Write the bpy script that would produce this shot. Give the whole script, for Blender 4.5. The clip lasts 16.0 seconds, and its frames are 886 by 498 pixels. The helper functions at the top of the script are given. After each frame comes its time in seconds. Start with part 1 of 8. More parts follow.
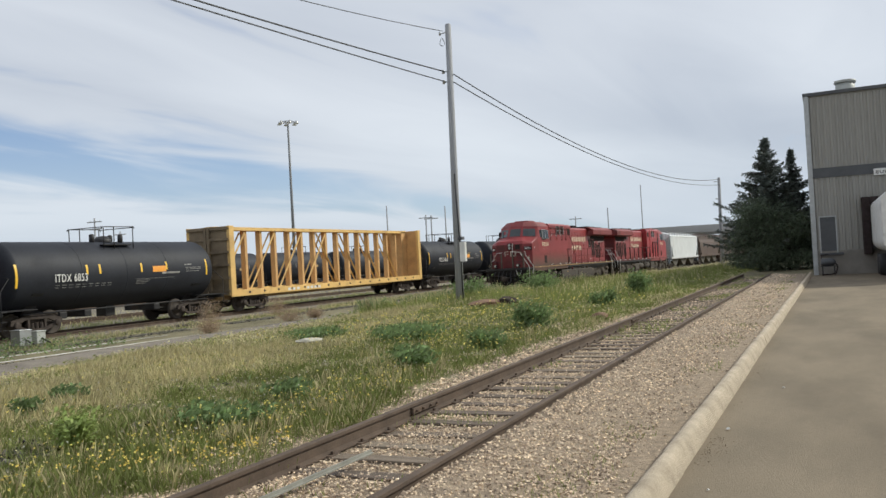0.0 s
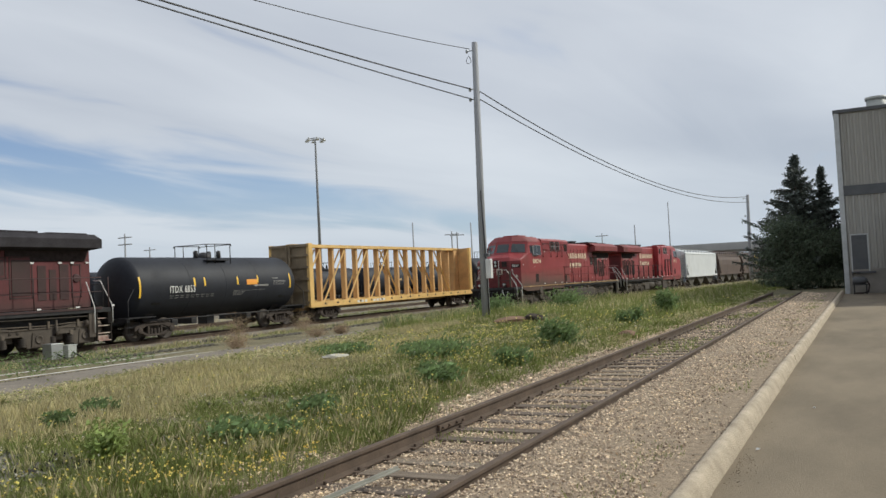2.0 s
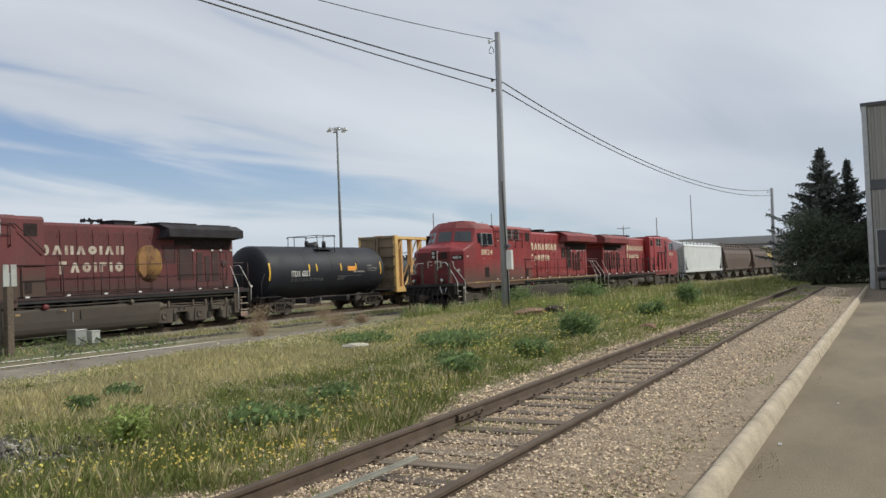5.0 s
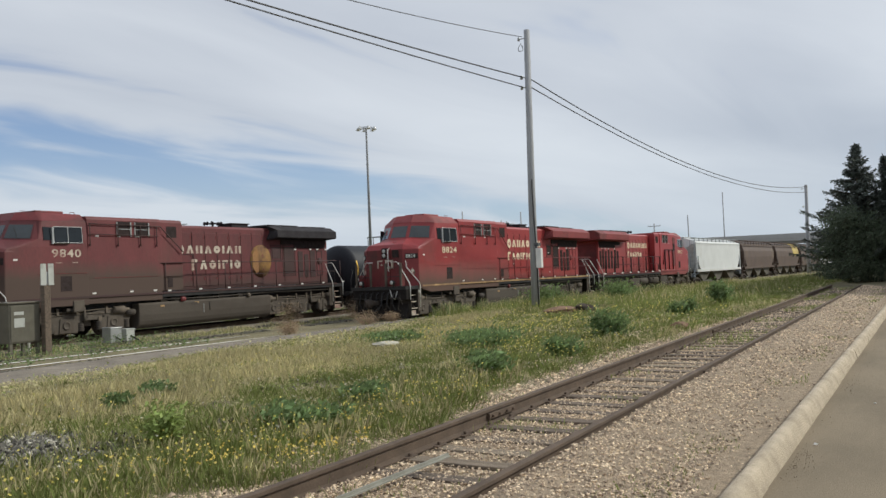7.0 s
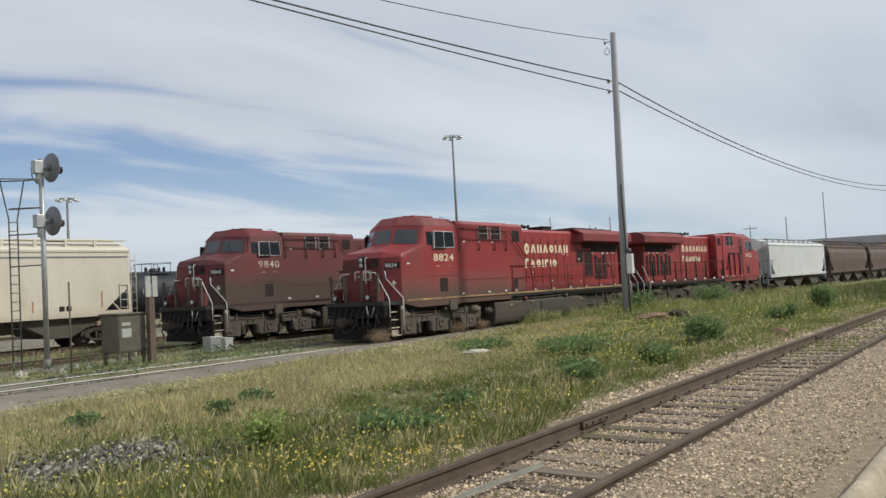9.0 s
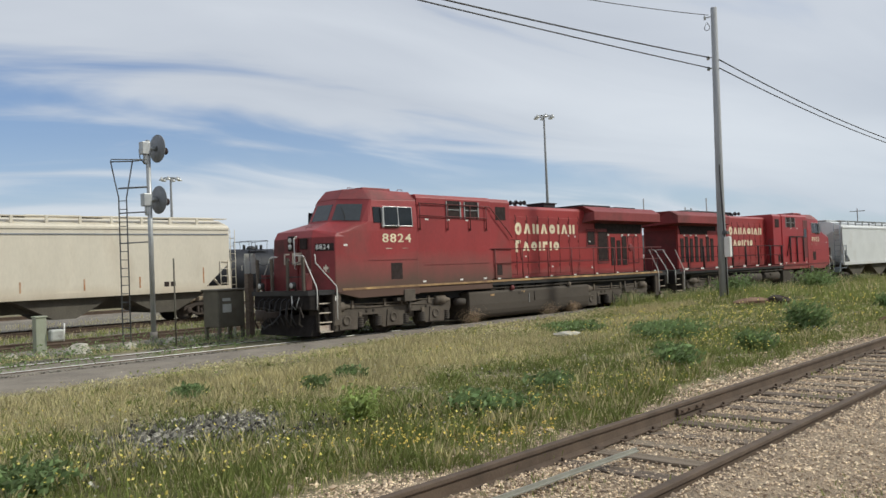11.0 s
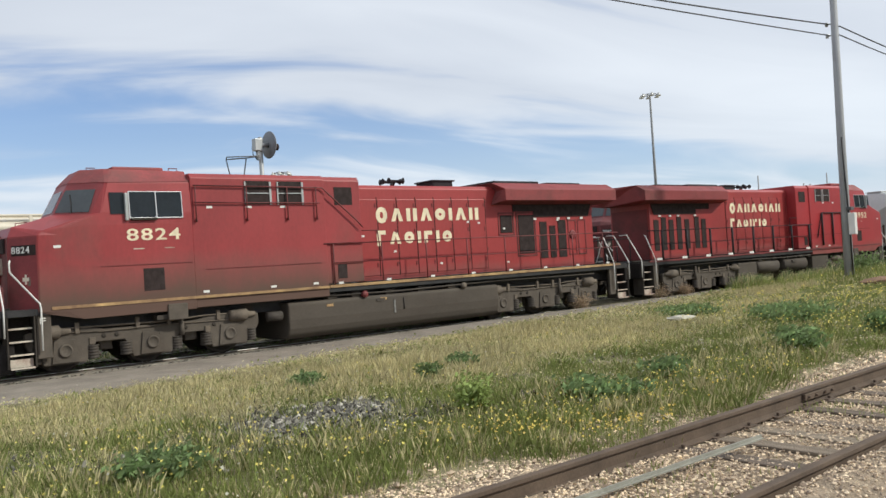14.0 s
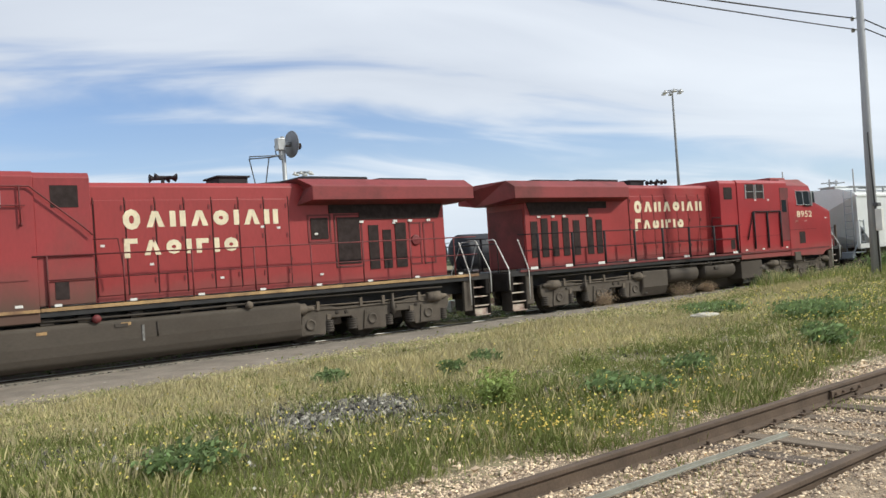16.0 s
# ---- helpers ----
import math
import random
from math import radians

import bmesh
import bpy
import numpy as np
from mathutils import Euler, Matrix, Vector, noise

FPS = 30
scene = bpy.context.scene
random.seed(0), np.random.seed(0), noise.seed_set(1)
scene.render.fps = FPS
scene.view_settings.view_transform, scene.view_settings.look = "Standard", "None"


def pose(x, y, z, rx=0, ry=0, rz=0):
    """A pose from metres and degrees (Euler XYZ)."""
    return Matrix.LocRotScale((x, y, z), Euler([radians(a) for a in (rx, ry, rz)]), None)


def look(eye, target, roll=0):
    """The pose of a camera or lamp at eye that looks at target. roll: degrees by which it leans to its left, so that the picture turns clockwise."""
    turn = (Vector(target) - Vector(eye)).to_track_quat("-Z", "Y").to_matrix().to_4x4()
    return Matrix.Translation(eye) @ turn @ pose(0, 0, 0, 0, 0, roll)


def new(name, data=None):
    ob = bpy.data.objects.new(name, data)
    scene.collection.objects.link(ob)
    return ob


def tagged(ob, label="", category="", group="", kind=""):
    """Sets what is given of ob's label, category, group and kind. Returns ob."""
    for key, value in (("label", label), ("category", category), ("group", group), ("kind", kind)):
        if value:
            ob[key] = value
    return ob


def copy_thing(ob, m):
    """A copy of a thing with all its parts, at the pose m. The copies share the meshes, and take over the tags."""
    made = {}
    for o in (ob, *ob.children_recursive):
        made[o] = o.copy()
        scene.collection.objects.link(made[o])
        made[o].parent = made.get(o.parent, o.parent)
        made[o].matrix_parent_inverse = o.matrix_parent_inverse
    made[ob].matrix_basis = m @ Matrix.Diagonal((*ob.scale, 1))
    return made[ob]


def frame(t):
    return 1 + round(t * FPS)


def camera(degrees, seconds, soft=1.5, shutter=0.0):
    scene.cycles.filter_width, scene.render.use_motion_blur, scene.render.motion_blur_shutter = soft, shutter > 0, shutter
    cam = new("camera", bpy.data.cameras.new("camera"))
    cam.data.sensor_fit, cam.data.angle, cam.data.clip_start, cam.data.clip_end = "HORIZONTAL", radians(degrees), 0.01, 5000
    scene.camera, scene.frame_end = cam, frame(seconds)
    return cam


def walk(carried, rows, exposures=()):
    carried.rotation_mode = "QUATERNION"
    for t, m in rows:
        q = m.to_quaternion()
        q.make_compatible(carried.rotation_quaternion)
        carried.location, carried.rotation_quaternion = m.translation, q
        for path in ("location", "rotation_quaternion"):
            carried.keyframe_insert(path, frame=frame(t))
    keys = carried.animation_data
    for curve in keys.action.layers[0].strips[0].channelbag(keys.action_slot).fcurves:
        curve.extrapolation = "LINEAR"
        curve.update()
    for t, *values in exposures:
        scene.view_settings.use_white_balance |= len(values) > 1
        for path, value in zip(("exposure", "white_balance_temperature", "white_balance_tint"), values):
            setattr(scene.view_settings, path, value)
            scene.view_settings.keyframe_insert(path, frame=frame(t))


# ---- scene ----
cam = camera(56.3, 16.0)
PATH = [
    (0.0, pose(-0.000, 0.000, 1.750, 90.911, 3.155, 24.981)),
    (0.5, pose(0.001, -0.003, 1.754, 91.328, 3.093, 25.306)),
    (1.0, pose(0.009, -0.022, 1.760, 91.682, 3.145, 25.494)),
    (1.5, pose(0.004, -0.043, 1.754, 92.186, 2.992, 26.077)),
    (2.0, pose(0.007, -0.044, 1.755, 92.152, 2.900, 26.758)),
    (2.5, pose(0.008, -0.040, 1.751, 92.078, 2.956, 26.986)),
    (3.0, pose(0.001, -0.041, 1.745, 92.018, 2.902, 27.423)),
    (3.5, pose(-0.003, -0.039, 1.750, 91.945, 2.672, 27.644)),
    (6.0, pose(-0.012, -0.028, 1.742, 91.412, 2.144, 28.408)),
    (6.5, pose(-0.012, -0.043, 1.747, 91.474, 2.192, 28.818)),
    (7.0, pose(-0.016, -0.053, 1.747, 91.548, 2.339, 30.161)),
    (7.5, pose(-0.020, -0.066, 1.755, 91.709, 2.602, 32.188)),
    (8.0, pose(-0.012, -0.070, 1.755, 91.966, 2.909, 33.709)),
    (10.5, pose(-0.041, -0.130, 1.781, 91.791, 2.355, 40.720)),
    (11.0, pose(-0.046, -0.137, 1.779, 91.261, 2.285, 42.430)),
    (11.5, pose(-0.050, -0.156, 1.780, 90.815, 3.150, 43.817)),
    (12.0, pose(-0.059, -0.162, 1.777, 90.730, 3.185, 46.846)),
    (12.5, pose(-0.079, -0.178, 1.782, 90.974, 2.674, 48.689)),
    (13.0, pose(-0.067, -0.184, 1.785, 91.210, 2.831, 49.565)),
    (13.5, pose(-0.062, -0.172, 1.780, 90.781, 3.438, 49.504)),
    (14.0, pose(-0.075, -0.172, 1.788, 90.711, 3.700, 49.753)),
    (14.5, pose(-0.080, -0.182, 1.783, 90.787, 3.543, 50.185)),
    (15.0, pose(-0.072, -0.193, 1.774, 90.688, 3.897, 50.567)),
    (15.5, pose(-0.064, -0.221, 1.777, 90.266, 3.973, 50.853)),
    (16.0, pose(-0.063, -0.209, 1.776, 90.702, 3.910, 51.236)),
]
walk(cam, PATH, [(0, 0.02, 6500, 5), (1.0, -0.1, 6500, 5), (8.0, -0.08, 6500, 5), (11.0, -0.07, 6500, 5), (13.0, 0.03, 6500, 5), (14.0, 0.2, 6500, 5), (16.0, 0.25, 6500, 5)])

# ---- light ----
world = bpy.data.worlds.new("sky")
scene.world = world
world.use_nodes = True


def build_sky():
    nt = world.node_tree
    nt.nodes.clear()
    n = nt.nodes.new
    out, bg = n("ShaderNodeOutputWorld"), n("ShaderNodeBackground")
    sky = n("ShaderNodeTexSky")
    sky.sky_type, sky.sun_disc = "NISHITA", False
    sky.sun_elevation, sky.sun_rotation = radians(SUN_EL), radians(SUN_AZ)
    sky.dust_density, sky.air_density = 1.0, 1.0
    sep = n("ShaderNodeSeparateXYZ")
    tex = n("ShaderNodeTexCoord")
    nt.links.new(tex.outputs["Generated"], sep.inputs[0])

    def m(op, a, b=None, clamp=False):
        k = n("ShaderNodeMath")
        k.operation, k.use_clamp = op, clamp
        for i, v in enumerate((a, b)):
            if v is None:
                continue
            if isinstance(v, (int, float)):
                k.inputs[i].default_value = v
            else:
                nt.links.new(v, k.inputs[i])
        return k.outputs[0]

    # a cloud sheet over a curved earth: the direction's place on a high plane
    up = m("ADD", m("MAXIMUM", sep.outputs[2], 0.0), 0.16)
    px, py = m("DIVIDE", sep.outputs[0], up), m("DIVIDE", sep.outputs[1], up)
    com = n("ShaderNodeCombineXYZ")
    nt.links.new(px, com.inputs[0])
    nt.links.new(py, com.inputs[1])
    turn, mp = n("ShaderNodeMapping"), n("ShaderNodeMapping")
    turn.inputs["Rotation"].default_value = (0, 0, radians(-STREAK))
    nt.links.new(com.outputs[0], turn.inputs[0])
    mp.inputs["Scale"].default_value = (0.34, 0.85, 1.0)
    mp.inputs["Location"].default_value = CLOUD_AT
    nt.links.new(turn.outputs[0], mp.inputs[0])
    across = n("ShaderNodeSeparateXYZ")
    nt.links.new(turn.outputs[0], across.inputs[0])
    w = across.outputs[1]

    def noise_tex(scale, detail, rough, distort=0.0):
        k = n("ShaderNodeTexNoise")
        k.inputs["Scale"].default_value, k.inputs["Detail"].default_value = scale, detail
        k.inputs["Roughness"].default_value, k.inputs["Distortion"].default_value = rough, distort
        nt.links.new(mp.outputs[0], k.inputs["Vector"])
        return k.outputs["Fac"]

    big, fine, streak = noise_tex(0.85, 2, 0.5, 0.3), noise_tex(2.3, 5, 0.5, 0.7), noise_tex(0.9, 2, 0.5)
    cover = m("ADD", m("MULTIPLY", big, 0.8), m("MULTIPLY", fine, 1.0))
    # a closed sheet overhead, one long gap beyond its rim, torn cloud behind that
    sheet = n("ShaderNodeMapRange")
    sheet.interpolation_type = "SMOOTHSTEP"
    for k, v in (("From Min", 2.2), ("From Max", 3.0), ("To Min", 0.24), ("To Max", 0.085)):
        sheet.inputs[k].default_value = v
    nt.links.new(w, sheet.inputs["Value"])
    off = m("DIVIDE", m("SUBTRACT", w, 3.05), 0.42)
    gap = m("MULTIPLY", m("POWER", 2.718, m("MULTIPLY", m("MULTIPLY", off, off), -1.0)), 0.15)
    thick = m("SUBTRACT", sheet.outputs[0], gap)
    mask = n("ShaderNodeMapRange")
    mask.interpolation_type = "SMOOTHSTEP"
    mask.inputs["From Min"].default_value, mask.inputs["From Max"].default_value = 0.74, 1.02
    nt.links.new(m("ADD", cover, thick), mask.inputs["Value"])
    # grey undersides and bright edges
    tone = n("ShaderNodeValToRGB")
    tone.color_ramp.elements[0].position, tone.color_ramp.elements[0].color = 0.34, (*CLOUD_DARK, 1)
    tone.color_ramp.elements[1].position, tone.color_ramp.elements[1].color = 0.64, (*CLOUD_LIGHT, 1)
    nt.links.new(m("ADD", m("MULTIPLY", streak, 0.72), m("MULTIPLY", fine, 0.28)), tone.inputs[0])
    scl = n("ShaderNodeMix")
    scl.data_type, scl.blend_type, scl.inputs[0].default_value = "RGBA", "MULTIPLY", 1.0
    nt.links.new(sky.outputs[0], scl.inputs[6])
    scl.inputs[7].default_value = (*SKY_GAIN, 1)
    mix = n("ShaderNodeMix")
    mix.data_type = "RGBA"
    nt.links.new(m("ADD", m("MULTIPLY", mask.outputs[0], 0.80), 0.17), mix.inputs[0])
    nt.links.new(scl.outputs[2], mix.inputs[6])
    nt.links.new(tone.outputs[0], mix.inputs[7])
    # pale haze low down
    haze = m("POWER", m("SUBTRACT", 1.0, m("MULTIPLY", m("ABSOLUTE", sep.outputs[2]), 3.4), True), 2.0)
    mix2 = n("ShaderNodeMix")
    mix2.data_type = "RGBA"
    nt.links.new(m("MULTIPLY", haze, 0.85), mix2.inputs[0])
    nt.links.new(mix.outputs[2], mix2.inputs[6])
    mix2.inputs[7].default_value = (*HAZE, 1)
    nt.links.new(mix2.outputs[2], bg.inputs[0])
    bg.inputs[1].default_value = SKY_STRENGTH
    nt.links.new(bg.outputs[0], out.inputs[0])


SUN_EL = 37.0
SUN_AZ = 46.0          # clockwise from +Y, the far end of the tracks
SKY_STRENGTH = 0.1
STREAK = 72.0          # direction of the cloud streaks, from +X
CLOUD_AT = (3.1, 1.7, 0.0)
CLOUD_DARK, CLOUD_LIGHT, HAZE = (4.9, 5.25, 6.25), (7.8, 8.05, 8.85), (6.15, 6.8, 7.8)
SKY_GAIN = (0.60, 0.85, 1.24)
build_sky()
sun = new("sun", bpy.data.lights.new("sun", "SUN"))
sun.data.energy, sun.data.angle, sun.data.color = 3.1, radians(3), (1.0, 0.95, 0.86)
_e, _a = radians(SUN_EL), radians(SUN_AZ)
sun.matrix_world = look((math.sin(_a) * math.cos(_e) * 60, math.cos(_a) * math.cos(_e) * 60, math.sin(_e) * 60), (0, 0, 0))
scene.view_settings.exposure = 0.0

# ---- materials ----
def mat(name, color, rough=0.7, metal=0.0, vary=0.25, scale=3.0, fine=40.0, bump=0.15, dirt=None, dirt_amount=0.0, dirt_low=None, stretch=(1, 1, 1), rand=0.0, bump_scale=None, island=False, dist=0.01):
    """Paint, metal, stone or plant: two scales of variation, optional dirt (dirt_low: a grime line, local z from-to)."""
    ma = bpy.data.materials.new(name)
    ma.use_nodes = True
    nt = ma.node_tree
    n, link = nt.nodes.new, nt.links.new
    bs = nt.nodes["Principled BSDF"]
    bs.inputs["Roughness"].default_value, bs.inputs["Metallic"].default_value = rough, metal
    tc, mp = n("ShaderNodeTexCoord"), n("ShaderNodeMapping")
    mp.inputs["Scale"].default_value = stretch
    link(tc.outputs["Object"], mp.inputs[0])

    def nz(s, d=4, r=0.55):
        k = n("ShaderNodeTexNoise")
        k.inputs["Scale"].default_value, k.inputs["Detail"].default_value, k.inputs["Roughness"].default_value = s, d, r
        link(mp.outputs[0], k.inputs["Vector"])
        return k.outputs["Fac"]

    def m(op, a, b=None, clamp=False):
        k = n("ShaderNodeMath")
        k.operation, k.use_clamp = op, clamp
        for i, v in enumerate((a, b)):
            if isinstance(v, (int, float)):
                k.inputs[i].default_value = v
            elif v is not None:
                link(v, k.inputs[i])
        return k.outputs[0]

    def rgbmix(f, a, b):
        k = n("ShaderNodeMix")
        k.data_type = "RGBA"
        link(f, k.inputs[0])
        for i, v in ((6, a), (7, b)):
            if isinstance(v, tuple):
                k.inputs[i].default_value = (*v, 1)
            else:
                link(v, k.inputs[i])
        return k.outputs[2]

    big, small = nz(scale), nz(fine, 3)
    f = m("ADD", m("MULTIPLY", big, 0.65), m("MULTIPLY", small, 0.35))
    lo, hi = tuple(c * (1 - vary) for c in color), tuple(min(1, c * (1 + vary)) for c in color)
    ramp = n("ShaderNodeMapRange")
    ramp.inputs["From Min"].default_value, ramp.inputs["From Max"].default_value = 0.32, 0.68
    link(f, ramp.inputs["Value"])
    col = rgbmix(ramp.outputs[0], lo, hi)
    if rand:
        src = n("ShaderNodeNewGeometry").outputs["Random Per Island"] if island else n("ShaderNodeObjectInfo").outputs["Random"]
        hs = n("ShaderNodeHueSaturation")
        link(m("ADD", m("MULTIPLY", src, 2 * rand), 1 - rand), hs.inputs["Value"])
        link(m("ADD", m("MULTIPLY", src, 0.02), 0.49), hs.inputs["Hue"])
        link(col, hs.inputs["Color"])
        col = hs.outputs["Color"]
    if dirt:
        d = nz(scale * 0.6, 6, 0.65)
        k = n("ShaderNodeMapRange")
        k.inputs["From Min"].default_value, k.inputs["From Max"].default_value = 0.62 - dirt_amount * 0.4, 0.78 - dirt_amount * 0.2
        link(d, k.inputs["Value"])
        w = m("MULTIPLY", k.outputs[0], 0.8)
        if dirt_low:
            sp = n("ShaderNodeSeparateXYZ")
            link(tc.outputs["Object"], sp.inputs[0])
            k2 = n("ShaderNodeMapRange")
            k2.inputs["From Min"].default_value, k2.inputs["From Max"].default_value = dirt_low[1], dirt_low[0]
            link(m("ADD", sp.outputs[2], m("MULTIPLY", m("SUBTRACT", d, 0.5), 1.2)), k2.inputs["Value"])
            w = m("MAXIMUM", m("MULTIPLY", w, 0.45), m("MULTIPLY", k2.outputs[0], 0.93))
        col = rgbmix(w, col, dirt)
        link(m("ADD", m("MULTIPLY", w, 0.95 - rough), rough, True), bs.inputs["Roughness"])
    link(col, bs.inputs["Base Color"])
    if bump:
        b = n("ShaderNodeBump")
        b.inputs["Strength"].default_value, b.inputs["Distance"].default_value = bump, dist
        link(nz(bump_scale or fine, 4), b.inputs["Height"])
        link(b.outputs[0], bs.inputs["Normal"])
    return ma


def glass(name, color=(0.02, 0.025, 0.03), rough=0.05):
    ma = mat(name, color, rough, 0, 0.2, 2, 10, 0)
    ma.node_tree.nodes["Principled BSDF"].inputs["Specular IOR Level"].default_value = 0.22
    return ma


def leaf_mat(name, color, vary=0.35, rand=0.35, through_light=0.35, scale=0.5):
    """Leaves and blades: colour varies by patch and by blade, and some light passes through."""
    ma = mat(name, color, 0.75, 0, vary, scale, 6, 0, rand=rand, island=True)
    nt = ma.node_tree
    bs = nt.nodes["Principled BSDF"]
    tr, mx = nt.nodes.new("ShaderNodeBsdfTranslucent"), nt.nodes.new("ShaderNodeMixShader")
    nt.links.new(bs.inputs["Base Color"].links[0].from_socket, tr.inputs[0])
    mx.inputs[0].default_value = through_light
    nt.links.new(bs.outputs[0], mx.inputs[1])
    nt.links.new(tr.outputs[0], mx.inputs[2])
    nt.links.new(mx.outputs[0], nt.nodes["Material Output"].inputs[0])
    return ma


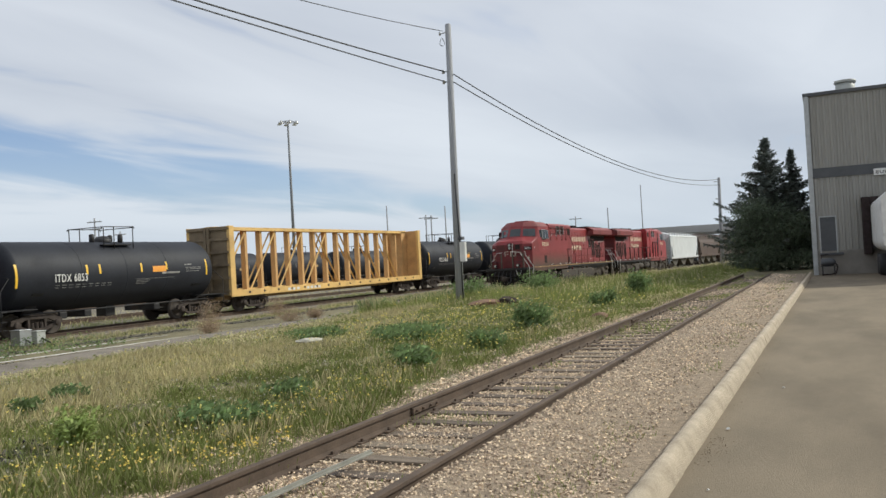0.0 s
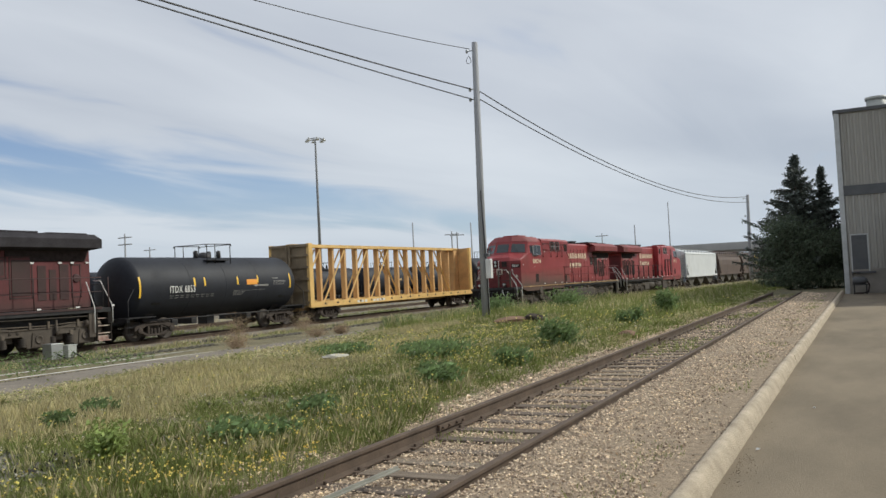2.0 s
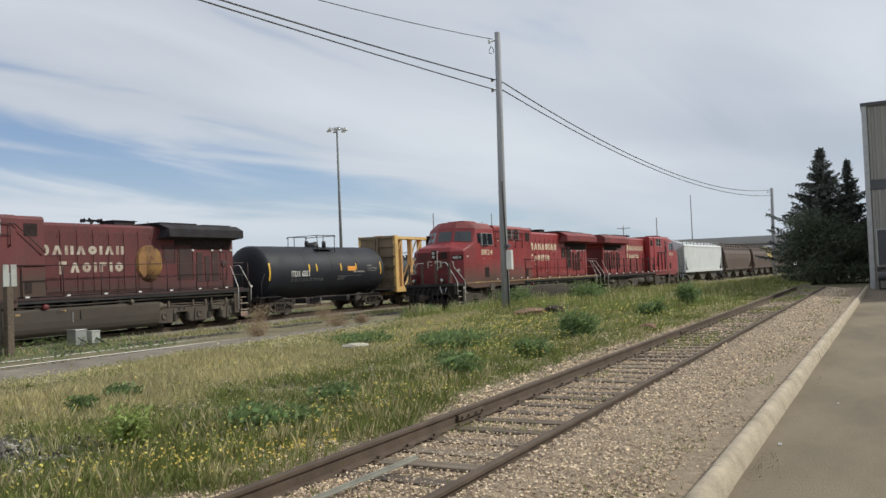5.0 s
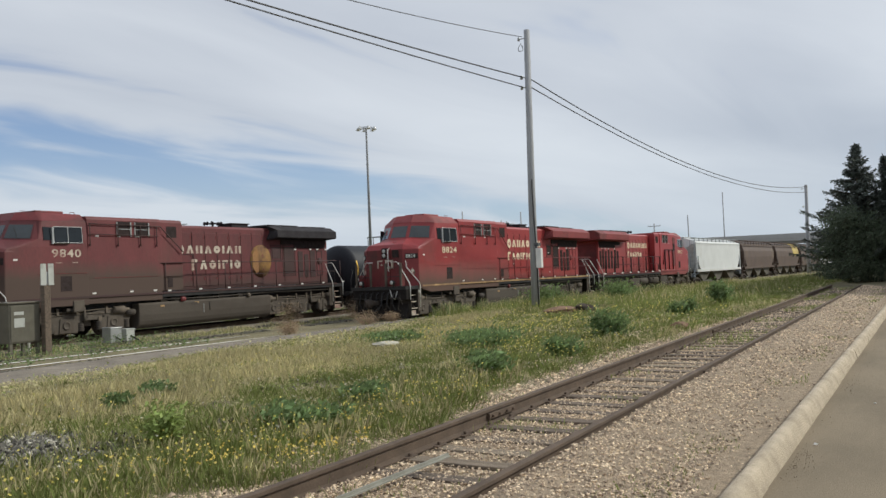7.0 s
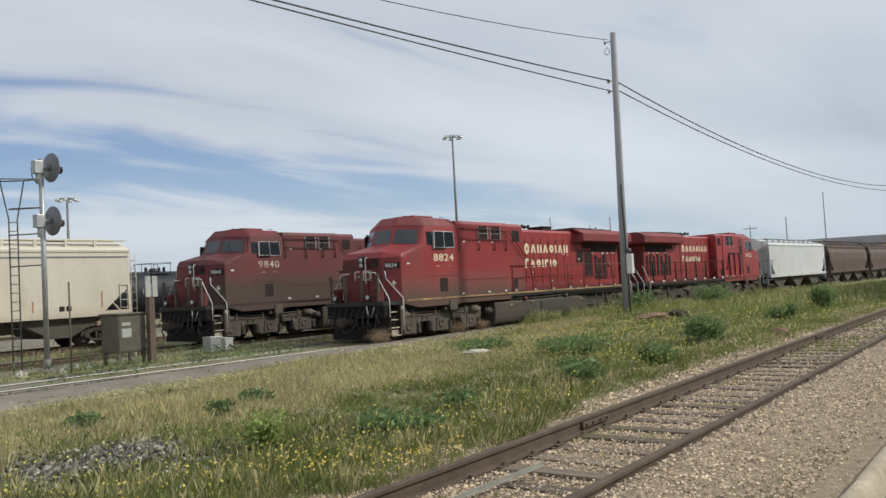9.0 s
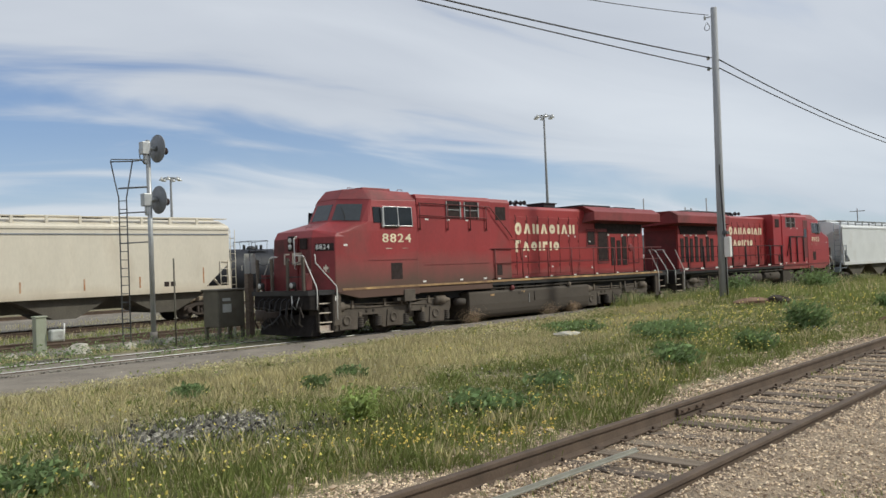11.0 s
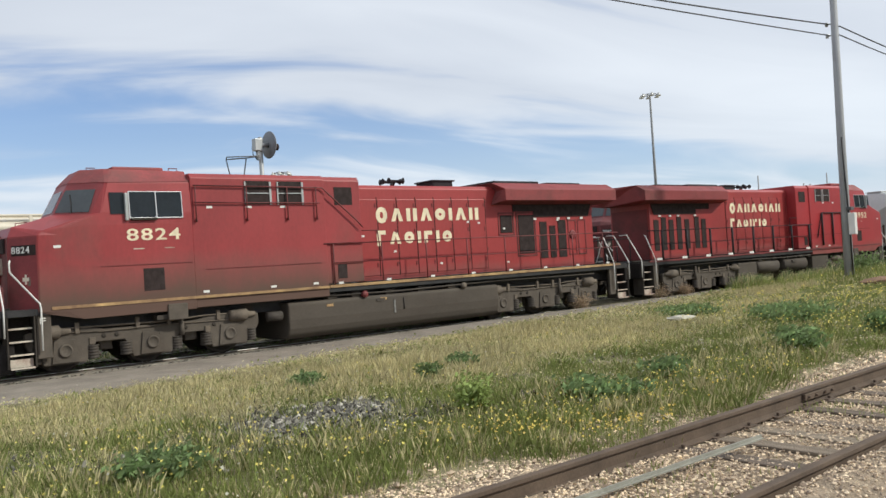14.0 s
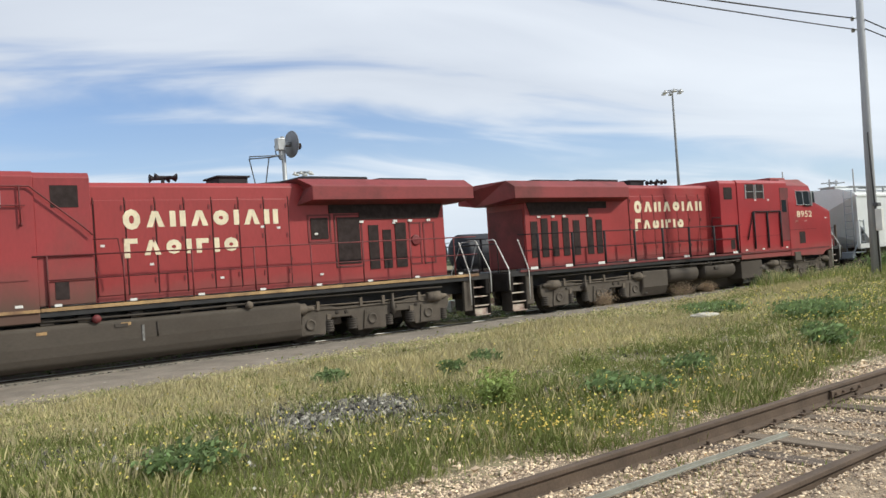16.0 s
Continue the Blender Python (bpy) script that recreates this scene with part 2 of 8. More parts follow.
GRIME = (0.085, 0.062, 0.045)
M = dict(
    red=mat("loco_red_paint", (0.27, 0.032, 0.034), 0.45, 0, 0.18, 0.9, 14, 0.05, dirt=(0.092, 0.064, 0.048), dirt_amount=0.18, dirt_low=(1.65, 2.75), stretch=(1, 1, 0.5)),
    red_clean=mat("fresh_red_paint", (0.325, 0.028, 0.033), 0.4, 0, 0.12, 0.9, 14, 0.04, dirt=(0.17, 0.06, 0.05), dirt_amount=0.08, dirt_low=(1.1, 1.9), stretch=(1, 1, 0.5)),
    red_hood=mat("loco_hood_red_paint", (0.30, 0.036, 0.036), 0.42, 0, 0.16, 0.9, 14, 0.05, dirt=(0.16, 0.055, 0.045), dirt_amount=0.2, dirt_low=(1.3, 1.9), stretch=(1, 1, 0.4)),
    red_wing=mat("sooty_wing_red_paint", (0.215, 0.030, 0.031), 0.6, 0, 0.2, 0.9, 14, 0.05, dirt=(0.085, 0.036, 0.032), dirt_amount=0.36),
    red_old=mat("faded_red_paint", (0.125, 0.024, 0.026), 0.6, 0, 0.28, 0.9, 14, 0.08, dirt=(0.082, 0.06, 0.048), dirt_amount=0.28, dirt_low=(2.3, 2.95), stretch=(1, 1, 0.4)),
    red_old_hood=mat("faded_hood_paint", (0.115, 0.022, 0.024), 0.65, 0, 0.32, 0.9, 14, 0.08, dirt=(0.068, 0.046, 0.040), dirt_amount=0.40, dirt_low=(1.5, 2.3), stretch=(1, 1, 0.4)),
    red_old_dark=mat("grimy_dark_red_paint", (0.055, 0.024, 0.024), 0.75, 0, 0.3, 1.2, 15, 0.08, dirt=(0.05, 0.038, 0.033), dirt_amount=0.4),
    red_roof=mat("sun_bleached_red_roof", (0.25, 0.048, 0.048), 0.65, 0, 0.25, 1.2, 15, 0.08, dirt=(0.13, 0.075, 0.068), dirt_amount=0.4),
    red_dark=mat("sooty_red_paint", (0.15, 0.02, 0.022), 0.6, 0, 0.3, 1.2, 15, 0.08, dirt=(0.05, 0.035, 0.03), dirt_amount=0.4),
    # nose red made darker: shade on the angled front is in this colour
    red_nose=mat("grimy_shaded_nose_paint", (0.19, 0.026, 0.03), 0.6, 0, 0.25, 1.5, 15, 0.06, dirt=(0.07, 0.04, 0.034), dirt_amount=0.35),
    # blacks and dark steel from here to the screens are lifted for lens veil
    soot=mat("sooty_black_roof", (0.038, 0.035, 0.038), 0.8, 0, 0.4, 2, 20, 0.1, dirt=(0.04, 0.036, 0.036), dirt_amount=0.1),
    black=mat("black_paint", (0.036, 0.035, 0.036), 0.5, 0, 0.35, 2, 25, 0.08, dirt=GRIME, dirt_amount=0.1),
    pilot=mat("oily_black_pilot", (0.024, 0.021, 0.020), 0.9, 0, 0.4, 3, 25, 0.2, dirt=(0.035, 0.028, 0.023), dirt_amount=0.2),
    pitch=mat("dusty_lifted_black_metal", (0.050, 0.043, 0.037), 0.9, 0, 0.35, 2, 25, 0.1),
    tank=mat("black_tank_paint", (0.020, 0.022, 0.029), 0.6, 0, 0.3, 0.8, 12, 0.04, dirt=(0.028, 0.028, 0.03), dirt_amount=0.2, dirt_low=(0.7, 1.7)),
    grime=mat("oily_running_gear", (0.112, 0.09, 0.07), 0.85, 0.05, 0.4, 4, 40, 0.3, dirt=(0.19, 0.155, 0.118), dirt_amount=0.32, dist=0.02),
    freight=mat("rusty_freight_truck", (0.055, 0.042, 0.034), 0.9, 0, 0.4, 4, 40, 0.3, dirt=(0.10, 0.078, 0.06), dirt_amount=0.22, dist=0.02),
    # dark wheel steel, deepened to carry the shade inside the truck openings
    wheel=mat("oily_shade_dark_steel", (0.056, 0.046, 0.038), 0.8, 0.1, 0.35, 4, 40, 0.2, dirt=(0.08, 0.062, 0.048), dirt_amount=0.2),
    mast=mat("dull_grey_mast", (0.20, 0.205, 0.21), 0.7, 0.1, 0.15, 2, 30, 0.05),
    truck=mat("dusty_truck_casting", (0.095, 0.078, 0.062), 0.85, 0.05, 0.3, 2.0, 40, 0.3, dirt=(0.07, 0.054, 0.042), dirt_amount=0.32, dist=0.02),
    grimelt=mat("dusty_fuel_tank", (0.066, 0.053, 0.041), 0.8, 0, 0.25, 0.9, 20, 0.12, dirt=(0.05, 0.038, 0.029), dirt_amount=0.35, stretch=(1, 0.5, 1)),
    louvre=mat("dark_screen", (0.040, 0.030, 0.029), 0.9, 0, 0.4, 6, 60, 0.3),
    glass=glass("cab_glass"),
    screen=glass("windscreen_glass", (0.05, 0.06, 0.065), 0.08),
    cream=mat("cream_lettering", (0.72, 0.63, 0.45), 0.6, 0, 0.2, 3, 30, 0.03, dirt=(0.32, 0.10, 0.08), dirt_amount=0.08),
    cream_old=mat("worn_cream_lettering", (0.50, 0.44, 0.36), 0.7, 0, 0.3, 3, 30, 0.03, dirt=(0.22, 0.06, 0.05), dirt_amount=0.42),
    white=mat("white_paint", (0.70, 0.69, 0.66), 0.5, 0, 0.12, 3, 30, 0.03, dirt=(0.35, 0.31, 0.27), dirt_amount=0.2),
    silver=mat("bare_aluminium", (0.62, 0.62, 0.62), 0.35, 0.85, 0.15, 5, 40, 0.04),
    stripe=mat("sill_stripe", (0.42, 0.27, 0.12), 0.7, 0, 0.4, 2, 25, 0.04, dirt=(0.14, 0.075, 0.055), dirt_amount=0.62),
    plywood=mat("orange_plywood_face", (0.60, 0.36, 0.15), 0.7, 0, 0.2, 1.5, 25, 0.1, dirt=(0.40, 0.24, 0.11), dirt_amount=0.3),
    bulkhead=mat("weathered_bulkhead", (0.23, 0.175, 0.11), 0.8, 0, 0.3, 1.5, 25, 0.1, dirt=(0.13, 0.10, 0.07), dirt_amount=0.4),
    yellow=mat("yellow_car_paint", (0.74, 0.48, 0.17), 0.55, 0, 0.16, 1.2, 20, 0.06, dirt=(0.36, 0.22, 0.11), dirt_amount=0.26),
    ochre=mat("weathered_yellow_plywood", (0.40, 0.27, 0.125), 0.75, 0, 0.3, 1.5, 25, 0.1, dirt=(0.20, 0.14, 0.09), dirt_amount=0.35),
    decal=mat("reflective_yellow", (0.85, 0.52, 0.05), 0.45, 0, 0.1, 3, 30, 0.02),
    stencil=mat("worn_pale_stencil", (0.30, 0.29, 0.27), 0.7, 0, 0.3, 6, 40, 0.02, dirt=(0.05, 0.05, 0.05), dirt_amount=0.4),
    placard=mat("orange_placard", (0.85, 0.35, 0.05), 0.5, 0, 0.1, 3, 30, 0.02),
    hopper=mat("cream_hopper_paint", (0.62, 0.57, 0.47), 0.55, 0, 0.1, 0.8, 12, 0.04, dirt=(0.33, 0.24, 0.15), dirt_amount=0.16, dirt_low=(0.6, 1.9), stretch=(1, 1, 0.35)),
    # chute colour kept dark to hold the shadow under the wagon body
    hopper_under=mat("sooty_shadowed_chute", (0.088, 0.078, 0.062), 0.85, 0, 0.3, 1.2, 15, 0.08, dirt=(0.07, 0.055, 0.042), dirt_amount=0.3),
    hopper_white=mat("white_hopper_paint", (0.66, 0.68, 0.68), 0.5, 0, 0.08, 0.8, 12, 0.04, dirt=(0.4, 0.36, 0.3), dirt_amount=0.12, dirt_low=(0.6, 1.6)),
    hopper_grey=mat("grey_hopper_end", (0.22, 0.25, 0.29), 0.6, 0, 0.2, 1.2, 15, 0.05, dirt=GRIME, dirt_amount=0.2),
    hopper_tan=mat("yellow_hopper_paint", (0.50, 0.37, 0.10), 0.65, 0, 0.2, 0.9, 14, 0.05, dirt=(0.16, 0.11, 0.07), dirt_amount=0.25),
    hopper_brown=mat("brown_hopper_paint", (0.088, 0.056, 0.043), 0.65, 0, 0.25, 0.9, 14, 0.05, dirt=(0.17, 0.13, 0.09), dirt_amount=0.25),
    steel=mat("worn_rail_head", (0.46, 0.45, 0.43), 0.5, 0.4, 0.15, 6, 60, 0.05),
    rust=mat("rusty_rail", (0.104, 0.073, 0.052), 0.85, 0.1, 0.35, 3, 50, 0.25),
    tie=mat("weathered_timber_tie", (0.175, 0.136, 0.10), 0.9, 0, 0.4, 3, 30, 0.5, rand=0.35, stretch=(0.35, 4, 4), dist=0.02),
    bar=mat("dull_steel_bar", (0.27, 0.265, 0.225), 0.7, 0.2, 0.25, 3, 30, 0.1),
    ballast=mat("ballast_bed", (0.325, 0.25, 0.172), 0.95, 0, 0.4, 9, 55, 0.9, dist=0.04, bump_scale=35),
    stone=mat("crushed_limestone", (0.62, 0.485, 0.35), 0.9, 0, 0.2, 8, 60, 0.2, rand=0.62, island=True),
    stone_grey=mat("grey_crushed_stone", (0.145, 0.135, 0.112), 0.9, 0, 0.25, 8, 60, 0.2, rand=0.85, island=True),
    asphalt=mat("worn_tarmac", (0.228, 0.185, 0.130), 0.9, 0, 0.20, 0.7, 60, 0.6, dirt=(0.135, 0.11, 0.08), dirt_amount=0.42, bump_scale=110, stretch=(1.0, 0.4, 1)),
    road=mat("grey_gravel_road", (0.235, 0.203, 0.165), 0.95, 0, 0.34, 1.2, 40, 0.8, dirt=(0.16, 0.133, 0.098), dirt_amount=0.28, dist=0.03),
    yard=mat("yard_ballast", (0.20, 0.178, 0.145), 0.95, 0, 0.3, 0.9, 30, 0.8, dirt=(0.14, 0.125, 0.085), dirt_amount=0.3, dist=0.04),
    soil=mat("weedy_soil", (0.205, 0.178, 0.10), 0.95, 0, 0.4, 0.8, 25, 0.8, dist=0.05),
    kerb=mat("cream_concrete_kerb", (0.45, 0.375, 0.275), 0.88, 0, 0.2, 4, 60, 0.6, dirt=(0.26, 0.21, 0.15), dirt_amount=0.34, dist=0.02),
    pole=mat("grey_weathered_pole", (0.33, 0.335, 0.345), 0.85, 0, 0.25, 2, 60, 0.5, stretch=(6, 6, 0.35)),
    wire=mat("black_cable", (0.02, 0.02, 0.022), 0.6, 0, 0.2, 3, 30, 0),
    galv=mat("galvanised_steel", (0.40, 0.41, 0.41), 0.45, 0.6, 0.15, 4, 40, 0.05),
    siding=mat("grey_metal_siding", (0.31, 0.30, 0.27), 0.6, 0.1, 0.14, 0.9, 12, 0.05, stretch=(1, 1, 0.15), rand=0.04),
    trim=mat("dark_grey_trim", (0.085, 0.088, 0.093), 0.6, 0.1, 0.2, 2, 25, 0.05),
    concrete=mat("grey_concrete", (0.24, 0.22, 0.195), 0.9, 0, 0.2, 1.5, 50, 0.3),
    cabinet=mat("olive_grey_cabinet", (0.115, 0.105, 0.08), 0.6, 0.1, 0.25, 2, 30, 0.06, dirt=GRIME, dirt_amount=0.2),
    box=mat("pale_relay_box", (0.44, 0.45, 0.42), 0.6, 0.1, 0.15, 2, 30, 0.05, dirt=GRIME, dirt_amount=0.2),
    machine=mat("pale_green_grey_paint", (0.31, 0.33, 0.25), 0.65, 0.1, 0.18, 2, 30, 0.05, dirt=GRIME, dirt_amount=0.2),
    rubble=mat("broken_pale_concrete", (0.46, 0.43, 0.36), 0.9, 0, 0.3, 4, 40, 0.4),
    orange=mat("rust_orange_mark", (0.42, 0.20, 0.09), 0.8, 0, 0.4, 4, 30, 0.05, dirt=(0.5, 0.42, 0.32), dirt_amount=0.35),
    earth=mat("reddish_earth", (0.24, 0.145, 0.09), 0.95, 0, 0.3, 2, 25, 0.8, dist=0.05),
    litter=mat("dry_leaf_litter", (0.17, 0.125, 0.085), 0.9, 0, 0.4, 5, 40, 0.2, rand=0.5, island=True),
    dryleaf=leaf_mat("dry_grass", (0.60, 0.54, 0.315), 0.22, 0.25, 0.4),
    green=leaf_mat("green_weeds", (0.25, 0.285, 0.088), 0.3, 0.3, 0.42),
    deep=leaf_mat("leafy_weed", (0.19, 0.265, 0.105), 0.3, 0.4, 0.45),
    bright=leaf_mat("bright_sapling_leaf", (0.30, 0.37, 0.11)),
    petal=leaf_mat("yellow_petals", (0.86, 0.74, 0.22), 0.1, 0.15),
    petal_gold=leaf_mat("golden_petals", (0.86, 0.67, 0.19), 0.1, 0.2),
    petal_w=leaf_mat("white_seed_heads", (0.62, 0.60, 0.50), 0.1, 0.2),
    brush=leaf_mat("dead_brush", (0.42, 0.31, 0.21), 0.2, 0.3),
    needle=leaf_mat("spruce_needles", (0.12, 0.14, 0.12), 0.3, 0.35, 0.15),
    broad=leaf_mat("dark_broadleaf", (0.12, 0.15, 0.095), 0.3, 0.4, 0.2),
    bark=mat("bark", (0.07, 0.055, 0.042), 0.95, 0, 0.35, 4, 40, 0.6, stretch=(3, 3, 0.5)),
    far_leaf=mat("far_woods", (0.05, 0.062, 0.035), 0.95, 0, 0.4, 0.15, 1.0, 0.5),
    bridge=mat("overpass_concrete", (0.40, 0.39, 0.375), 0.9, 0, 0.12, 0.2, 3, 0.1),
    emblem=mat("gold_emblem", (0.30, 0.165, 0.035), 0.7, 0, 0.35, 2.5, 20, 0.03, dirt=(0.085, 0.038, 0.032), dirt_amount=0.85),
    emblem_dull=mat("faded_emblem_shield", (0.30, 0.15, 0.05), 0.7, 0, 0.3, 2, 20, 0.03, dirt=(0.13, 0.05, 0.04), dirt_amount=0.4),
    signal_grey=mat("dull_signal_ladder", (0.16, 0.165, 0.17), 0.7, 0.2, 0.2, 4, 40, 0.05),
    disc=mat("grey_signal_disc", (0.20, 0.21, 0.225), 0.6, 0, 0.2, 4, 40, 0.05),
    lamp=mat("lamp_lens", (0.5, 0.5, 0.48), 0.2, 0.1, 0.05, 3, 20, 0),
)

M["screen"].node_tree.nodes["Principled BSDF"].inputs["Specular IOR Level"].default_value = 0.6
for dull, spec in (("asphalt", 0.2), ("stone_grey", 0.2), ("pitch", 0.1), ("pilot", 0.1), ("louvre", 0.12), ("soot", 0.15), ("black", 0.25), ("tank", 0.3)):
    M[dull].node_tree.nodes["Principled BSDF"].inputs["Specular IOR Level"].default_value = spec


# ---- mesh tools ----
def box(bm, x0, x1, y0, y1, z0, z1, bevel=0.0):
    vs = [bm.verts.new((x, y, z)) for z in (z0, z1) for x, y in ((x0, y0), (x1, y0), (x1, y1), (x0, y1))]
    fs = [bm.faces.new([vs[i] for i in q]) for q in ((3, 2, 1, 0), (4, 5, 6, 7), (0, 1, 5, 4), (1, 2, 6, 5), (2, 3, 7, 6), (3, 0, 4, 7))]
    if bevel:
        es = list({e for f in fs for e in f.edges})
        bmesh.ops.bevel(bm, geom=es, offset=bevel, segments=2, affect="EDGES", profile=0.5)
    return vs


def prism(bm, poly, axis, a, b):
    """A polygon pushed along an axis. poly holds the two other coordinates, in the order of the axes."""
    def at(p, v):
        q = list(p)
        q.insert("xyz".index(axis), v)
        return q
    lo, hi = [bm.verts.new(at(p, a)) for p in poly], [bm.verts.new(at(p, b)) for p in poly]
    n = len(poly)
    fs = [bm.faces.new(lo), bm.faces.new(hi)]
    fs += [bm.faces.new((lo[i], lo[(i + 1) % n], hi[(i + 1) % n], hi[i])) for i in range(n)]
    bmesh.ops.recalc_face_normals(bm, faces=fs)


def tube(bm, pts, r, seg=6, r2=None, cap=True):
    """A round bar through points; r2: the radius at its end."""
    pts = [Vector(p) for p in pts]
    rings, n = [], len(pts)
    for i, p in enumerate(pts):
        d = (pts[min(i + 1, n - 1)] - pts[max(i - 1, 0)]).normalized()
        a = d.cross(Vector((0, 0, 1)) if abs(d.z) < 0.9 else Vector((1, 0, 0))).normalized()
        b = d.cross(a)
        rr = r + ((r2 if r2 is not None else r) - r) * i / max(1, n - 1)
        rings.append([bm.verts.new(p + (a * math.cos(t) + b * math.sin(t)) * rr) for t in (2 * math.pi * k / seg for k in range(seg))])
    for u, v in zip(rings, rings[1:]):
        for k in range(seg):
            f = bm.faces.new((u[k], v[k], v[(k + 1) % seg], u[(k + 1) % seg]))
            f.smooth = seg > 5
    if cap:
        bm.faces.new(rings[0])
        bm.faces.new(rings[-1][::-1])


def lathe(bm, prof, axis="y", seg=24, at=(0, 0, 0)):
    """A turned body: prof holds (place along the axis, radius)."""
    rings = []
    for s, r in prof:
        ring = []
        for k in range(seg):
            t = 2 * math.pi * k / seg
            c, d = r * math.cos(t), r * math.sin(t)
            p = (c, s, d) if axis == "y" else (s, c, d) if axis == "x" else (c, d, s)
            ring.append(bm.verts.new(Vector(p) + Vector(at)))
        rings.append(ring)
    fs = []
    for u, v in zip(rings, rings[1:]):
        for k in range(seg):
            f = bm.faces.new((u[k], u[(k + 1) % seg], v[(k + 1) % seg], v[k]))
            f.smooth = True
            fs.append(f)
    fs += [bm.faces.new(rings[0]), bm.faces.new(rings[-1])]
    bmesh.ops.recalc_face_normals(bm, faces=fs)


def panel(bm, quad, off=0.004, thick=0.02, inset=(0, 0, 0, 0)):
    """A thin plate on a four-cornered face. quad: bottom front, bottom back, top back, top front; inset: left, right, bottom, top as shares."""
    a, b, c, d = (Vector(p) for p in quad)
    def uv(u, v):
        return (a * (1 - u) + b * u) * (1 - v) + (d * (1 - u) + c * u) * v
    l, r, lo, hi = inset
    q = [uv(l, lo), uv(1 - r, lo), uv(1 - r, 1 - hi), uv(l, 1 - hi)]
    nrm = (b - a).cross(d - a).normalized()
    v0, v1 = [bm.verts.new(p + nrm * (off - thick)) for p in q], [bm.verts.new(p + nrm * off) for p in q]
    fs = [bm.faces.new(v1), bm.faces.new(v0[::-1])] + [bm.faces.new((v0[i], v0[(i + 1) % 4], v1[(i + 1) % 4], v1[i])) for i in range(4)]
    bmesh.ops.recalc_face_normals(bm, faces=fs)


def mesh_of(bm, name, material):
    me = bpy.data.meshes.new(name)
    bm.to_mesh(me)
    bm.free()
    me.materials.append(M[material] if isinstance(material, str) else material)
    return me


def part(name, bm, material, parent=None, label="", bevel=0.0):
    ob = new(name, mesh_of(bm, name, material))
    if parent:
        ob.parent = parent
    if label:
        ob["label"] = label
    if bevel:
        md = ob.modifiers.new("edge", "BEVEL")
        md.width, md.segments, md.limit_method = bevel, 2, "ANGLE"
    return ob


def bits(name, me, parent, poses, label=""):
    """Alike small parts that share one mesh."""
    for p in poses:
        o = new(name, me)
        o.parent = parent
        o.matrix_basis = p
        if label:
            o["label"] = label


def made(fn, *a, **k):
    bm = bmesh.new()
    fn(bm, *a, **k)
    return bm


def thing(name, label, category, m=None, group="", kind=""):
    ob = new(name)
    ob.empty_display_size = 0.3
    if m is not None:
        ob.matrix_basis = m
    return tagged(ob, label, category, group, kind)


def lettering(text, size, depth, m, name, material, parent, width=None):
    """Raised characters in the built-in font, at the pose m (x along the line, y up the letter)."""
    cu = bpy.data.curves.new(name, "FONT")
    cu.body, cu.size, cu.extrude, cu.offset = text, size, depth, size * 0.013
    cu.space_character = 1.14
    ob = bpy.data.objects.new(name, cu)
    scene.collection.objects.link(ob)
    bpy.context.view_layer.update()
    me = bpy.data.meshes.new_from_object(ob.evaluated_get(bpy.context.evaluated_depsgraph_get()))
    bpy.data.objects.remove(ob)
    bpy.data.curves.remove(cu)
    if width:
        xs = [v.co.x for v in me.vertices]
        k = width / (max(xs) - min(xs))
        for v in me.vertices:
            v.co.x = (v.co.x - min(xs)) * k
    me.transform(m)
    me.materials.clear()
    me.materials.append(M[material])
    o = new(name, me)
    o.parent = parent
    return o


def mesh_stuff(name, verts, faces, material, label, category, kind="stuff", parent=None):
    me = bpy.data.meshes.new(name)
    me.from_pydata(verts, [], faces)
    me.materials.append(M[material])
    ob = new(name, me)
    if parent:
        ob.parent = parent
    return tagged(ob, label, category, kind=kind)

# ---- ground and tracks ----
def track1_x(y):
    """Centre of the near main track: straight, then a slight bend towards the siding."""
    b = 0.0 if y < 30 else 0.00055 * (y - 30) ** 2 if y < 50 else 0.22 + 0.022 * (y - 50)
    return -21.75 + 0.02 * y + b


def track1_z(y):
    return -0.28 - 0.004 * max(0.0, y - 5)


TRACK2_X, TRACK2_Z = -28.3, -0.2
TRACK3_X, TRACK3_Z = -36.5, -0.22
TRACK4_X, TRACK4_Z = -53.0, -0.2


def ground_z(x, y):
    """Height of the ground: level by the siding, falling to the main tracks."""
    def step(a, b, v):
        t = min(1, max(0, (v - a) / (b - a)))
        return t * t * (3 - 2 * t)
    z = -0.33 * step(-6.5, -16.5, x)
    far = max(0.0, y - 40)
    z -= 0.0035 * far * step(-7, -15, x)
    # a low mound beside the wooden pole
    z += 0.38 * math.exp(-(((x + 14.2) / 3.4) ** 2 + ((y - 34.5) / 5.5) ** 2))
    if -16 < x < -5.2 and y < 60:
        z += 0.05 * (noise.noise((x * 0.6, y * 0.6, 0)) + 0.5 * noise.noise((x * 1.7, y * 1.7, 3)))
    if x < -23.5:
        z -= 0.10
    return z


def grid_mesh(name, xs, ys, material, zf, label, category, kind="structure"):
    verts = [(x, y, zf(x, y)) for y in ys for x in xs]
    n = len(xs)
    faces = [(j * n + i, j * n + i + 1, (j + 1) * n + i + 1, (j + 1) * n + i) for j in range(len(ys) - 1) for i in range(n - 1)]
    ob = mesh_stuff(name, verts, faces, material, label, category, kind)
    for p in ob.data.polygons:
        p.use_smooth = True
    return ob


def steps(a, b, d):
    n = max(1, int(round((b - a) / d)))
    return [a + (b - a) * i / n for i in range(n + 1)]


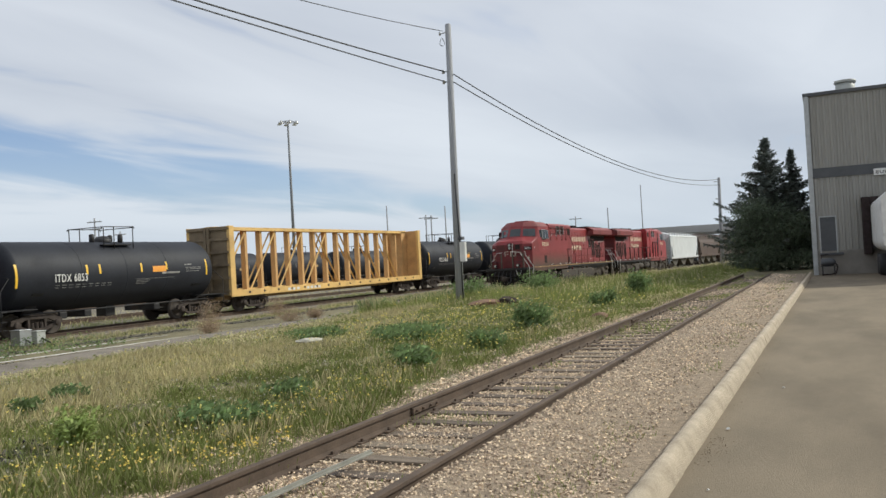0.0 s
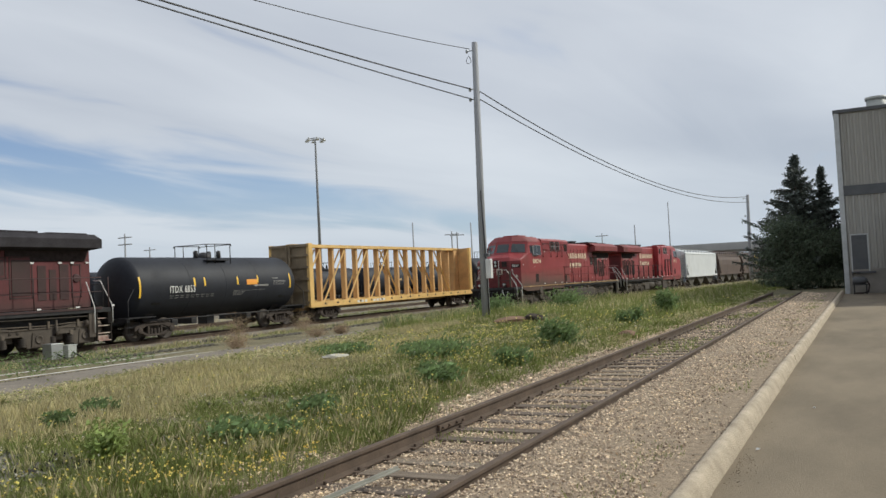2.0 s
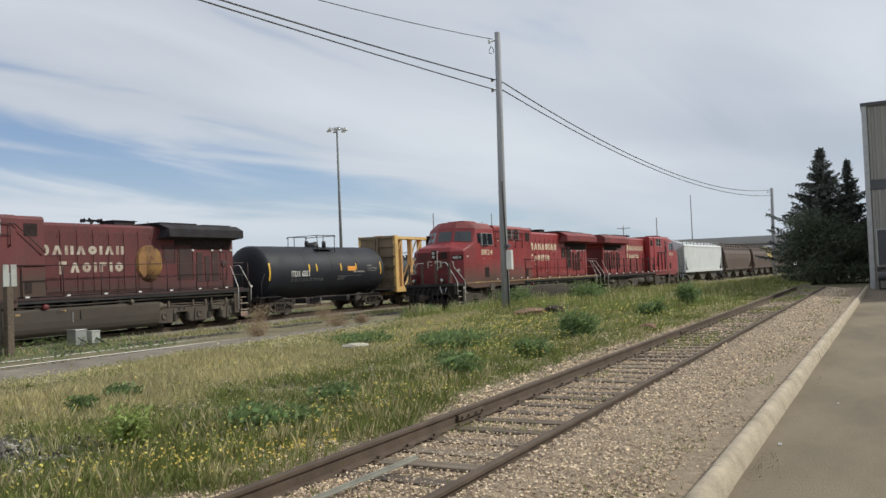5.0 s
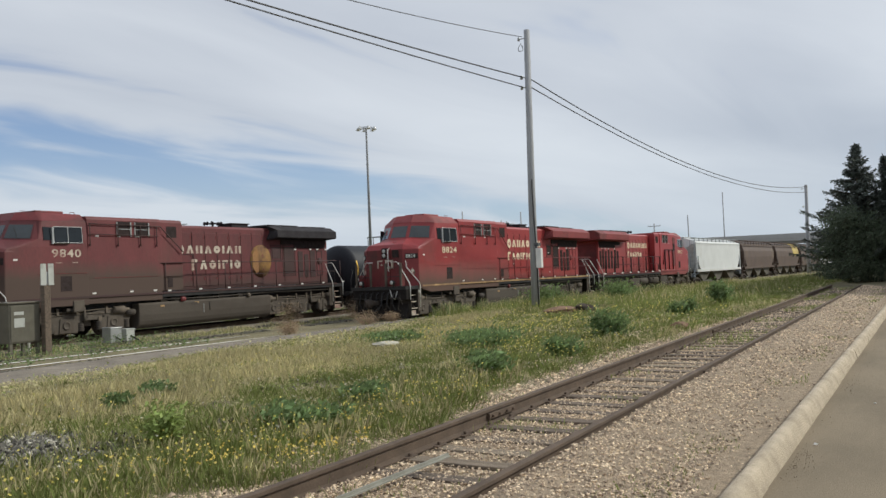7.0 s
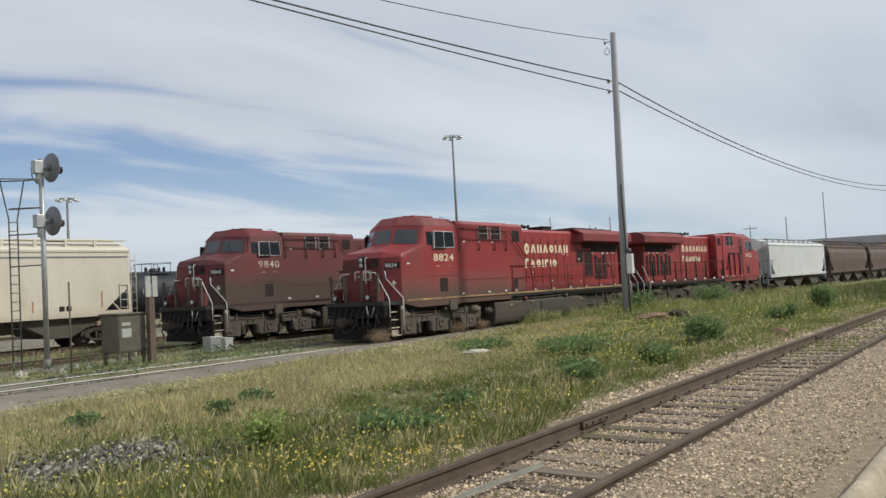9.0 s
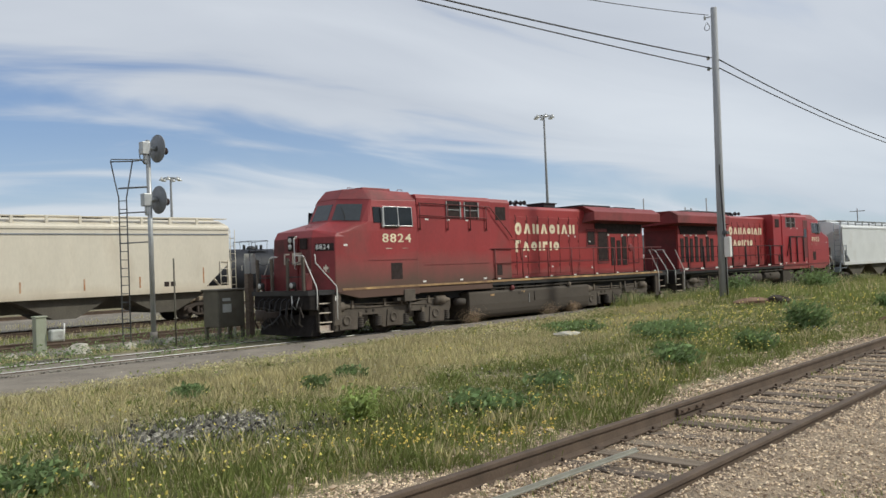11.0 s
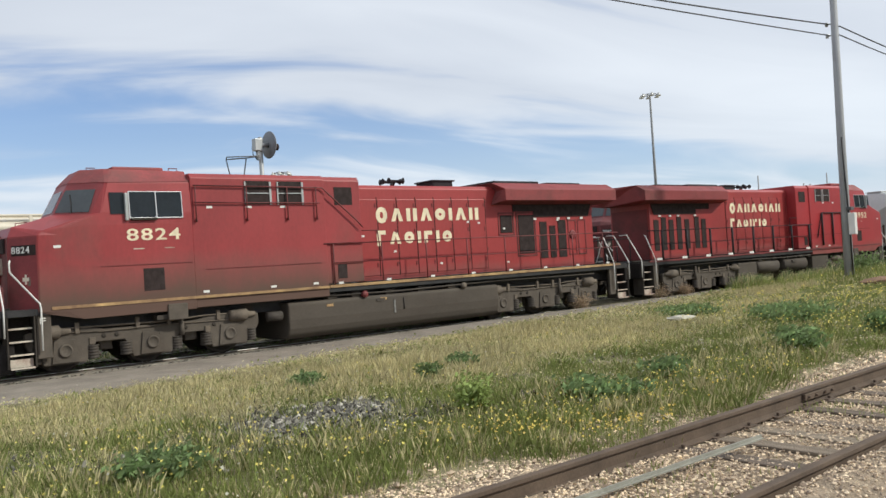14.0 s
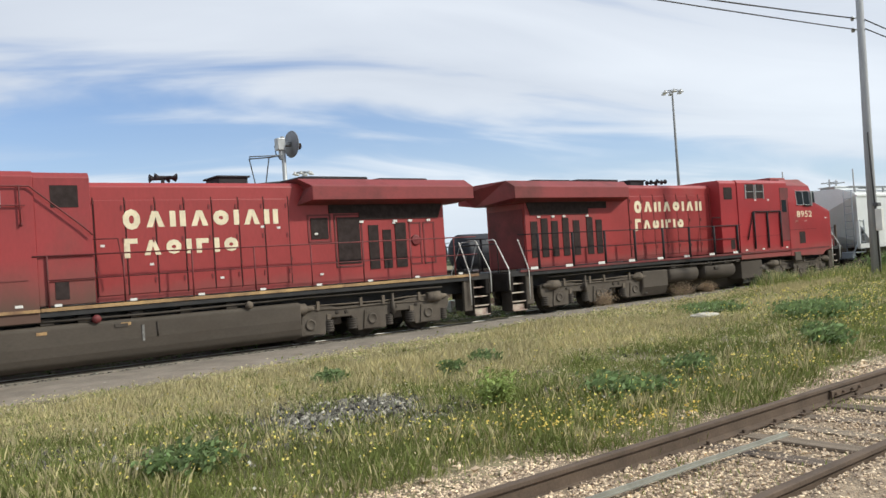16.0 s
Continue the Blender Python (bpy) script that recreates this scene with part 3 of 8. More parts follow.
def road_edge(y):
    """Where the weeds begin beside the service road, which narrows away from the viewer."""
    return np.interp(y, (-15, 5, 8, 11, 15, 18, 25, 30, 37, 60, 120), (-17.3, -17.0, -17.3, -17.9, -18.0, -18.8, -18.9, -19.3, -19.75, -18.9, -17.4))


def build_ground():
    ys = [-2500, -900, -300, -100, -40] + steps(-15, 60, 0.75) + [70, 85, 100, 130, 170, 250, 400, 900, 2500]
    xs = [-2500, -900, -300, -120, -70, -50, -40, -33, -30, -26] + steps(-23.5, -4.6, 0.6) + [-1.4, 5, 20, 60, 300, 900, 2500]
    grid_mesh("ground", xs, ys, "soil", lambda x, y: ground_z(x, y) - 0.02 - (0.22 if x > -4.7 else 0), "dry weedy soil sloping from siding to main tracks", "ground")
    # ballast of the siding, from the weeds to the kerb
    xs, ys = [-5.9, -5.3, -4.85, -4.65, -4.5, -3.8, -3.04, -2.93, -2.75, -2.4, -2.0, -1.2], steps(-12, 51, 0.6)
    def bz(x, y):
        e = -0.04 if x < -5.1 else (-0.075 + 0.045 * min(1, max(0, (6.6 - y) / 1.5))) if -4.6 < x < -2.95 else 0.065 if -2.95 <= x < -2.7 else 0.03 if -2.7 <= x < -2.2 else -0.008
        return e + 0.012 * noise.noise((x * 2, y * 2, 5))
    grid_mesh("siding_ballast", xs, ys, "ballast", bz, "pale crushed limestone bed under the siding", "ballast", "structure")
    # yard apron
    grid_mesh("pavement", [-1.22, -0.75, -0.3, 0.5, 1.5, 3, 5, 8, 30], [-40, -8, 0] + steps(3, 48.2, 1.6), "asphalt", lambda x, y: -0.03 + 0.006 * noise.noise((x * 0.5, y * 0.4, 9)) - (0.004 if x < -1 else 0), "worn grey-brown tarmac apron before the warehouse", "pavement")
    # service road between the weeds and the near main track
    ys = steps(-15, 120, 1.5)
    verts, faces = [], []
    for j, y in enumerate(ys):
        c = track1_x(y)
        edge = float(road_edge(y)) + 0.25 + 0.35 * noise.noise((0.3, y * 0.25, 1))
        for k in range(6):
            x = c + 1.25 + (edge - c - 1.25) * k / 5
            verts.append((x, y, ground_z(x, y) + 0.005 + (0.03 if 0 < k < 5 else -0.03) - (0.02 if k == 0 else 0)))
        if j:
            faces += [((j - 1) * 6 + k, (j - 1) * 6 + k + 1, j * 6 + k + 1, j * 6 + k) for k in range(5)]
    mesh_stuff("road", verts, faces, "road", "grey compacted gravel service road beside the main track", "gravel road", "structure")


def build_yard_bed():
    """Grey ballast and dirt that covers the yard between its tracks."""
    xs = [-62, -56, -50, -44, -40, -36, -33, -30, -28, -26, -24.6, -23.6]
    grid_mesh("yard_bed", xs, [-60, -30] + steps(-20, 120, 5) + [150, 200, 260], "yard", lambda x, y: ground_z(x, y) - 0.008 + (0.03 * noise.noise((x * 0.3, y * 0.3, 2)) if -61 < x < -24 else -0.06), "grey dirty ballast between the yard tracks", "ballast")


def rail_profile(h=0.16, head=0.038, foot=0.075):
    return [(-foot, 0), (foot, 0), (foot, 0.012), (0.012, 0.03), (0.012, h - 0.045), (head, h - 0.036), (head, h - 0.006), (head - 0.008, h), (-head + 0.008, h), (-head, h - 0.006), (-head, h - 0.036), (-0.012, h - 0.045), (-0.012, 0.03), (-foot, 0.012)]


def sweep_rail(cx, cz, ys, off, h=0.16):
    """A rail along y whose head lies at cz; cx and cz are functions of y."""
    bm = bmesh.new()
    prof, rings = rail_profile(h), []
    for y in ys:
        rings.append([bm.verts.new((cx(y) + off + px, y, cz(y) - h + pz)) for px, pz in prof])
    n = len(prof)
    for a, b in zip(rings, rings[1:]):
        for k in range(n):
            bm.faces.new((a[k], a[(k + 1) % n], b[(k + 1) % n], b[k]))
    bm.faces.new(rings[0])
    bm.faces.new(rings[-1][::-1])
    bmesh.ops.recalc_face_normals(bm, faces=bm.faces)
    return bm


def tie_mesh(length=2.55, w=0.22, h=0.16):
    bm = bmesh.new()
    box(bm, -length / 2, length / 2, -w / 2, w / 2, -h, 0, 0.012)
    return mesh_of(bm, "tie", "tie")


def main_track(name, cx, cz, y0, y1, near, label, head="steel", bed=-0.19):
    tr = thing(name, label, "railway track", kind="structure")
    ys = steps(y0, y1, 3.0)
    for off in (-0.75, 0.75):
        part("rail", sweep_rail(cx, cz, ys, off), "rust", tr)
        bm = bmesh.new()
        rings = [[bm.verts.new((cx(y) + off + dx, y, cz(y) + dz)) for dx, dz in ((-0.040, -0.009), (-0.036, 0.003), (0.036, 0.003), (0.040, -0.009))] for y in ys]
        for a, b in zip(rings, rings[1:]):
            for k in range(3):
                bm.faces.new((a[k], a[k + 1], b[k + 1], b[k]))
        part("rail_head", bm, head, tr, "polished running surface of the rail")
    me = tie_mesh()
    y, k = near[0], 0
    while y < near[1]:
        o = new("tie", me)
        o.parent = tr
        o.matrix_basis = pose(cx(y) + random.uniform(-0.04, 0.04), y, cz(y) - 0.165, 0, 0, random.uniform(-1, 1))
        y += 0.56
    # shoulder of ballast
    verts, faces = [], []
    for j, y in enumerate(ys):
        for dx, dz in ((-2.3, -0.40), (-1.5, bed), (0, bed - 0.01), (1.35, bed), (1.75, -0.30)):
            verts.append((cx(y) + dx, y, cz(y) + dz))
        if j:
            faces += [((j - 1) * 5 + i, (j - 1) * 5 + i + 1, j * 5 + i + 1, j * 5 + i) for i in range(4)]
    mesh_stuff("ballast_bed", verts, faces, "road", "grey ballast shoulder", "", "structure", tr)
    return tr


def build_siding():
    tr = thing("siding_track", "rusty spur track on weathered timber ties in pale stone", "railway track", kind="structure")
    ys = steps(-10, 50.5, 1.5)
    for off in (-0.75, 0.75):
        part("rail", sweep_rail(lambda y: -3.77, lambda y: 0.122, ys, off, 0.172), "rust", tr, "rust-brown rail")
    me = tie_mesh(2.5, 0.2, 0.15)
    y = -9.0
    while y < 50:
        o = new("tie", me)
        o.parent = tr
        o.matrix_basis = pose(-3.77 + random.uniform(-0.06, 0.06), y, -0.048 + random.uniform(-0.012, 0.008), 0, random.uniform(-0.4, 0.4), random.uniform(-1.6, 1.6))
        y += 0.60 + random.uniform(-0.05, 0.05)
    # joint bars and spikes
    jb = made(lambda bm: (box(bm, -0.02, 0.02, -0.34, 0.34, 0.03, 0.10, 0.006), [tube(bm, ((0.01, k, 0.065), (0.05, k, 0.065)), 0.016, 6) for k in (-0.27, -0.1, 0.1, 0.27)]))
    jme = mesh_of(jb, "joint_bar", "rust")
    for off, sx, y in ((-0.75, 1, 8.9), (-0.75, -1, 8.9), (0.75, -1, 13.2), (0.75, 1, 13.2), (-0.75, 1, 20.8), (0.75, -1, 25.1)):
        o = new("joint_bar", jme)
        o.parent = tr
        o.matrix_basis = pose(-3.77 + off + 0.03 * sx, y, -0.03, 0, 0, 0 if sx > 0 else 180)
    sp = mesh_of(made(lambda bm: (box(bm, -0.06, 0.06, -0.09, 0.09, 0, 0.014), box(bm, 0.005, 0.035, -0.015, 0.015, 0.01, 0.045, 0.005))), "tie_plate", "rust")
    for o in [c for c in tr.children if c.name.startswith("tie")][:70]:
        for off in (-0.68, 0.68):
            q = new("tie_plate", sp)
            q.parent = tr
            q.matrix_basis = pose(-3.77 + off, o.matrix_basis.translation.y, -0.05, 0, 0, 0 if off < 0 else 180)
    return tr


def kerb_x(y):
    """Line of the kerb, which closes slowly on the yard side."""
    return -1.285 + 0.0075 * y


def build_kerb():
    kerb = thing("kerb", "worn cream concrete kerb between gravel and tarmac", "kerb", kind="structure")
    prof = [(-0.092, -0.1), (-0.09, 0.08), (-0.084, 0.112), (-0.066, 0.13), (-0.03, 0.138), (0.01, 0.136), (0.045, 0.122), (0.07, 0.09), (0.115, -0.03), (0.116, -0.1)]
    prof = [(-0.092 + (a + 0.092) * 0.86, b) for a, b in prof]
    y = -11.4
    while y < 48:
        ln = 3.02
        bm = bmesh.new()
        n = len(prof)
        k = 7
        rings = []
        for i in range(k):
            s = ln * i / (k - 1)
            rings.append([bm.verts.new((px + 0.006 * noise.noise((pz * 9, (y + s) * 1.3, px * 7)), s, pz + 0.006 * noise.noise((px * 9, (y + s) * 1.7, 4)))) for px, pz in prof])
        for a, b in zip(rings, rings[1:]):
            for i in range(n):
                bm.faces.new((a[i], a[(i + 1) % n], b[(i + 1) % n], b[i]))
        bm.faces.new(rings[0])
        bm.faces.new(rings[-1][::-1])
        bmesh.ops.recalc_face_normals(bm, faces=bm.faces)
        for f in bm.faces:
            f.smooth = len(f.verts) == 4
        for r in (rings[0], rings[-1]):
            for i in range(n):
                bm.edges.get((r[i], r[(i + 1) % n])).smooth = False
        ob = part("kerb_stone", bm, "kerb", kerb)
        ob.matrix_basis = pose(kerb_x(y), y, 0, 0, 0, -0.43 + random.uniform(-0.12, 0.12))
        y += ln + 0.007


build_ground()
build_yard_bed()
build_siding()
build_kerb()
main_track("main_track", track1_x, track1_z, -30, 260, (-2, 40), "main line track with polished rails in grey dirt", "steel", -0.035)
main_track("second_track", lambda y: TRACK2_X, lambda y: TRACK2_Z, -30, 260, (5, 60), "yard track with rusty rails behind the main line", "rust", -0.15)
main_track("third_track", lambda y: TRACK3_X, lambda y: TRACK3_Z, -30, 200, (5, 40), "yard track under the parked hopper wagons", "rust")
main_track("fourth_track", lambda y: TRACK4_X, lambda y: TRACK4_Z, -30, 200, (30, 31), "far yard track under parked tank wagons", "rust")

# ---- rolling stock: local y runs along the track from the leading end, z from the rail head ----
def wheelset(parent, y, r=0.48):
    bm = bmesh.new()
    for s in (-1, 1):
        lathe(bm, [(s * 0.68, r + 0.025), (s * 0.70, r + 0.025), (s * 0.715, r), (s * 0.80, r), (s * 0.81, r - 0.07), (s * 0.78, r - 0.09), (s * 0.765, 0.16), (s * 0.83, 0.14), (s * 0.83, 0.02)], "x", 28)
    tube(bm, ((-0.8, 0, 0), (0.8, 0, 0)), 0.085, 10)
    for s in (-1, 1):
        for k in range(2):
            t = math.pi * k
            tube(bm, ((s * 0.775, 0.24 * math.cos(t), 0.24 * math.sin(t)), (s * 0.80, 0.24 * math.cos(t), 0.24 * math.sin(t))), 0.05, 6)
    ob = part("wheelset", bm, "wheel", parent)
    ob.matrix_basis = pose(0, y, r)
    ob["radius"] = r
    return ob


def coil(bm, z0, z1, r, turns):
    """A coil spring stood on end."""
    d = (z1 - z0) / turns
    lathe(bm, [(z0 + (k + u) * d, r * w) for k in range(turns) for u, w in ((0.0, 0.78), (0.3, 1.0), (0.7, 1.0))], "z", 10)


def loco_truck(parent, y0):
    """A three-axle truck; y0: its middle axle."""
    bm = bmesh.new()
    low = [(-2.86, 0.72), (-2.74, 0.50), (-2.56, 0.46), (-2.50, 0.22), (-1.54, 0.22), (-1.47, 0.50), (-1.34, 0.66), (-0.68, 0.66), (-0.55, 0.50), (-0.48, 0.22), (0.48, 0.22), (0.55, 0.50), (0.68, 0.66), (1.34, 0.66), (1.47, 0.50), (1.54, 0.22), (2.50, 0.22), (2.56, 0.46), (2.74, 0.50), (2.86, 0.72)]
    high = [(2.86, 0.98), (2.6, 1.04), (1.5, 1.02), (1.1, 0.95), (-1.1, 0.95), (-1.5, 1.02), (-2.6, 1.04), (-2.86, 0.98)]
    for s in (-1, 1):
        prism(bm, low + high, "x", *sorted((s * 1.10, s * 1.28)))
    box(bm, -1.08, 1.08, -1.2, -0.9, 0.45, 0.85)
    box(bm, -1.08, 1.08, 0.9, 1.2, 0.45, 0.85)
    tr = part("truck", bm, "truck", parent, "dusty brown cast truck frame", 0.025)
    tr.matrix_basis = pose(0, y0, 0)
    spring = mesh_of(made(coil, 0.28, 0.62, 0.15, 5), "spring", "wheel")
    holes = mesh_of(made(lambda b: lathe(b, [(-0.01, 0.02), (-0.01, 0.055), (0.01, 0.055), (0.01, 0.02)], "x", 10)), "lightening_hole", "pitch")
    for dy in (-2.02, 0, 2.02):
        wheelset(tr, dy, 0.52)
        for s in (-1, 1):
            bm = bmesh.new()
            prism(bm, [(dy - 0.30, 0.26), (dy + 0.30, 0.26), (dy + 0.24, 0.78), (dy - 0.24, 0.78)], "x", *sorted((s * 1.26, s * 1.315)))
            lathe(bm, [(s * 1.30, 0.16), (s * 1.345, 0.155), (s * 1.355, 0.12), (s * 1.34, 0.11), (s * 1.34, 0.02)], "x", 18, (0, dy, 0.53))
            for u, v in ((-0.2, 0.34), (0.2, 0.34), (-0.18, 0.72), (0.18, 0.72)):
                tube(bm, ((s * 1.30, dy + u, v), (s * 1.325, dy + u, v)), 0.022, 6)
            part("journal_box", bm, "truck", tr)
        bits("spring", spring, tr, [pose(s * 1.21, dy + e, 0) for s in (-1, 1) for e in (-0.62, 0.62)])
    bits("lightening_hole", holes, tr, [pose(s * 1.282, y, 0.80) for s in (-1, 1) for y in (-1.15, -0.85, 0.85, 1.6)])
    for s in (-1, 1):
        for c in (-2.3, 2.35):
            bm = bmesh.new()
            lathe(bm, [(c - 0.34, 0.03), (c - 0.32, 0.15), (c + 0.14, 0.16), (c + 0.2, 0.08), (c + 0.4, 0.06), (c + 0.42, 0.02)], "y", 14, (s * 1.30, 0, 0.98))
            part("brake_cylinder", bm, "grime", tr)
        bm = bmesh.new()
        tube(bm, ((s * 1.27, -2.7, 1.06), (s * 1.29, -0.8, 1.02), (s * 1.28, 0.5, 1.0), (s * 1.29, 1.3, 1.05), (s * 1.27, 2.6, 1.04)), 0.025, 6)
        part("air_pipe", bm, "grime", tr)
        bm = bmesh.new()
        tube(bm, ((s * 1.30, -2.3, 0.96), (s * 1.31, -1.1, 0.90), (s * 1.31, 0.4, 0.92), (s * 1.30, 2.1, 0.88)), 0.012, 6)
        part("air_pipe", bm, "grime", tr)
        for k in (-1.42, 1.42):
            bm = bmesh.new()
            box(bm, *sorted((s * 1.26, s * 1.31)), k - 0.07, k + 0.07, 0.62, 0.78, 0.012)
            tube(bm, ((s * 1.29, k, 0.64), (s * 1.2, k + 0.2, 0.34)), 0.025, 6)
            part("brake_lever", bm, "grime", tr)
        for k in (-1.75, -0.35, 0.42, 1.72):
            part("bracket", made(box, *sorted((s * 1.27, s * 1.33)), k - 0.05, k + 0.05, 0.9, 1.16, 0.012), "grime", tr)
        part("sanding_hose", made(tube, ((s * 1.32, -2.55, 1.0), (s * 1.34, -2.7, 0.7), (s * 1.2, -2.8, 0.35)), 0.02, 6), "wheel", tr)
        part("damper", made(lathe, [(0.62, 0.02), (0.62, 0.06), (0.95, 0.06), (0.95, 0.04), (1.2, 0.04), (1.2, 0.01)], "z", 10, (s * 1.36, 0.72, 0)), "truck", tr)
    return tr


def coupler(parent, y, s):
    """s: -1 towards local -y, +1 towards +y."""
    bm = bmesh.new()
    a, b = sorted((y - s * 0.75, y))
    box(bm, -0.11, 0.11, a, b, 0.74, 0.92, 0.02)
    box(bm, -0.17, 0.15, *sorted((y - s * 0.22, y + s * 0.02)), 0.68, 0.98, 0.04)
    lathe(bm, [(0.66, 0.02), (0.66, 0.13), (1.0, 0.13), (1.0, 0.02)], "z", 12, (0.06, y - s * 0.02, 0))
    part("coupler", bm, "freight", parent)
    bm = bmesh.new()
    tube(bm, ((0.35, y - s * 0.6, 0.85), (0.36, y - s * 0.3, 0.6), (0.3, y, 0.45), (0.22, y + s * 0.05, 0.55)), 0.025, 6)
    part("air_hose", bm, "black", parent)


def word_shapes(parent, name, y0, y1, z0, z1, x, shapes, material):
    """A wordmark as plain shapes, the first taller: o ring, a chevron, h two bars, g an angle, i one bar; it reads from y0 to y1 as seen."""
    gap, wide = 0.32, {"o": 1.0, "a": 1.05, "h": 0.95, "g": 0.9, "i": 0.34}
    total = sum(wide[c] for c in shapes) + gap * (len(shapes) - 1)
    k = abs(y1 - y0) / total
    d = 1 if y1 > y0 else -1
    xa, xb = sorted((x, x + (0.006 if x > 0 else -0.006)))
    s = 0.0
    for i, c in enumerate(shapes):
        w, h = wide[c] * k, (z1 - z0) * (1.28 if i == 0 else 1)
        zb = z0 - (0.14 * (z1 - z0) if i == 0 else 0)
        st = 0.35 * k
        bm = bmesh.new()
        def at(u, v):
            return (y0 + d * (s * k + u), zb + v)
        def poly(pts):
            prism(bm, [at(u, v) for u, v in pts], "x", xa, xb)
        if c == "i":
            poly([(0, 0), (w, 0), (w, h), (0, h)])
        elif c == "g":
            poly([(0, 0), (st, 0), (st, h - st * 0.9), (w * 0.92, h - st * 0.9), (w * 0.92, h), (0, h)])
        elif c == "h":
            for u in (0, w - st):
                poly([(u, 0), (u + st, 0), (u + st, h), (u, h)])
        elif c == "a":
            poly([(0, 0), (st, 0), (w / 2 + st * 0.4, h), (w / 2 - st * 0.5, h)])
            poly([(w - st, 0), (w, 0), (w / 2 + st * 0.5, h), (w / 2, h * 0.72)])
        else:
            n = 10
            ring = [(math.cos(2 * math.pi * (j + 0.5) / n), math.sin(2 * math.pi * (j + 0.5) / n)) for j in range(n)]
            for j in range(n):
                (c0, s0), (c1, s1) = ring[j], ring[(j + 1) % n]
                q, r = w / 2, h / 2
                qi, ri = q - st, r - st
                poly([(q + c0 * q, r + s0 * r), (q + c1 * q, r + s1 * r), (q + c1 * qi, r + s1 * ri), (q + c0 * qi, r + s0 * ri)])
        bmesh.ops.remove_doubles(bm, verts=bm.verts, dist=0.0005)
        part(name, bm, material, parent)
        s += wide[c] + gap


def shorten_front(lo):
    """The older type: its nose and cab stand further back on the frame, and its roof is lower."""
    def f(y):
        return y + 0.95 if y < 1.35 else 2.3 + (y - 1.35) * 0.885 if y < 10.6 else y - 0.07 * max(0.0, 1 - (y - 10.6) / 0.3)
    trucks = [c for c in lo.children if c.name.startswith("truck")]
    inner = {q for t in trucks for q in t.children_recursive}
    for ob in list(lo.children_recursive):
        if ob in inner:
            continue
        p = ob.matrix_basis.translation.y
        if abs(p) > 1e-6:
            m = ob.matrix_basis.copy()
            m.translation.y = f(p) + (0.15 if ob in trucks and p < 9 else 0.0)
            ob.matrix_basis = m
        elif ob.data.users == 1:
            for v in ob.data.vertices:
                v.co.y = f(v.co.y)
                v.co.z = min(v.co.z, 3.3 + (v.co.z - 3.3) * 0.9)


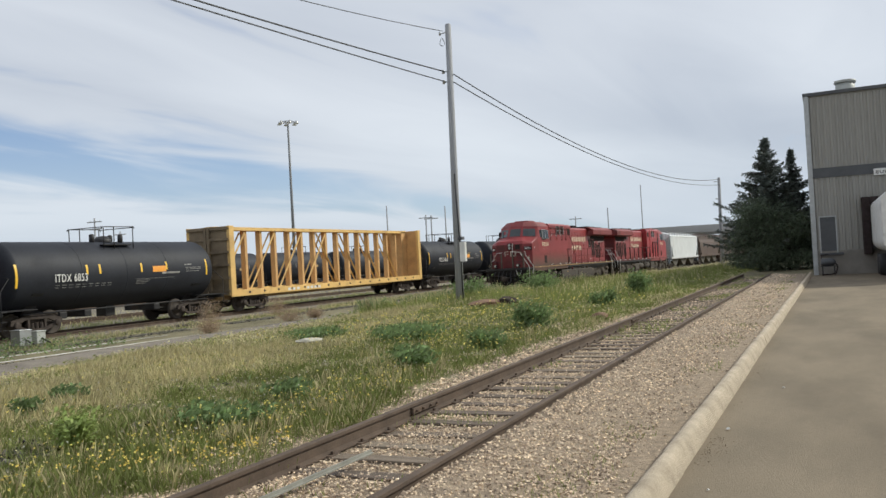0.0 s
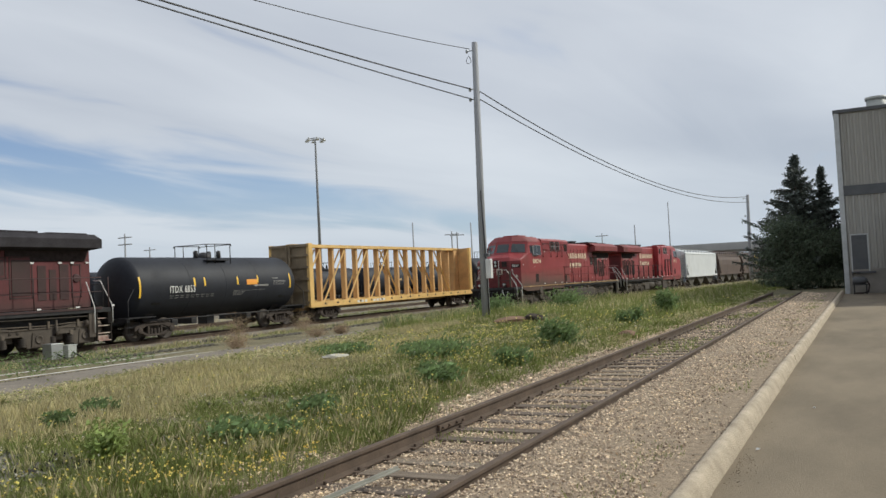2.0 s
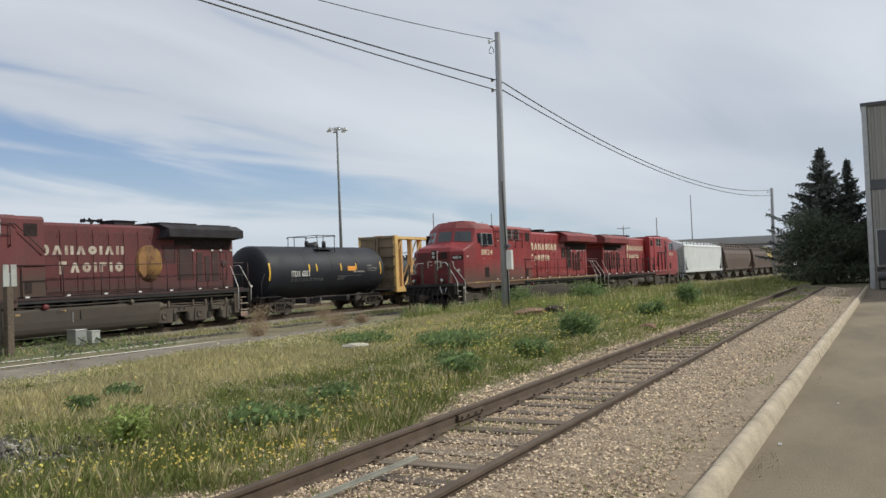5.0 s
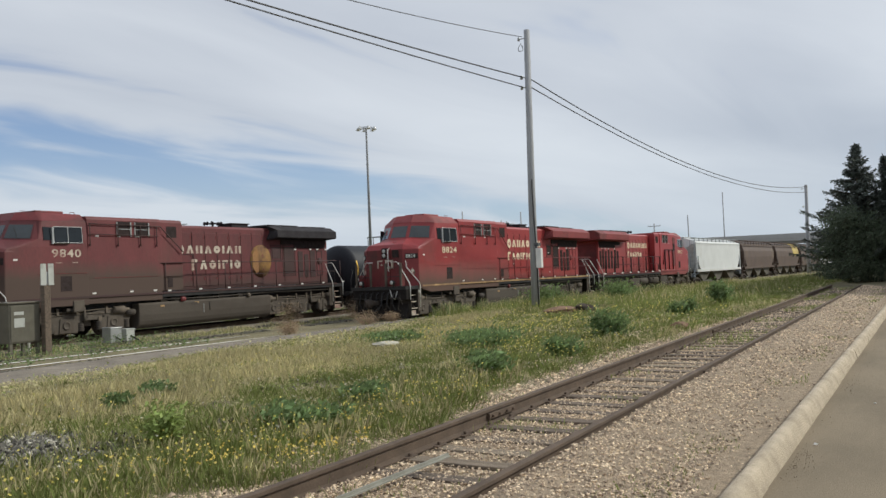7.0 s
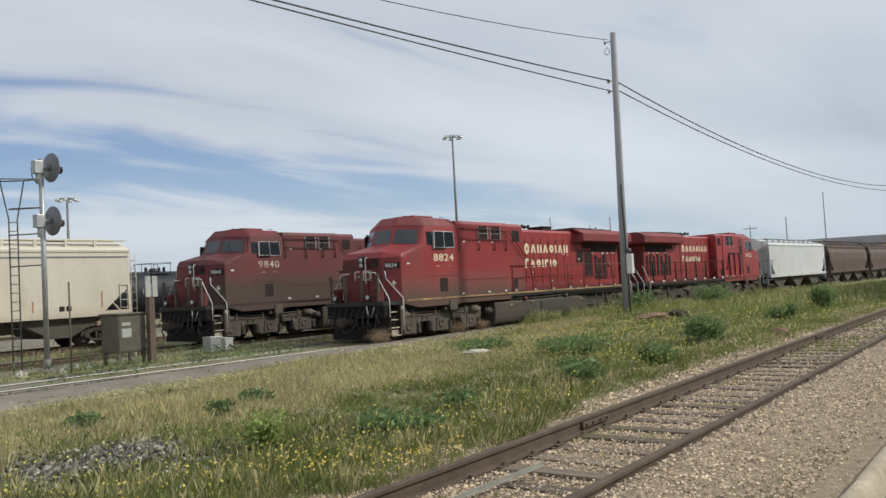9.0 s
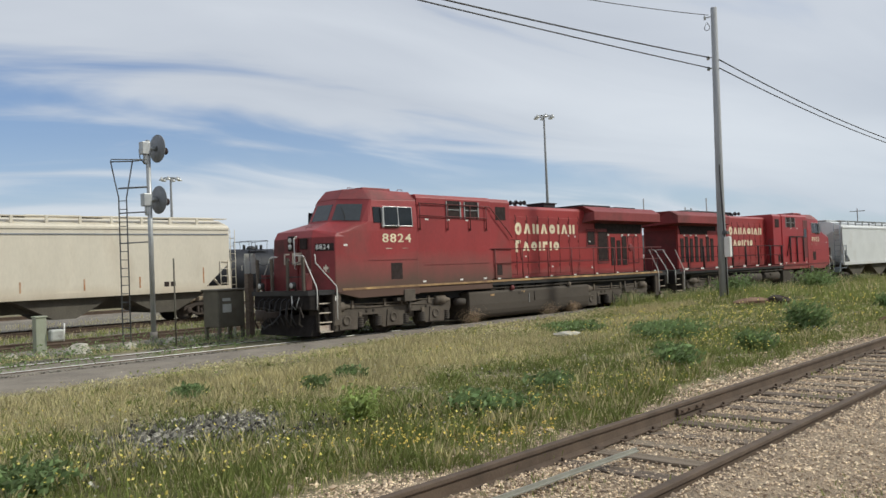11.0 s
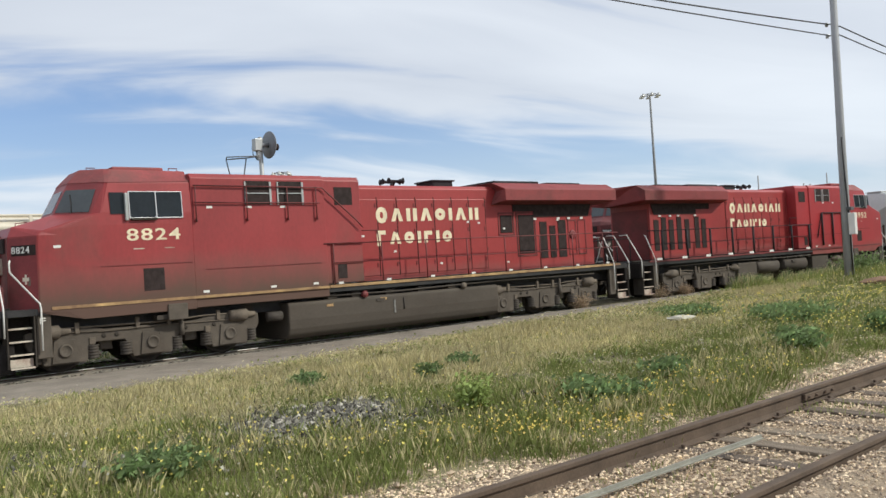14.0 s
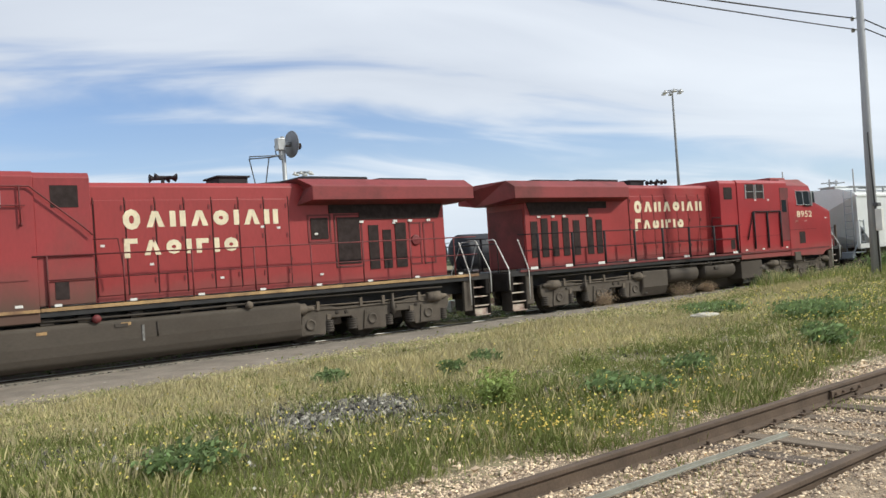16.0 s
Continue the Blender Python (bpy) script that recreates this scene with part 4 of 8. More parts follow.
def build_locomotive(label, number, old=False, emblem=False, ext=0.9, clean=False):
    """ext: how much longer the rear end is than the base design."""
    lo = thing("locomotive", label, "locomotive")
    red = "red_old" if old else "red_clean" if clean else "red"
    cream = "cream_old" if old else "cream"
    hred = "red_old_hood" if old else "red_hood"
    dark = "red_old_dark" if old else "red_dark"
    # cab and nose: rings of (x, y, z) for one side, front to back
    def ring(pts):
        return [Vector(p) for p in pts] + [Vector((-x, y, z)) for x, y, z in reversed(pts)]
    R = [ring([(1.53, 5.5, 1.24), (1.53, 2.75, 1.22), (1.53, 2.45, 1.40), (1.53, 1.85, 1.45), (1.0, 1.30, 1.5)]),
         ring([(1.53, 5.5, 3.2), (1.53, 2.6, 3.2), (1.53, 2.3, 3.2), (1.53, 1.87, 3.2), (1.0, 1.37, 3.2)]),
         ring([(1.53, 5.5, 3.4), (1.53, 2.75, 3.4), (1.53, 2.4, 3.37), (1.5, 1.96, 3.3), (0.95, 1.47, 3.43)]),
         ring([(1.53, 5.5, 3.70), (1.52, 3.3, 3.70), (1.50, 3.22, 3.68), (1.40, 3.08, 3.67), (0.55, 2.45, 3.72)]),
         ring([(1.47, 5.5, 4.46), (1.45, 3.5, 4.42), (1.42, 3.44, 4.42), (1.30, 3.36, 4.44), (0.52, 2.84, 4.48)]),
         ring([(1.12, 5.5, 4.76), (1.10, 3.75, 4.78), (1.06, 3.66, 4.79), (0.98, 3.55, 4.80), (0.46, 3.15, 4.82)])]
    bm = bmesh.new()
    vs = [[bm.verts.new(p) for p in r] for r in R]
    n = len(R[0])
    for a, b in zip(vs, vs[1:]):
        for i in range(n):
            bm.faces.new((a[i], a[(i + 1) % n], b[(i + 1) % n], b[i]))
    bm.faces.new(vs[0])
    bm.faces.new(vs[-1])
    bmesh.ops.recalc_face_normals(bm, faces=bm.faces)
    part("cab", bm, red, lo, "red cab with wide angled nose", 0.025)
    bm = bmesh.new()
    q = [p + Vector((0, 0, 0.006)) for p in R[5]]
    lowr = [p + Vector((0, 0, 0.006)) + (Vector((p.x, p.y - 4.4, 0)).normalized() * 0.012) for p in R[4]]
    a, b = [bm.verts.new(p * 1.0) for p in lowr], [bm.verts.new(p) for p in q]
    for i in range(n):
        bm.faces.new((a[i], a[(i + 1) % n], b[(i + 1) % n], b[i]))
    bm.faces.new(b)
    bmesh.ops.recalc_face_normals(bm, faces=bm.faces)
    part("cab_roof", bm, "red_dark" if old else "red_roof", lo, "sooty cab roof" if old else "sun-bleached cab roof")
    # windscreens and side windows
    for s in (1, -1):
        def quad(i, j, lo_, hi_):
            A, B, C, D = R[lo_][i], R[lo_][j], R[hi_][j], R[hi_][i]
            if s < 0:
                A, B, C, D = [Vector((-v.x, v.y, v.z)) for v in (B, A, D, C)]
            return (A, B, C, D)
        bm = bmesh.new()
        panel(bm, quad(4, 3, 3, 4), 0.012, 0.03, (0.05, 0.06, 0.07, 0.22))
        part("windscreen", bm, "screen", lo, "dark windscreen pane")
        A, B, C, D = quad(4, 3, 3, 4)
        n3 = (B - A).cross(D - A).normalized() * 0.03
        def on(u, v):
            return (A * (1 - u) + B * u) * (1 - v) + (D * (1 - u) + C * u) * v + n3
        part("wiper", made(tube, (on(0.5, 0.02), on(0.42, 0.3), on(0.25, 0.62)), 0.012, 5), "black", lo)
        wa, wb = (3.95, 5.25) if s > 0 else (3.62, 4.78)
        for name, y0, y1, z0, z1, ma, off in (("side_window", wa, wb, 3.56, 4.20, "glass", 0.012), ("quarter_window", wa - 0.45, wa - 0.11, 3.66, 4.18, "glass", 0.008)):
            bm = bmesh.new()
            box(bm, *sorted((s * 1.47, s * (1.53 + off))), y0, y1, z0, z1)
            for v in bm.verts:
                if abs(v.co.x) > 1.5:
                    v.co.x -= s * max(0, (v.co.z - 3.7)) * 0.083
            part(name, bm, ma, lo)
        bm = bmesh.new()
        wm = (wa + wb) / 2
        for y0, y1, z0, z1 in ((wa - 0.012, wa + 0.012, 3.545, 4.21), (wb - 0.012, wb + 0.012, 3.545, 4.21), (wm - 0.014, wm + 0.014, 3.56, 4.20), (wa, wb, 4.19, 4.21), (wa, wb, 3.545, 3.568)):
            xa = s * 1.49
            box(bm, *sorted((xa, s * 1.555)), y0, y1, z0, z1, 0.006)
        for v in bm.verts:
            if abs(v.co.x) > 1.5:
                v.co.x -= s * max(0, (v.co.z - 3.7)) * 0.083
        part("window_frame", bm, "silver" if not old else "galv", lo, "pale metal sliding window frame")
        part("wind_deflector", made(box, *sorted((s * 1.50, s * 1.60)), wa - 0.12, wa - 0.04, 3.50, 4.16, 0.015), "galv", lo, "upright grey wind deflector")
        part("arm_rest", made(box, *sorted((s * 1.52, s * 1.60)), wa + 0.02, wm, 3.50, 3.56, 0.015), "pitch", lo)
        part("jack_pad", made(box, *sorted((s * 1.50, s * 1.57)), 4.75, 5.25, 1.02, 1.42, 0.02), "truck", lo, "dark jacking pad below the sill")
    # centre of the windscreen and nose door
    bm = bmesh.new()
    A, B = R[3][4], R[4][4]
    panel(bm, (Vector((-A.x, A.y, A.z)), A, B, Vector((-B.x, B.y, B.z))), 0.01, 0.03, (0.12, 0.12, 0.08, 0.22))
    part("windscreen", bm, "screen", lo, "dark windscreen pane")
    bm = bmesh.new()
    box(bm, -0.34, 0.34, 1.275, 1.36, 1.6, 3.2, 0.01)
    part("nose_door", bm, "red_dark", lo, "dark red nose door", 0)
    # the nose front's shade is painted in with this darker red plate
    bm = bmesh.new()
    panel(bm, (Vector((-1.0, 1.30, 1.5)), Vector((1.0, 1.30, 1.5)), Vector((1.0, 1.37, 3.2)), Vector((-1.0, 1.37, 3.2))), 0.004, 0.02)
    part("nose_front", bm, "red_dark", lo, "grimy dark red nose front, darkened for its shade")
    for s in (1, -1):
        bm = bmesh.new()
        A, B = Vector((s * 1.53, 1.85, 1.5)), Vector((s * 1.0, 1.31, 1.5))
        C, D = Vector((s * 1.0, 1.37, 3.2)), Vector((s * 1.53, 1.87, 3.2))
        qd = (B, A, D, C) if s > 0 else (A, B, C, D)
        panel(bm, qd, 0.012, 0.02, (0.14, 0.06, 0.74, 0.12) if s > 0 else (0.06, 0.14, 0.74, 0.12))
        if not old:
            # a darker plate paints the shade on the angled nose side
            cheek = bmesh.new()
            panel(cheek, qd, 0.005, 0.012, (0.03, 0.03, 0.01, 0.02))
            part("nose_cheek", cheek, "red_nose", lo, "grimy angled nose side, darkened for its shade")
        nb = part("number_board", bm, "louvre", lo, "dark number board")
        e = (A - B).normalized() * s
        nrm = Vector((s * 0.72, -0.69, 0)).normalized()
        o = (B + A) / 2 + nrm * 0.022
        ex = (A - B).normalized() if s > 0 else (B - A).normalized()
        mm = Matrix((ex, Vector((0, 0, 1)), nrm)).transposed().to_4x4()
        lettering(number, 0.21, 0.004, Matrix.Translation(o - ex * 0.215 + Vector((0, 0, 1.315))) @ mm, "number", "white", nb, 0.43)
        bm = bmesh.new()
        panel(bm, qd, 0.008, 0.015, (0.44, 0.26, 0.34, 0.49) if s > 0 else (0.26, 0.44, 0.34, 0.49))
        part("cross_plate", bm, "cabinet", lo, "dull green plate")
        bm = bmesh.new()
        panel(bm, qd, 0.012, 0.008, (0.56, 0.38, 0.36, 0.51) if s > 0 else (0.38, 0.56, 0.36, 0.51))
        panel(bm, qd, 0.013, 0.008, (0.49, 0.31, 0.40, 0.55) if s > 0 else (0.31, 0.49, 0.40, 0.55))
        part("cross_mark", bm, "hopper", lo)
    bm = bmesh.new()
    for z in (2.94, 3.14):
        lathe(bm, [(1.21, 0.02), (1.21, 0.085), (1.30, 0.085)], "y", 16, (0.06, 0, z))
    part("headlight", bm, "lamp", lo, "twin nose headlights")
    bm = bmesh.new()
    box(bm, -0.07, 0.19, 1.23, 1.40, 2.8, 3.28, 0.02)
    part("headlight_casing", bm, "louvre", lo)
    bm = bmesh.new()
    for a, b, c, d in ((0.10, 0.50, 2.66, 2.74), (0.42, 0.50, 2.44, 2.66), (0.10, 0.50, 2.36, 2.44), (0.10, 0.17, 2.44, 2.66), (-0.34, -0.06, 2.68, 2.73), (-0.34, -0.28, 2.38, 2.68), (-0.16, -0.06, 2.50, 2.55)):
        box(bm, a, b, 1.262, 1.28 if b < 0.35 else 1.34, c, d)
    part("nose_mark", bm, "cream_old", lo, "worn white block mark on the nose")
    part("nose_grab", made(tube, ((0.30, 1.32, 2.2), (0.30, 1.21, 2.25), (0.30, 1.21, 3.2), (0.30, 1.32, 3.25)), 0.018), "white", lo, "white vertical grab bar")
    part("nose_hatch", made(box, 0.46, 0.80, 1.30, 1.36, 2.84, 3.18, 0.01), "louvre", lo)
    # equipment cab behind the driver
    bm = bmesh.new()
    prism(bm, [(-1.50, 1.27), (1.50, 1.27), (1.50, 4.56), (1.41, 4.68), (-1.41, 4.68), (-1.50, 4.56)], "y", 5.5, 9.4)
    part("equipment_cab", bm, red, lo, "flat-sided red equipment cab", 0.015)
    bm = bmesh.new()
    prism(bm, [(-1.46, 1.62), (1.46, 1.62), (1.46, 4.54), (1.37, 4.66), (-1.37, 4.66), (-1.46, 4.54)], "y", 9.402, 10.62)
    part("equipment_cab", bm, red, lo, "", 0.015)
    for s in (1, -1):
        bm = bmesh.new()
        screens = ((7.0, 7.7), (7.95, 8.68)) if s > 0 or old else ((7.45, 8.05), (8.2, 8.8))
        for y0, y1 in screens:
            part("intake_screen", made(box, *sorted((s * 1.45, s * 1.508)), y0, y1, 3.88, 4.5), "louvre", lo, "dark intake screen")
        bm = bmesh.new()
        for y0, y1 in screens:
            for ya, yb, za, zb in ((y0 - 0.03, y0 + 0.01, 3.86, 4.48), (y1 - 0.01, y1 + 0.05, 3.86, 4.48), (y0, y1, 4.16, 4.185)):
                box(bm, *sorted((s * 1.48, s * 1.53)), ya, yb, za, zb)
        part("screen_frame", bm, "galv", lo)
        part("vent", made(box, *sorted((s * 1.44, s * 1.468)), 9.75, 10.35, 3.85, 4.36), "louvre", lo)
        part("vent", made(box, *sorted((s * 1.46, s * 1.535)), 4.2, 4.72, 1.78, 2.33, 0.01), "louvre", lo)
        part("vent", made(box, *sorted((s * 1.44, s * 1.47)), 9.75, 10.05, 1.75, 2.15), "louvre", lo)
        # ledge rails along the equipment cab
        bm = bmesh.new()
        tube(bm, ((s * 1.56, 5.55, 4.36), (s * 1.56, 9.3, 4.33), (s * 1.56, 10.4, 3.4), (s * 1.56, 10.6, 3.2)), 0.02)
        tube(bm, ((s * 1.56, 5.55, 3.93), (s * 1.56, 9.2, 3.90)), 0.018)
        for y in (5.6, 7.0, 8.2, 9.1):
            tube(bm, ((s * 1.56, y, 4.36), (s * 1.56, y, 3.45)), 0.018)
            tube(bm, ((s * 1.50, y + 0.02, 3.5), (s * 1.57, y, 3.45)), 0.03)
        if s > 0 or old:
            part("ledge_rail", bm, dark, lo)
        else:
            bm.free()
            bm = bmesh.new()
            tube(bm, ((s * 1.55, 8.9, 2.1), (s * 1.55, 8.4, 3.3), (s * 1.55, 6.2, 3.3)), 0.03)
            for y in (8.35, 7.3, 6.25):
                tube(bm, ((s * 1.55, y, 3.3), (s * 1.55, y, 1.7)), 0.04)
            part("walk_rail", bm, "soot", lo, "dark handrail beside the cab door")
        strip = mesh_of(made(box, *sorted((s * 0.0, s * 0.006)), 0, 0.16, 0, 0.06), "reflector", "white")
        bits("reflector", strip, lo, [pose(s * 1.50, y, 3.78) for y in (5.9, 7.0, 8.0)] + [pose(s * 1.50, y, 1.63) for y in (5.7, 7.6, 8.9)] + [pose(s * 1.53, 2.2, 2.9)], "small white reflector strip")
        if s < 0:
            # flat panel; the doorway recess's shade is in its darker red
            part("cab_door", made(box, -1.514, -1.49, 5.42, 6.12, 1.95, 4.35, 0.004), "red_dark", lo, "flat cab door, dark red for its recess's shade")
            part("door_window", made(box, -1.52, -1.5, 5.64, 6.02, 3.25, 3.8), "glass", lo)
        bm = bmesh.new()
        for y0, y1, z in ((3.2, 5.45, 2.42), (5.8, 9.2, 2.22)):
            box(bm, *sorted((s * 1.49, s * (1.542 if y1 < 5.6 else 1.512))), y0, y1, z, z + 0.018)
        part("seam", bm, "red_dark", lo)
        # sill stripe and walkway
        bm = bmesh.new()
        box(bm, *sorted((s * 1.52, s * 1.545)), 2.1, 9.4, 1.50, 1.57)
        box(bm, *sorted((s * 1.50, s * 1.53)), 9.42, 21.3 + ext, 1.50, 1.58)
        part("sill_stripe", bm, dark if clean or old else "stripe", lo, "dull dark red sill" if clean or old else "faded yellow sill stripe")
        bm = bmesh.new()
        ps = [9.6 + 1.67 * k for k in range(8)]
        for y in ps:
            tube(bm, ((s * 1.50, y, 1.55), (s * 1.50, y, 2.75)), 0.045 if clean else 0.022)
        tube(bm, ((s * 1.5, 9.3, 2.75), (s * 1.5, 21.3 + ext, 2.75)), 0.02)
        tube(bm, ((s * 1.5, 9.6, 2.2), (s * 1.5, 21.3 + ext, 2.2)), 0.014)
        tube(bm, ((s * 1.42, 10.2, 3.1), (s * 1.42, 11.2, 3.1), (s * 1.42, 11.3, 2.3)), 0.018)
        part("handrail", bm, "soot" if clean else dark, lo, "walkway handrail with posts")
        strip = mesh_of(made(box, *sorted((s * 0.0, s * 0.006)), 0, 0.34 if clean else 0.16, -0.03 if clean else 0, 0.06), "reflector", "white")
        bits("reflector", strip, lo, [pose(s * 1.531, y + 0.1, 1.595) for y in ps])
        # front and rear stairwells, grab rails
        for ya, yb, f in ((1.16, 1.75, -1), (21.05 + ext, 21.75 + ext, 1)):
            part("stair_back", made(box, *sorted((s * 1.0, s * 1.04)), ya, yb, 0.3, 1.6), "pitch", lo)
            for y in (ya, yb - 0.03):
                part("stair_side", made(box, *sorted((s * 1.0, s * 1.5)), y, y + 0.03, 0.26, 1.55), "pitch", lo)
            for k in range(5):
                z, xo = 0.26 + 0.29 * k, 1.5 - 0.045 * k
                tread = part("step", made(box, *sorted((s * 1.05, s * xo)), ya + 0.06, yb - 0.06, z - 0.02, z + 0.02), "pitch", lo)
                part("step_edge", made(box, *sorted((s * (xo + 0.002), s * (xo + 0.016))), ya + 0.05, yb - 0.05, z - 0.016, z + 0.022), "cream_old", tread, "worn white step edge")
                if k == 0:
                    part("riser", made(box, *sorted((s * 1.38, s * 1.40)), ya + 0.06, yb - 0.06, z + 0.02, z + 0.2), "cream_old", tread, "pale panel behind the lowest step")
            yo, yi = (ya - 0.05, yb + 0.12) if f < 0 else (yb + 0.05, ya - 0.12)
            for yy in (yo, yi):
                bm = bmesh.new()
                if yy == yo:
                    tube(bm, ((s * 1.52, yy, 0.95), (s * 1.53, yy, 1.55), (s * 1.50, yy, 1.66), (s * 0.90, yy, 2.60), (s * 0.84, yy, 2.64), (s * 0.5, yy, 2.64)), 0.019, 6)
                elif f < 0:
                    tube(bm, ((s * 1.53, yy, 0.6), (s * 1.545, yy, 1.55), (s * 1.54, yy - 0.02, 1.66), (s * 1.19, 1.34, 2.40), (s * 1.185, 1.34, 2.60), (s * 1.12, 1.37, 2.66)), 0.021, 6)
                else:
                    tube(bm, ((s * 1.53, yy, 0.6), (s * 1.53, yy, 1.55), (s * 1.50, yy, 1.66), (s * 1.14, yy, 2.48), (s * 1.11, yy, 2.55), (s * 1.06, yy, 2.6)), 0.019, 6)
                part("grab_rail", bm, "white", lo, "white stairwell grab rail")
            yp = yb + 0.02 if f < 0 else ya - 0.34
            sp = part("step_panel", made(box, *sorted((s * 1.36, s * 1.46)), yp, yp + 0.32, 0.42, 1.42, 0.02), "truck", lo, "dusty panel beside the steps")
            if f < 0 and s > 0:
                lettering("F", 0.2, 0.003, Matrix.Translation((1.462, yp + 0.08, 1.2)) @ Matrix(((0, 0, 1, 0), (1, 0, 0, 0), (0, 1, 0, 0), (0, 0, 0, 1))), "end_letter", "white", sp, 0.12)
    # long hood
    part("hood", made(prism, [(-1.0, 1.6), (1.0, 1.6), (1.0, 4.38), (0.9, 4.49), (-0.9, 4.49), (-1.0, 4.38)], "y", 10.624, 20.85 if old else 21.35), hred, lo, "long red engine hood", 0.015)
    for s in (1, -1):
        door = mesh_of(made(box, *sorted((s * 0.98, s * 1.022)), 0, 0.70, 1.75, 4.05, 0.008), "hood_door", hred)
        for k in range(7):
            d = new("hood_door", door)
            d.parent = lo
            d.matrix_basis = pose(0, 10.8 + k * 0.735, 0)
        if s > 0 and not old:
            note = mesh_of(made(box, 1.02, 1.028, -0.05, 0.05, -0.03, 0.03), "notice", "white")
            bits("notice", note, lo, [pose(0, y, z) for y, z in ((10.95, 2.95), (12.1, 2.45), (14.42, 3.62), (15.12, 3.3), (15.6, 3.26), (16.75, 3.05), (18.72, 3.74), (19.0, 3.74), (19.42, 3.7), (19.42, 3.3), (13.9, 2.0), (16.85, 1.9))])
        gap = mesh_of(made(box, *sorted((s * 0.99, s * 1.012)), -0.028, -0.008, 1.72, 4.12), "door_gap", "louvre")
        bits("door_gap", gap, lo, [pose(0, 10.8 + k * 0.735, 0) for k in range(8)])
        hinge = mesh_of(made(box, *sorted((s * 1.0, s * 1.035)), -0.03, 0.01, 0, 0.09), "hinge", "red_dark")
        bits("hinge", hinge, lo, [pose(0, 10.8 + k * 0.735, z) for k in range(8) for z in (2.35, 3.95)])
        for y0, y1, z0, z1 in ((17.35, 18.3, 2.05, 3.6), (19.97, 20.42, 2.0, 3.3), (20.5, 20.95, 2.0, 3.3), (16.5, 17.25, 2.8, 3.6)):
            if y1 < (20.8 if old else 21.3) and (s > 0 or old):
                part("door_frame", made(lambda b: (box(b, *sorted((s * 0.99, s * 1.014)), y0, y0 + 0.05, z0, z1), box(b, *sorted((s * 0.99, s * 1.014)), y1 - 0.05, y1, z0, z1), box(b, *sorted((s * 0.99, s * 1.014)), y0, y1, z1 - 0.05, z1), box(b, *sorted((s * 0.99, s * 1.014)), y0, y1, z0, z0 + 0.05))), dark, lo)
        if s > 0 or old:
            part("round_cover", made(lathe, [(s * 1.0, 0.17), (s * 1.03, 0.17), (s * 1.04, 0.12), (s * 1.03, 0.05), (s * 1.05, 0.02)], "x", 16, (0, 20.2, 2.75)), dark, lo)
        latch = mesh_of(made(box, *sorted((s * 1.0, s * 1.04)), 0.62, 0.66, 0, 0.12), "door_latch", "red_dark")
        for dr in [c for c in lo.children if c.data is door]:
            for z in (2.0, 3.0, 3.8):
                q = new("door_latch", latch)
                q.parent = dr
                q.matrix_basis = pose(0, 0, z)
        if s < 0 and not old:
            doors = [(y, y + 0.32, 1.95, 3.3 if k % 2 else 3.2) for k, y in enumerate((17.5, 18.0, 18.7, 19.25, 19.8, 20.3, 20.8))]
        else:
            doors = [(16.6, 17.15, 2.9, 3.5), (17.45, 18.2, 2.15, 3.5), (18.5, 18.85, 1.95, 3.25), (19.0, 19.3, 1.95, 3.1), (19.45, 19.85, 1.95, 3.3)]
        for y0, y1, z0, z1 in doors:
            part("engine_door", made(box, *sorted((s * 0.99, s * 1.02)), y0, y1, z0, z1), "louvre" if not old else "red_old_dark", lo, "dark louvred engine door")
        bm = bmesh.new()
        prism(bm, [(18.2, 3.42), (20.6 if old else 21.1, 3.42), (20.8 if old else 21.3, 3.9), (17.2, 3.9), (17.2, 3.62), (18.2, 3.62)], "x", *sorted((s * 0.99, s * 1.03)))
        part("radiator_intake", bm, "louvre", lo, "black radiator screen")
        for y in (18.2, 19.4, 19.95, 20.65):
            bits("notice", mesh_of(made(box, *sorted((s * 1.0, s * 1.035)), 0, 0.14, 3.32, 3.39), "notice", "white"), lo, [pose(0, y, 0)])
        lx = s * 1.024
        za, zb, zc, zd = (3.16, 3.52, 2.47, 2.85) if old else (3.44, 3.83, 2.76, 3.12) if clean else (3.37, 3.77, 2.68, 3.05)
        if s > 0:
            top, low = ((10.66, 14.45), (11.45, 14.4)) if old else ((11.45, 15.6), (11.45, 14.4))
        else:
            top, low = ((14.75, 10.75), (14.75, 11.75)) if old else ((15.62, 11.32), (15.62, 12.6))
        word_shapes(lo, "wordmark", *top, za, zb, lx, "oahaoiah", cream)
        word_shapes(lo, "wordmark", *low, zc, zd, lx, "gaoigio", cream)
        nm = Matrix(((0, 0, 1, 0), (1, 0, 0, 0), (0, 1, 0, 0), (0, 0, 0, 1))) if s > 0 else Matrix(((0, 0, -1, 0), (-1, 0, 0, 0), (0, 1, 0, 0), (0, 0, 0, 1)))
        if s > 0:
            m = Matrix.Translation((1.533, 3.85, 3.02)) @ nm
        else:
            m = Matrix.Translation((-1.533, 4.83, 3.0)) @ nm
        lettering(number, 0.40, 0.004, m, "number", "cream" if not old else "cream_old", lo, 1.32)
        bm = bmesh.new()
        for y in (4.0, 4.75):
            box(bm, *sorted((s * 1.53, s * 1.537)), y, y + 0.26, 2.80, 2.825)
        part("small_print", bm, "cream_old", lo)
    # radiator wings
    wing = "soot" if old else "red_wing"
    bm = bmesh.new()
    prism(bm, [(-1.0, 3.86), (1.0, 3.86), (1.52, 3.97), (1.52, 4.36), (1.1, 4.6), (-1.1, 4.6), (-1.52, 4.36), (-1.52, 3.97)], "y", 16.2, 21.05 if old else 21.9 + ext * 0.35)
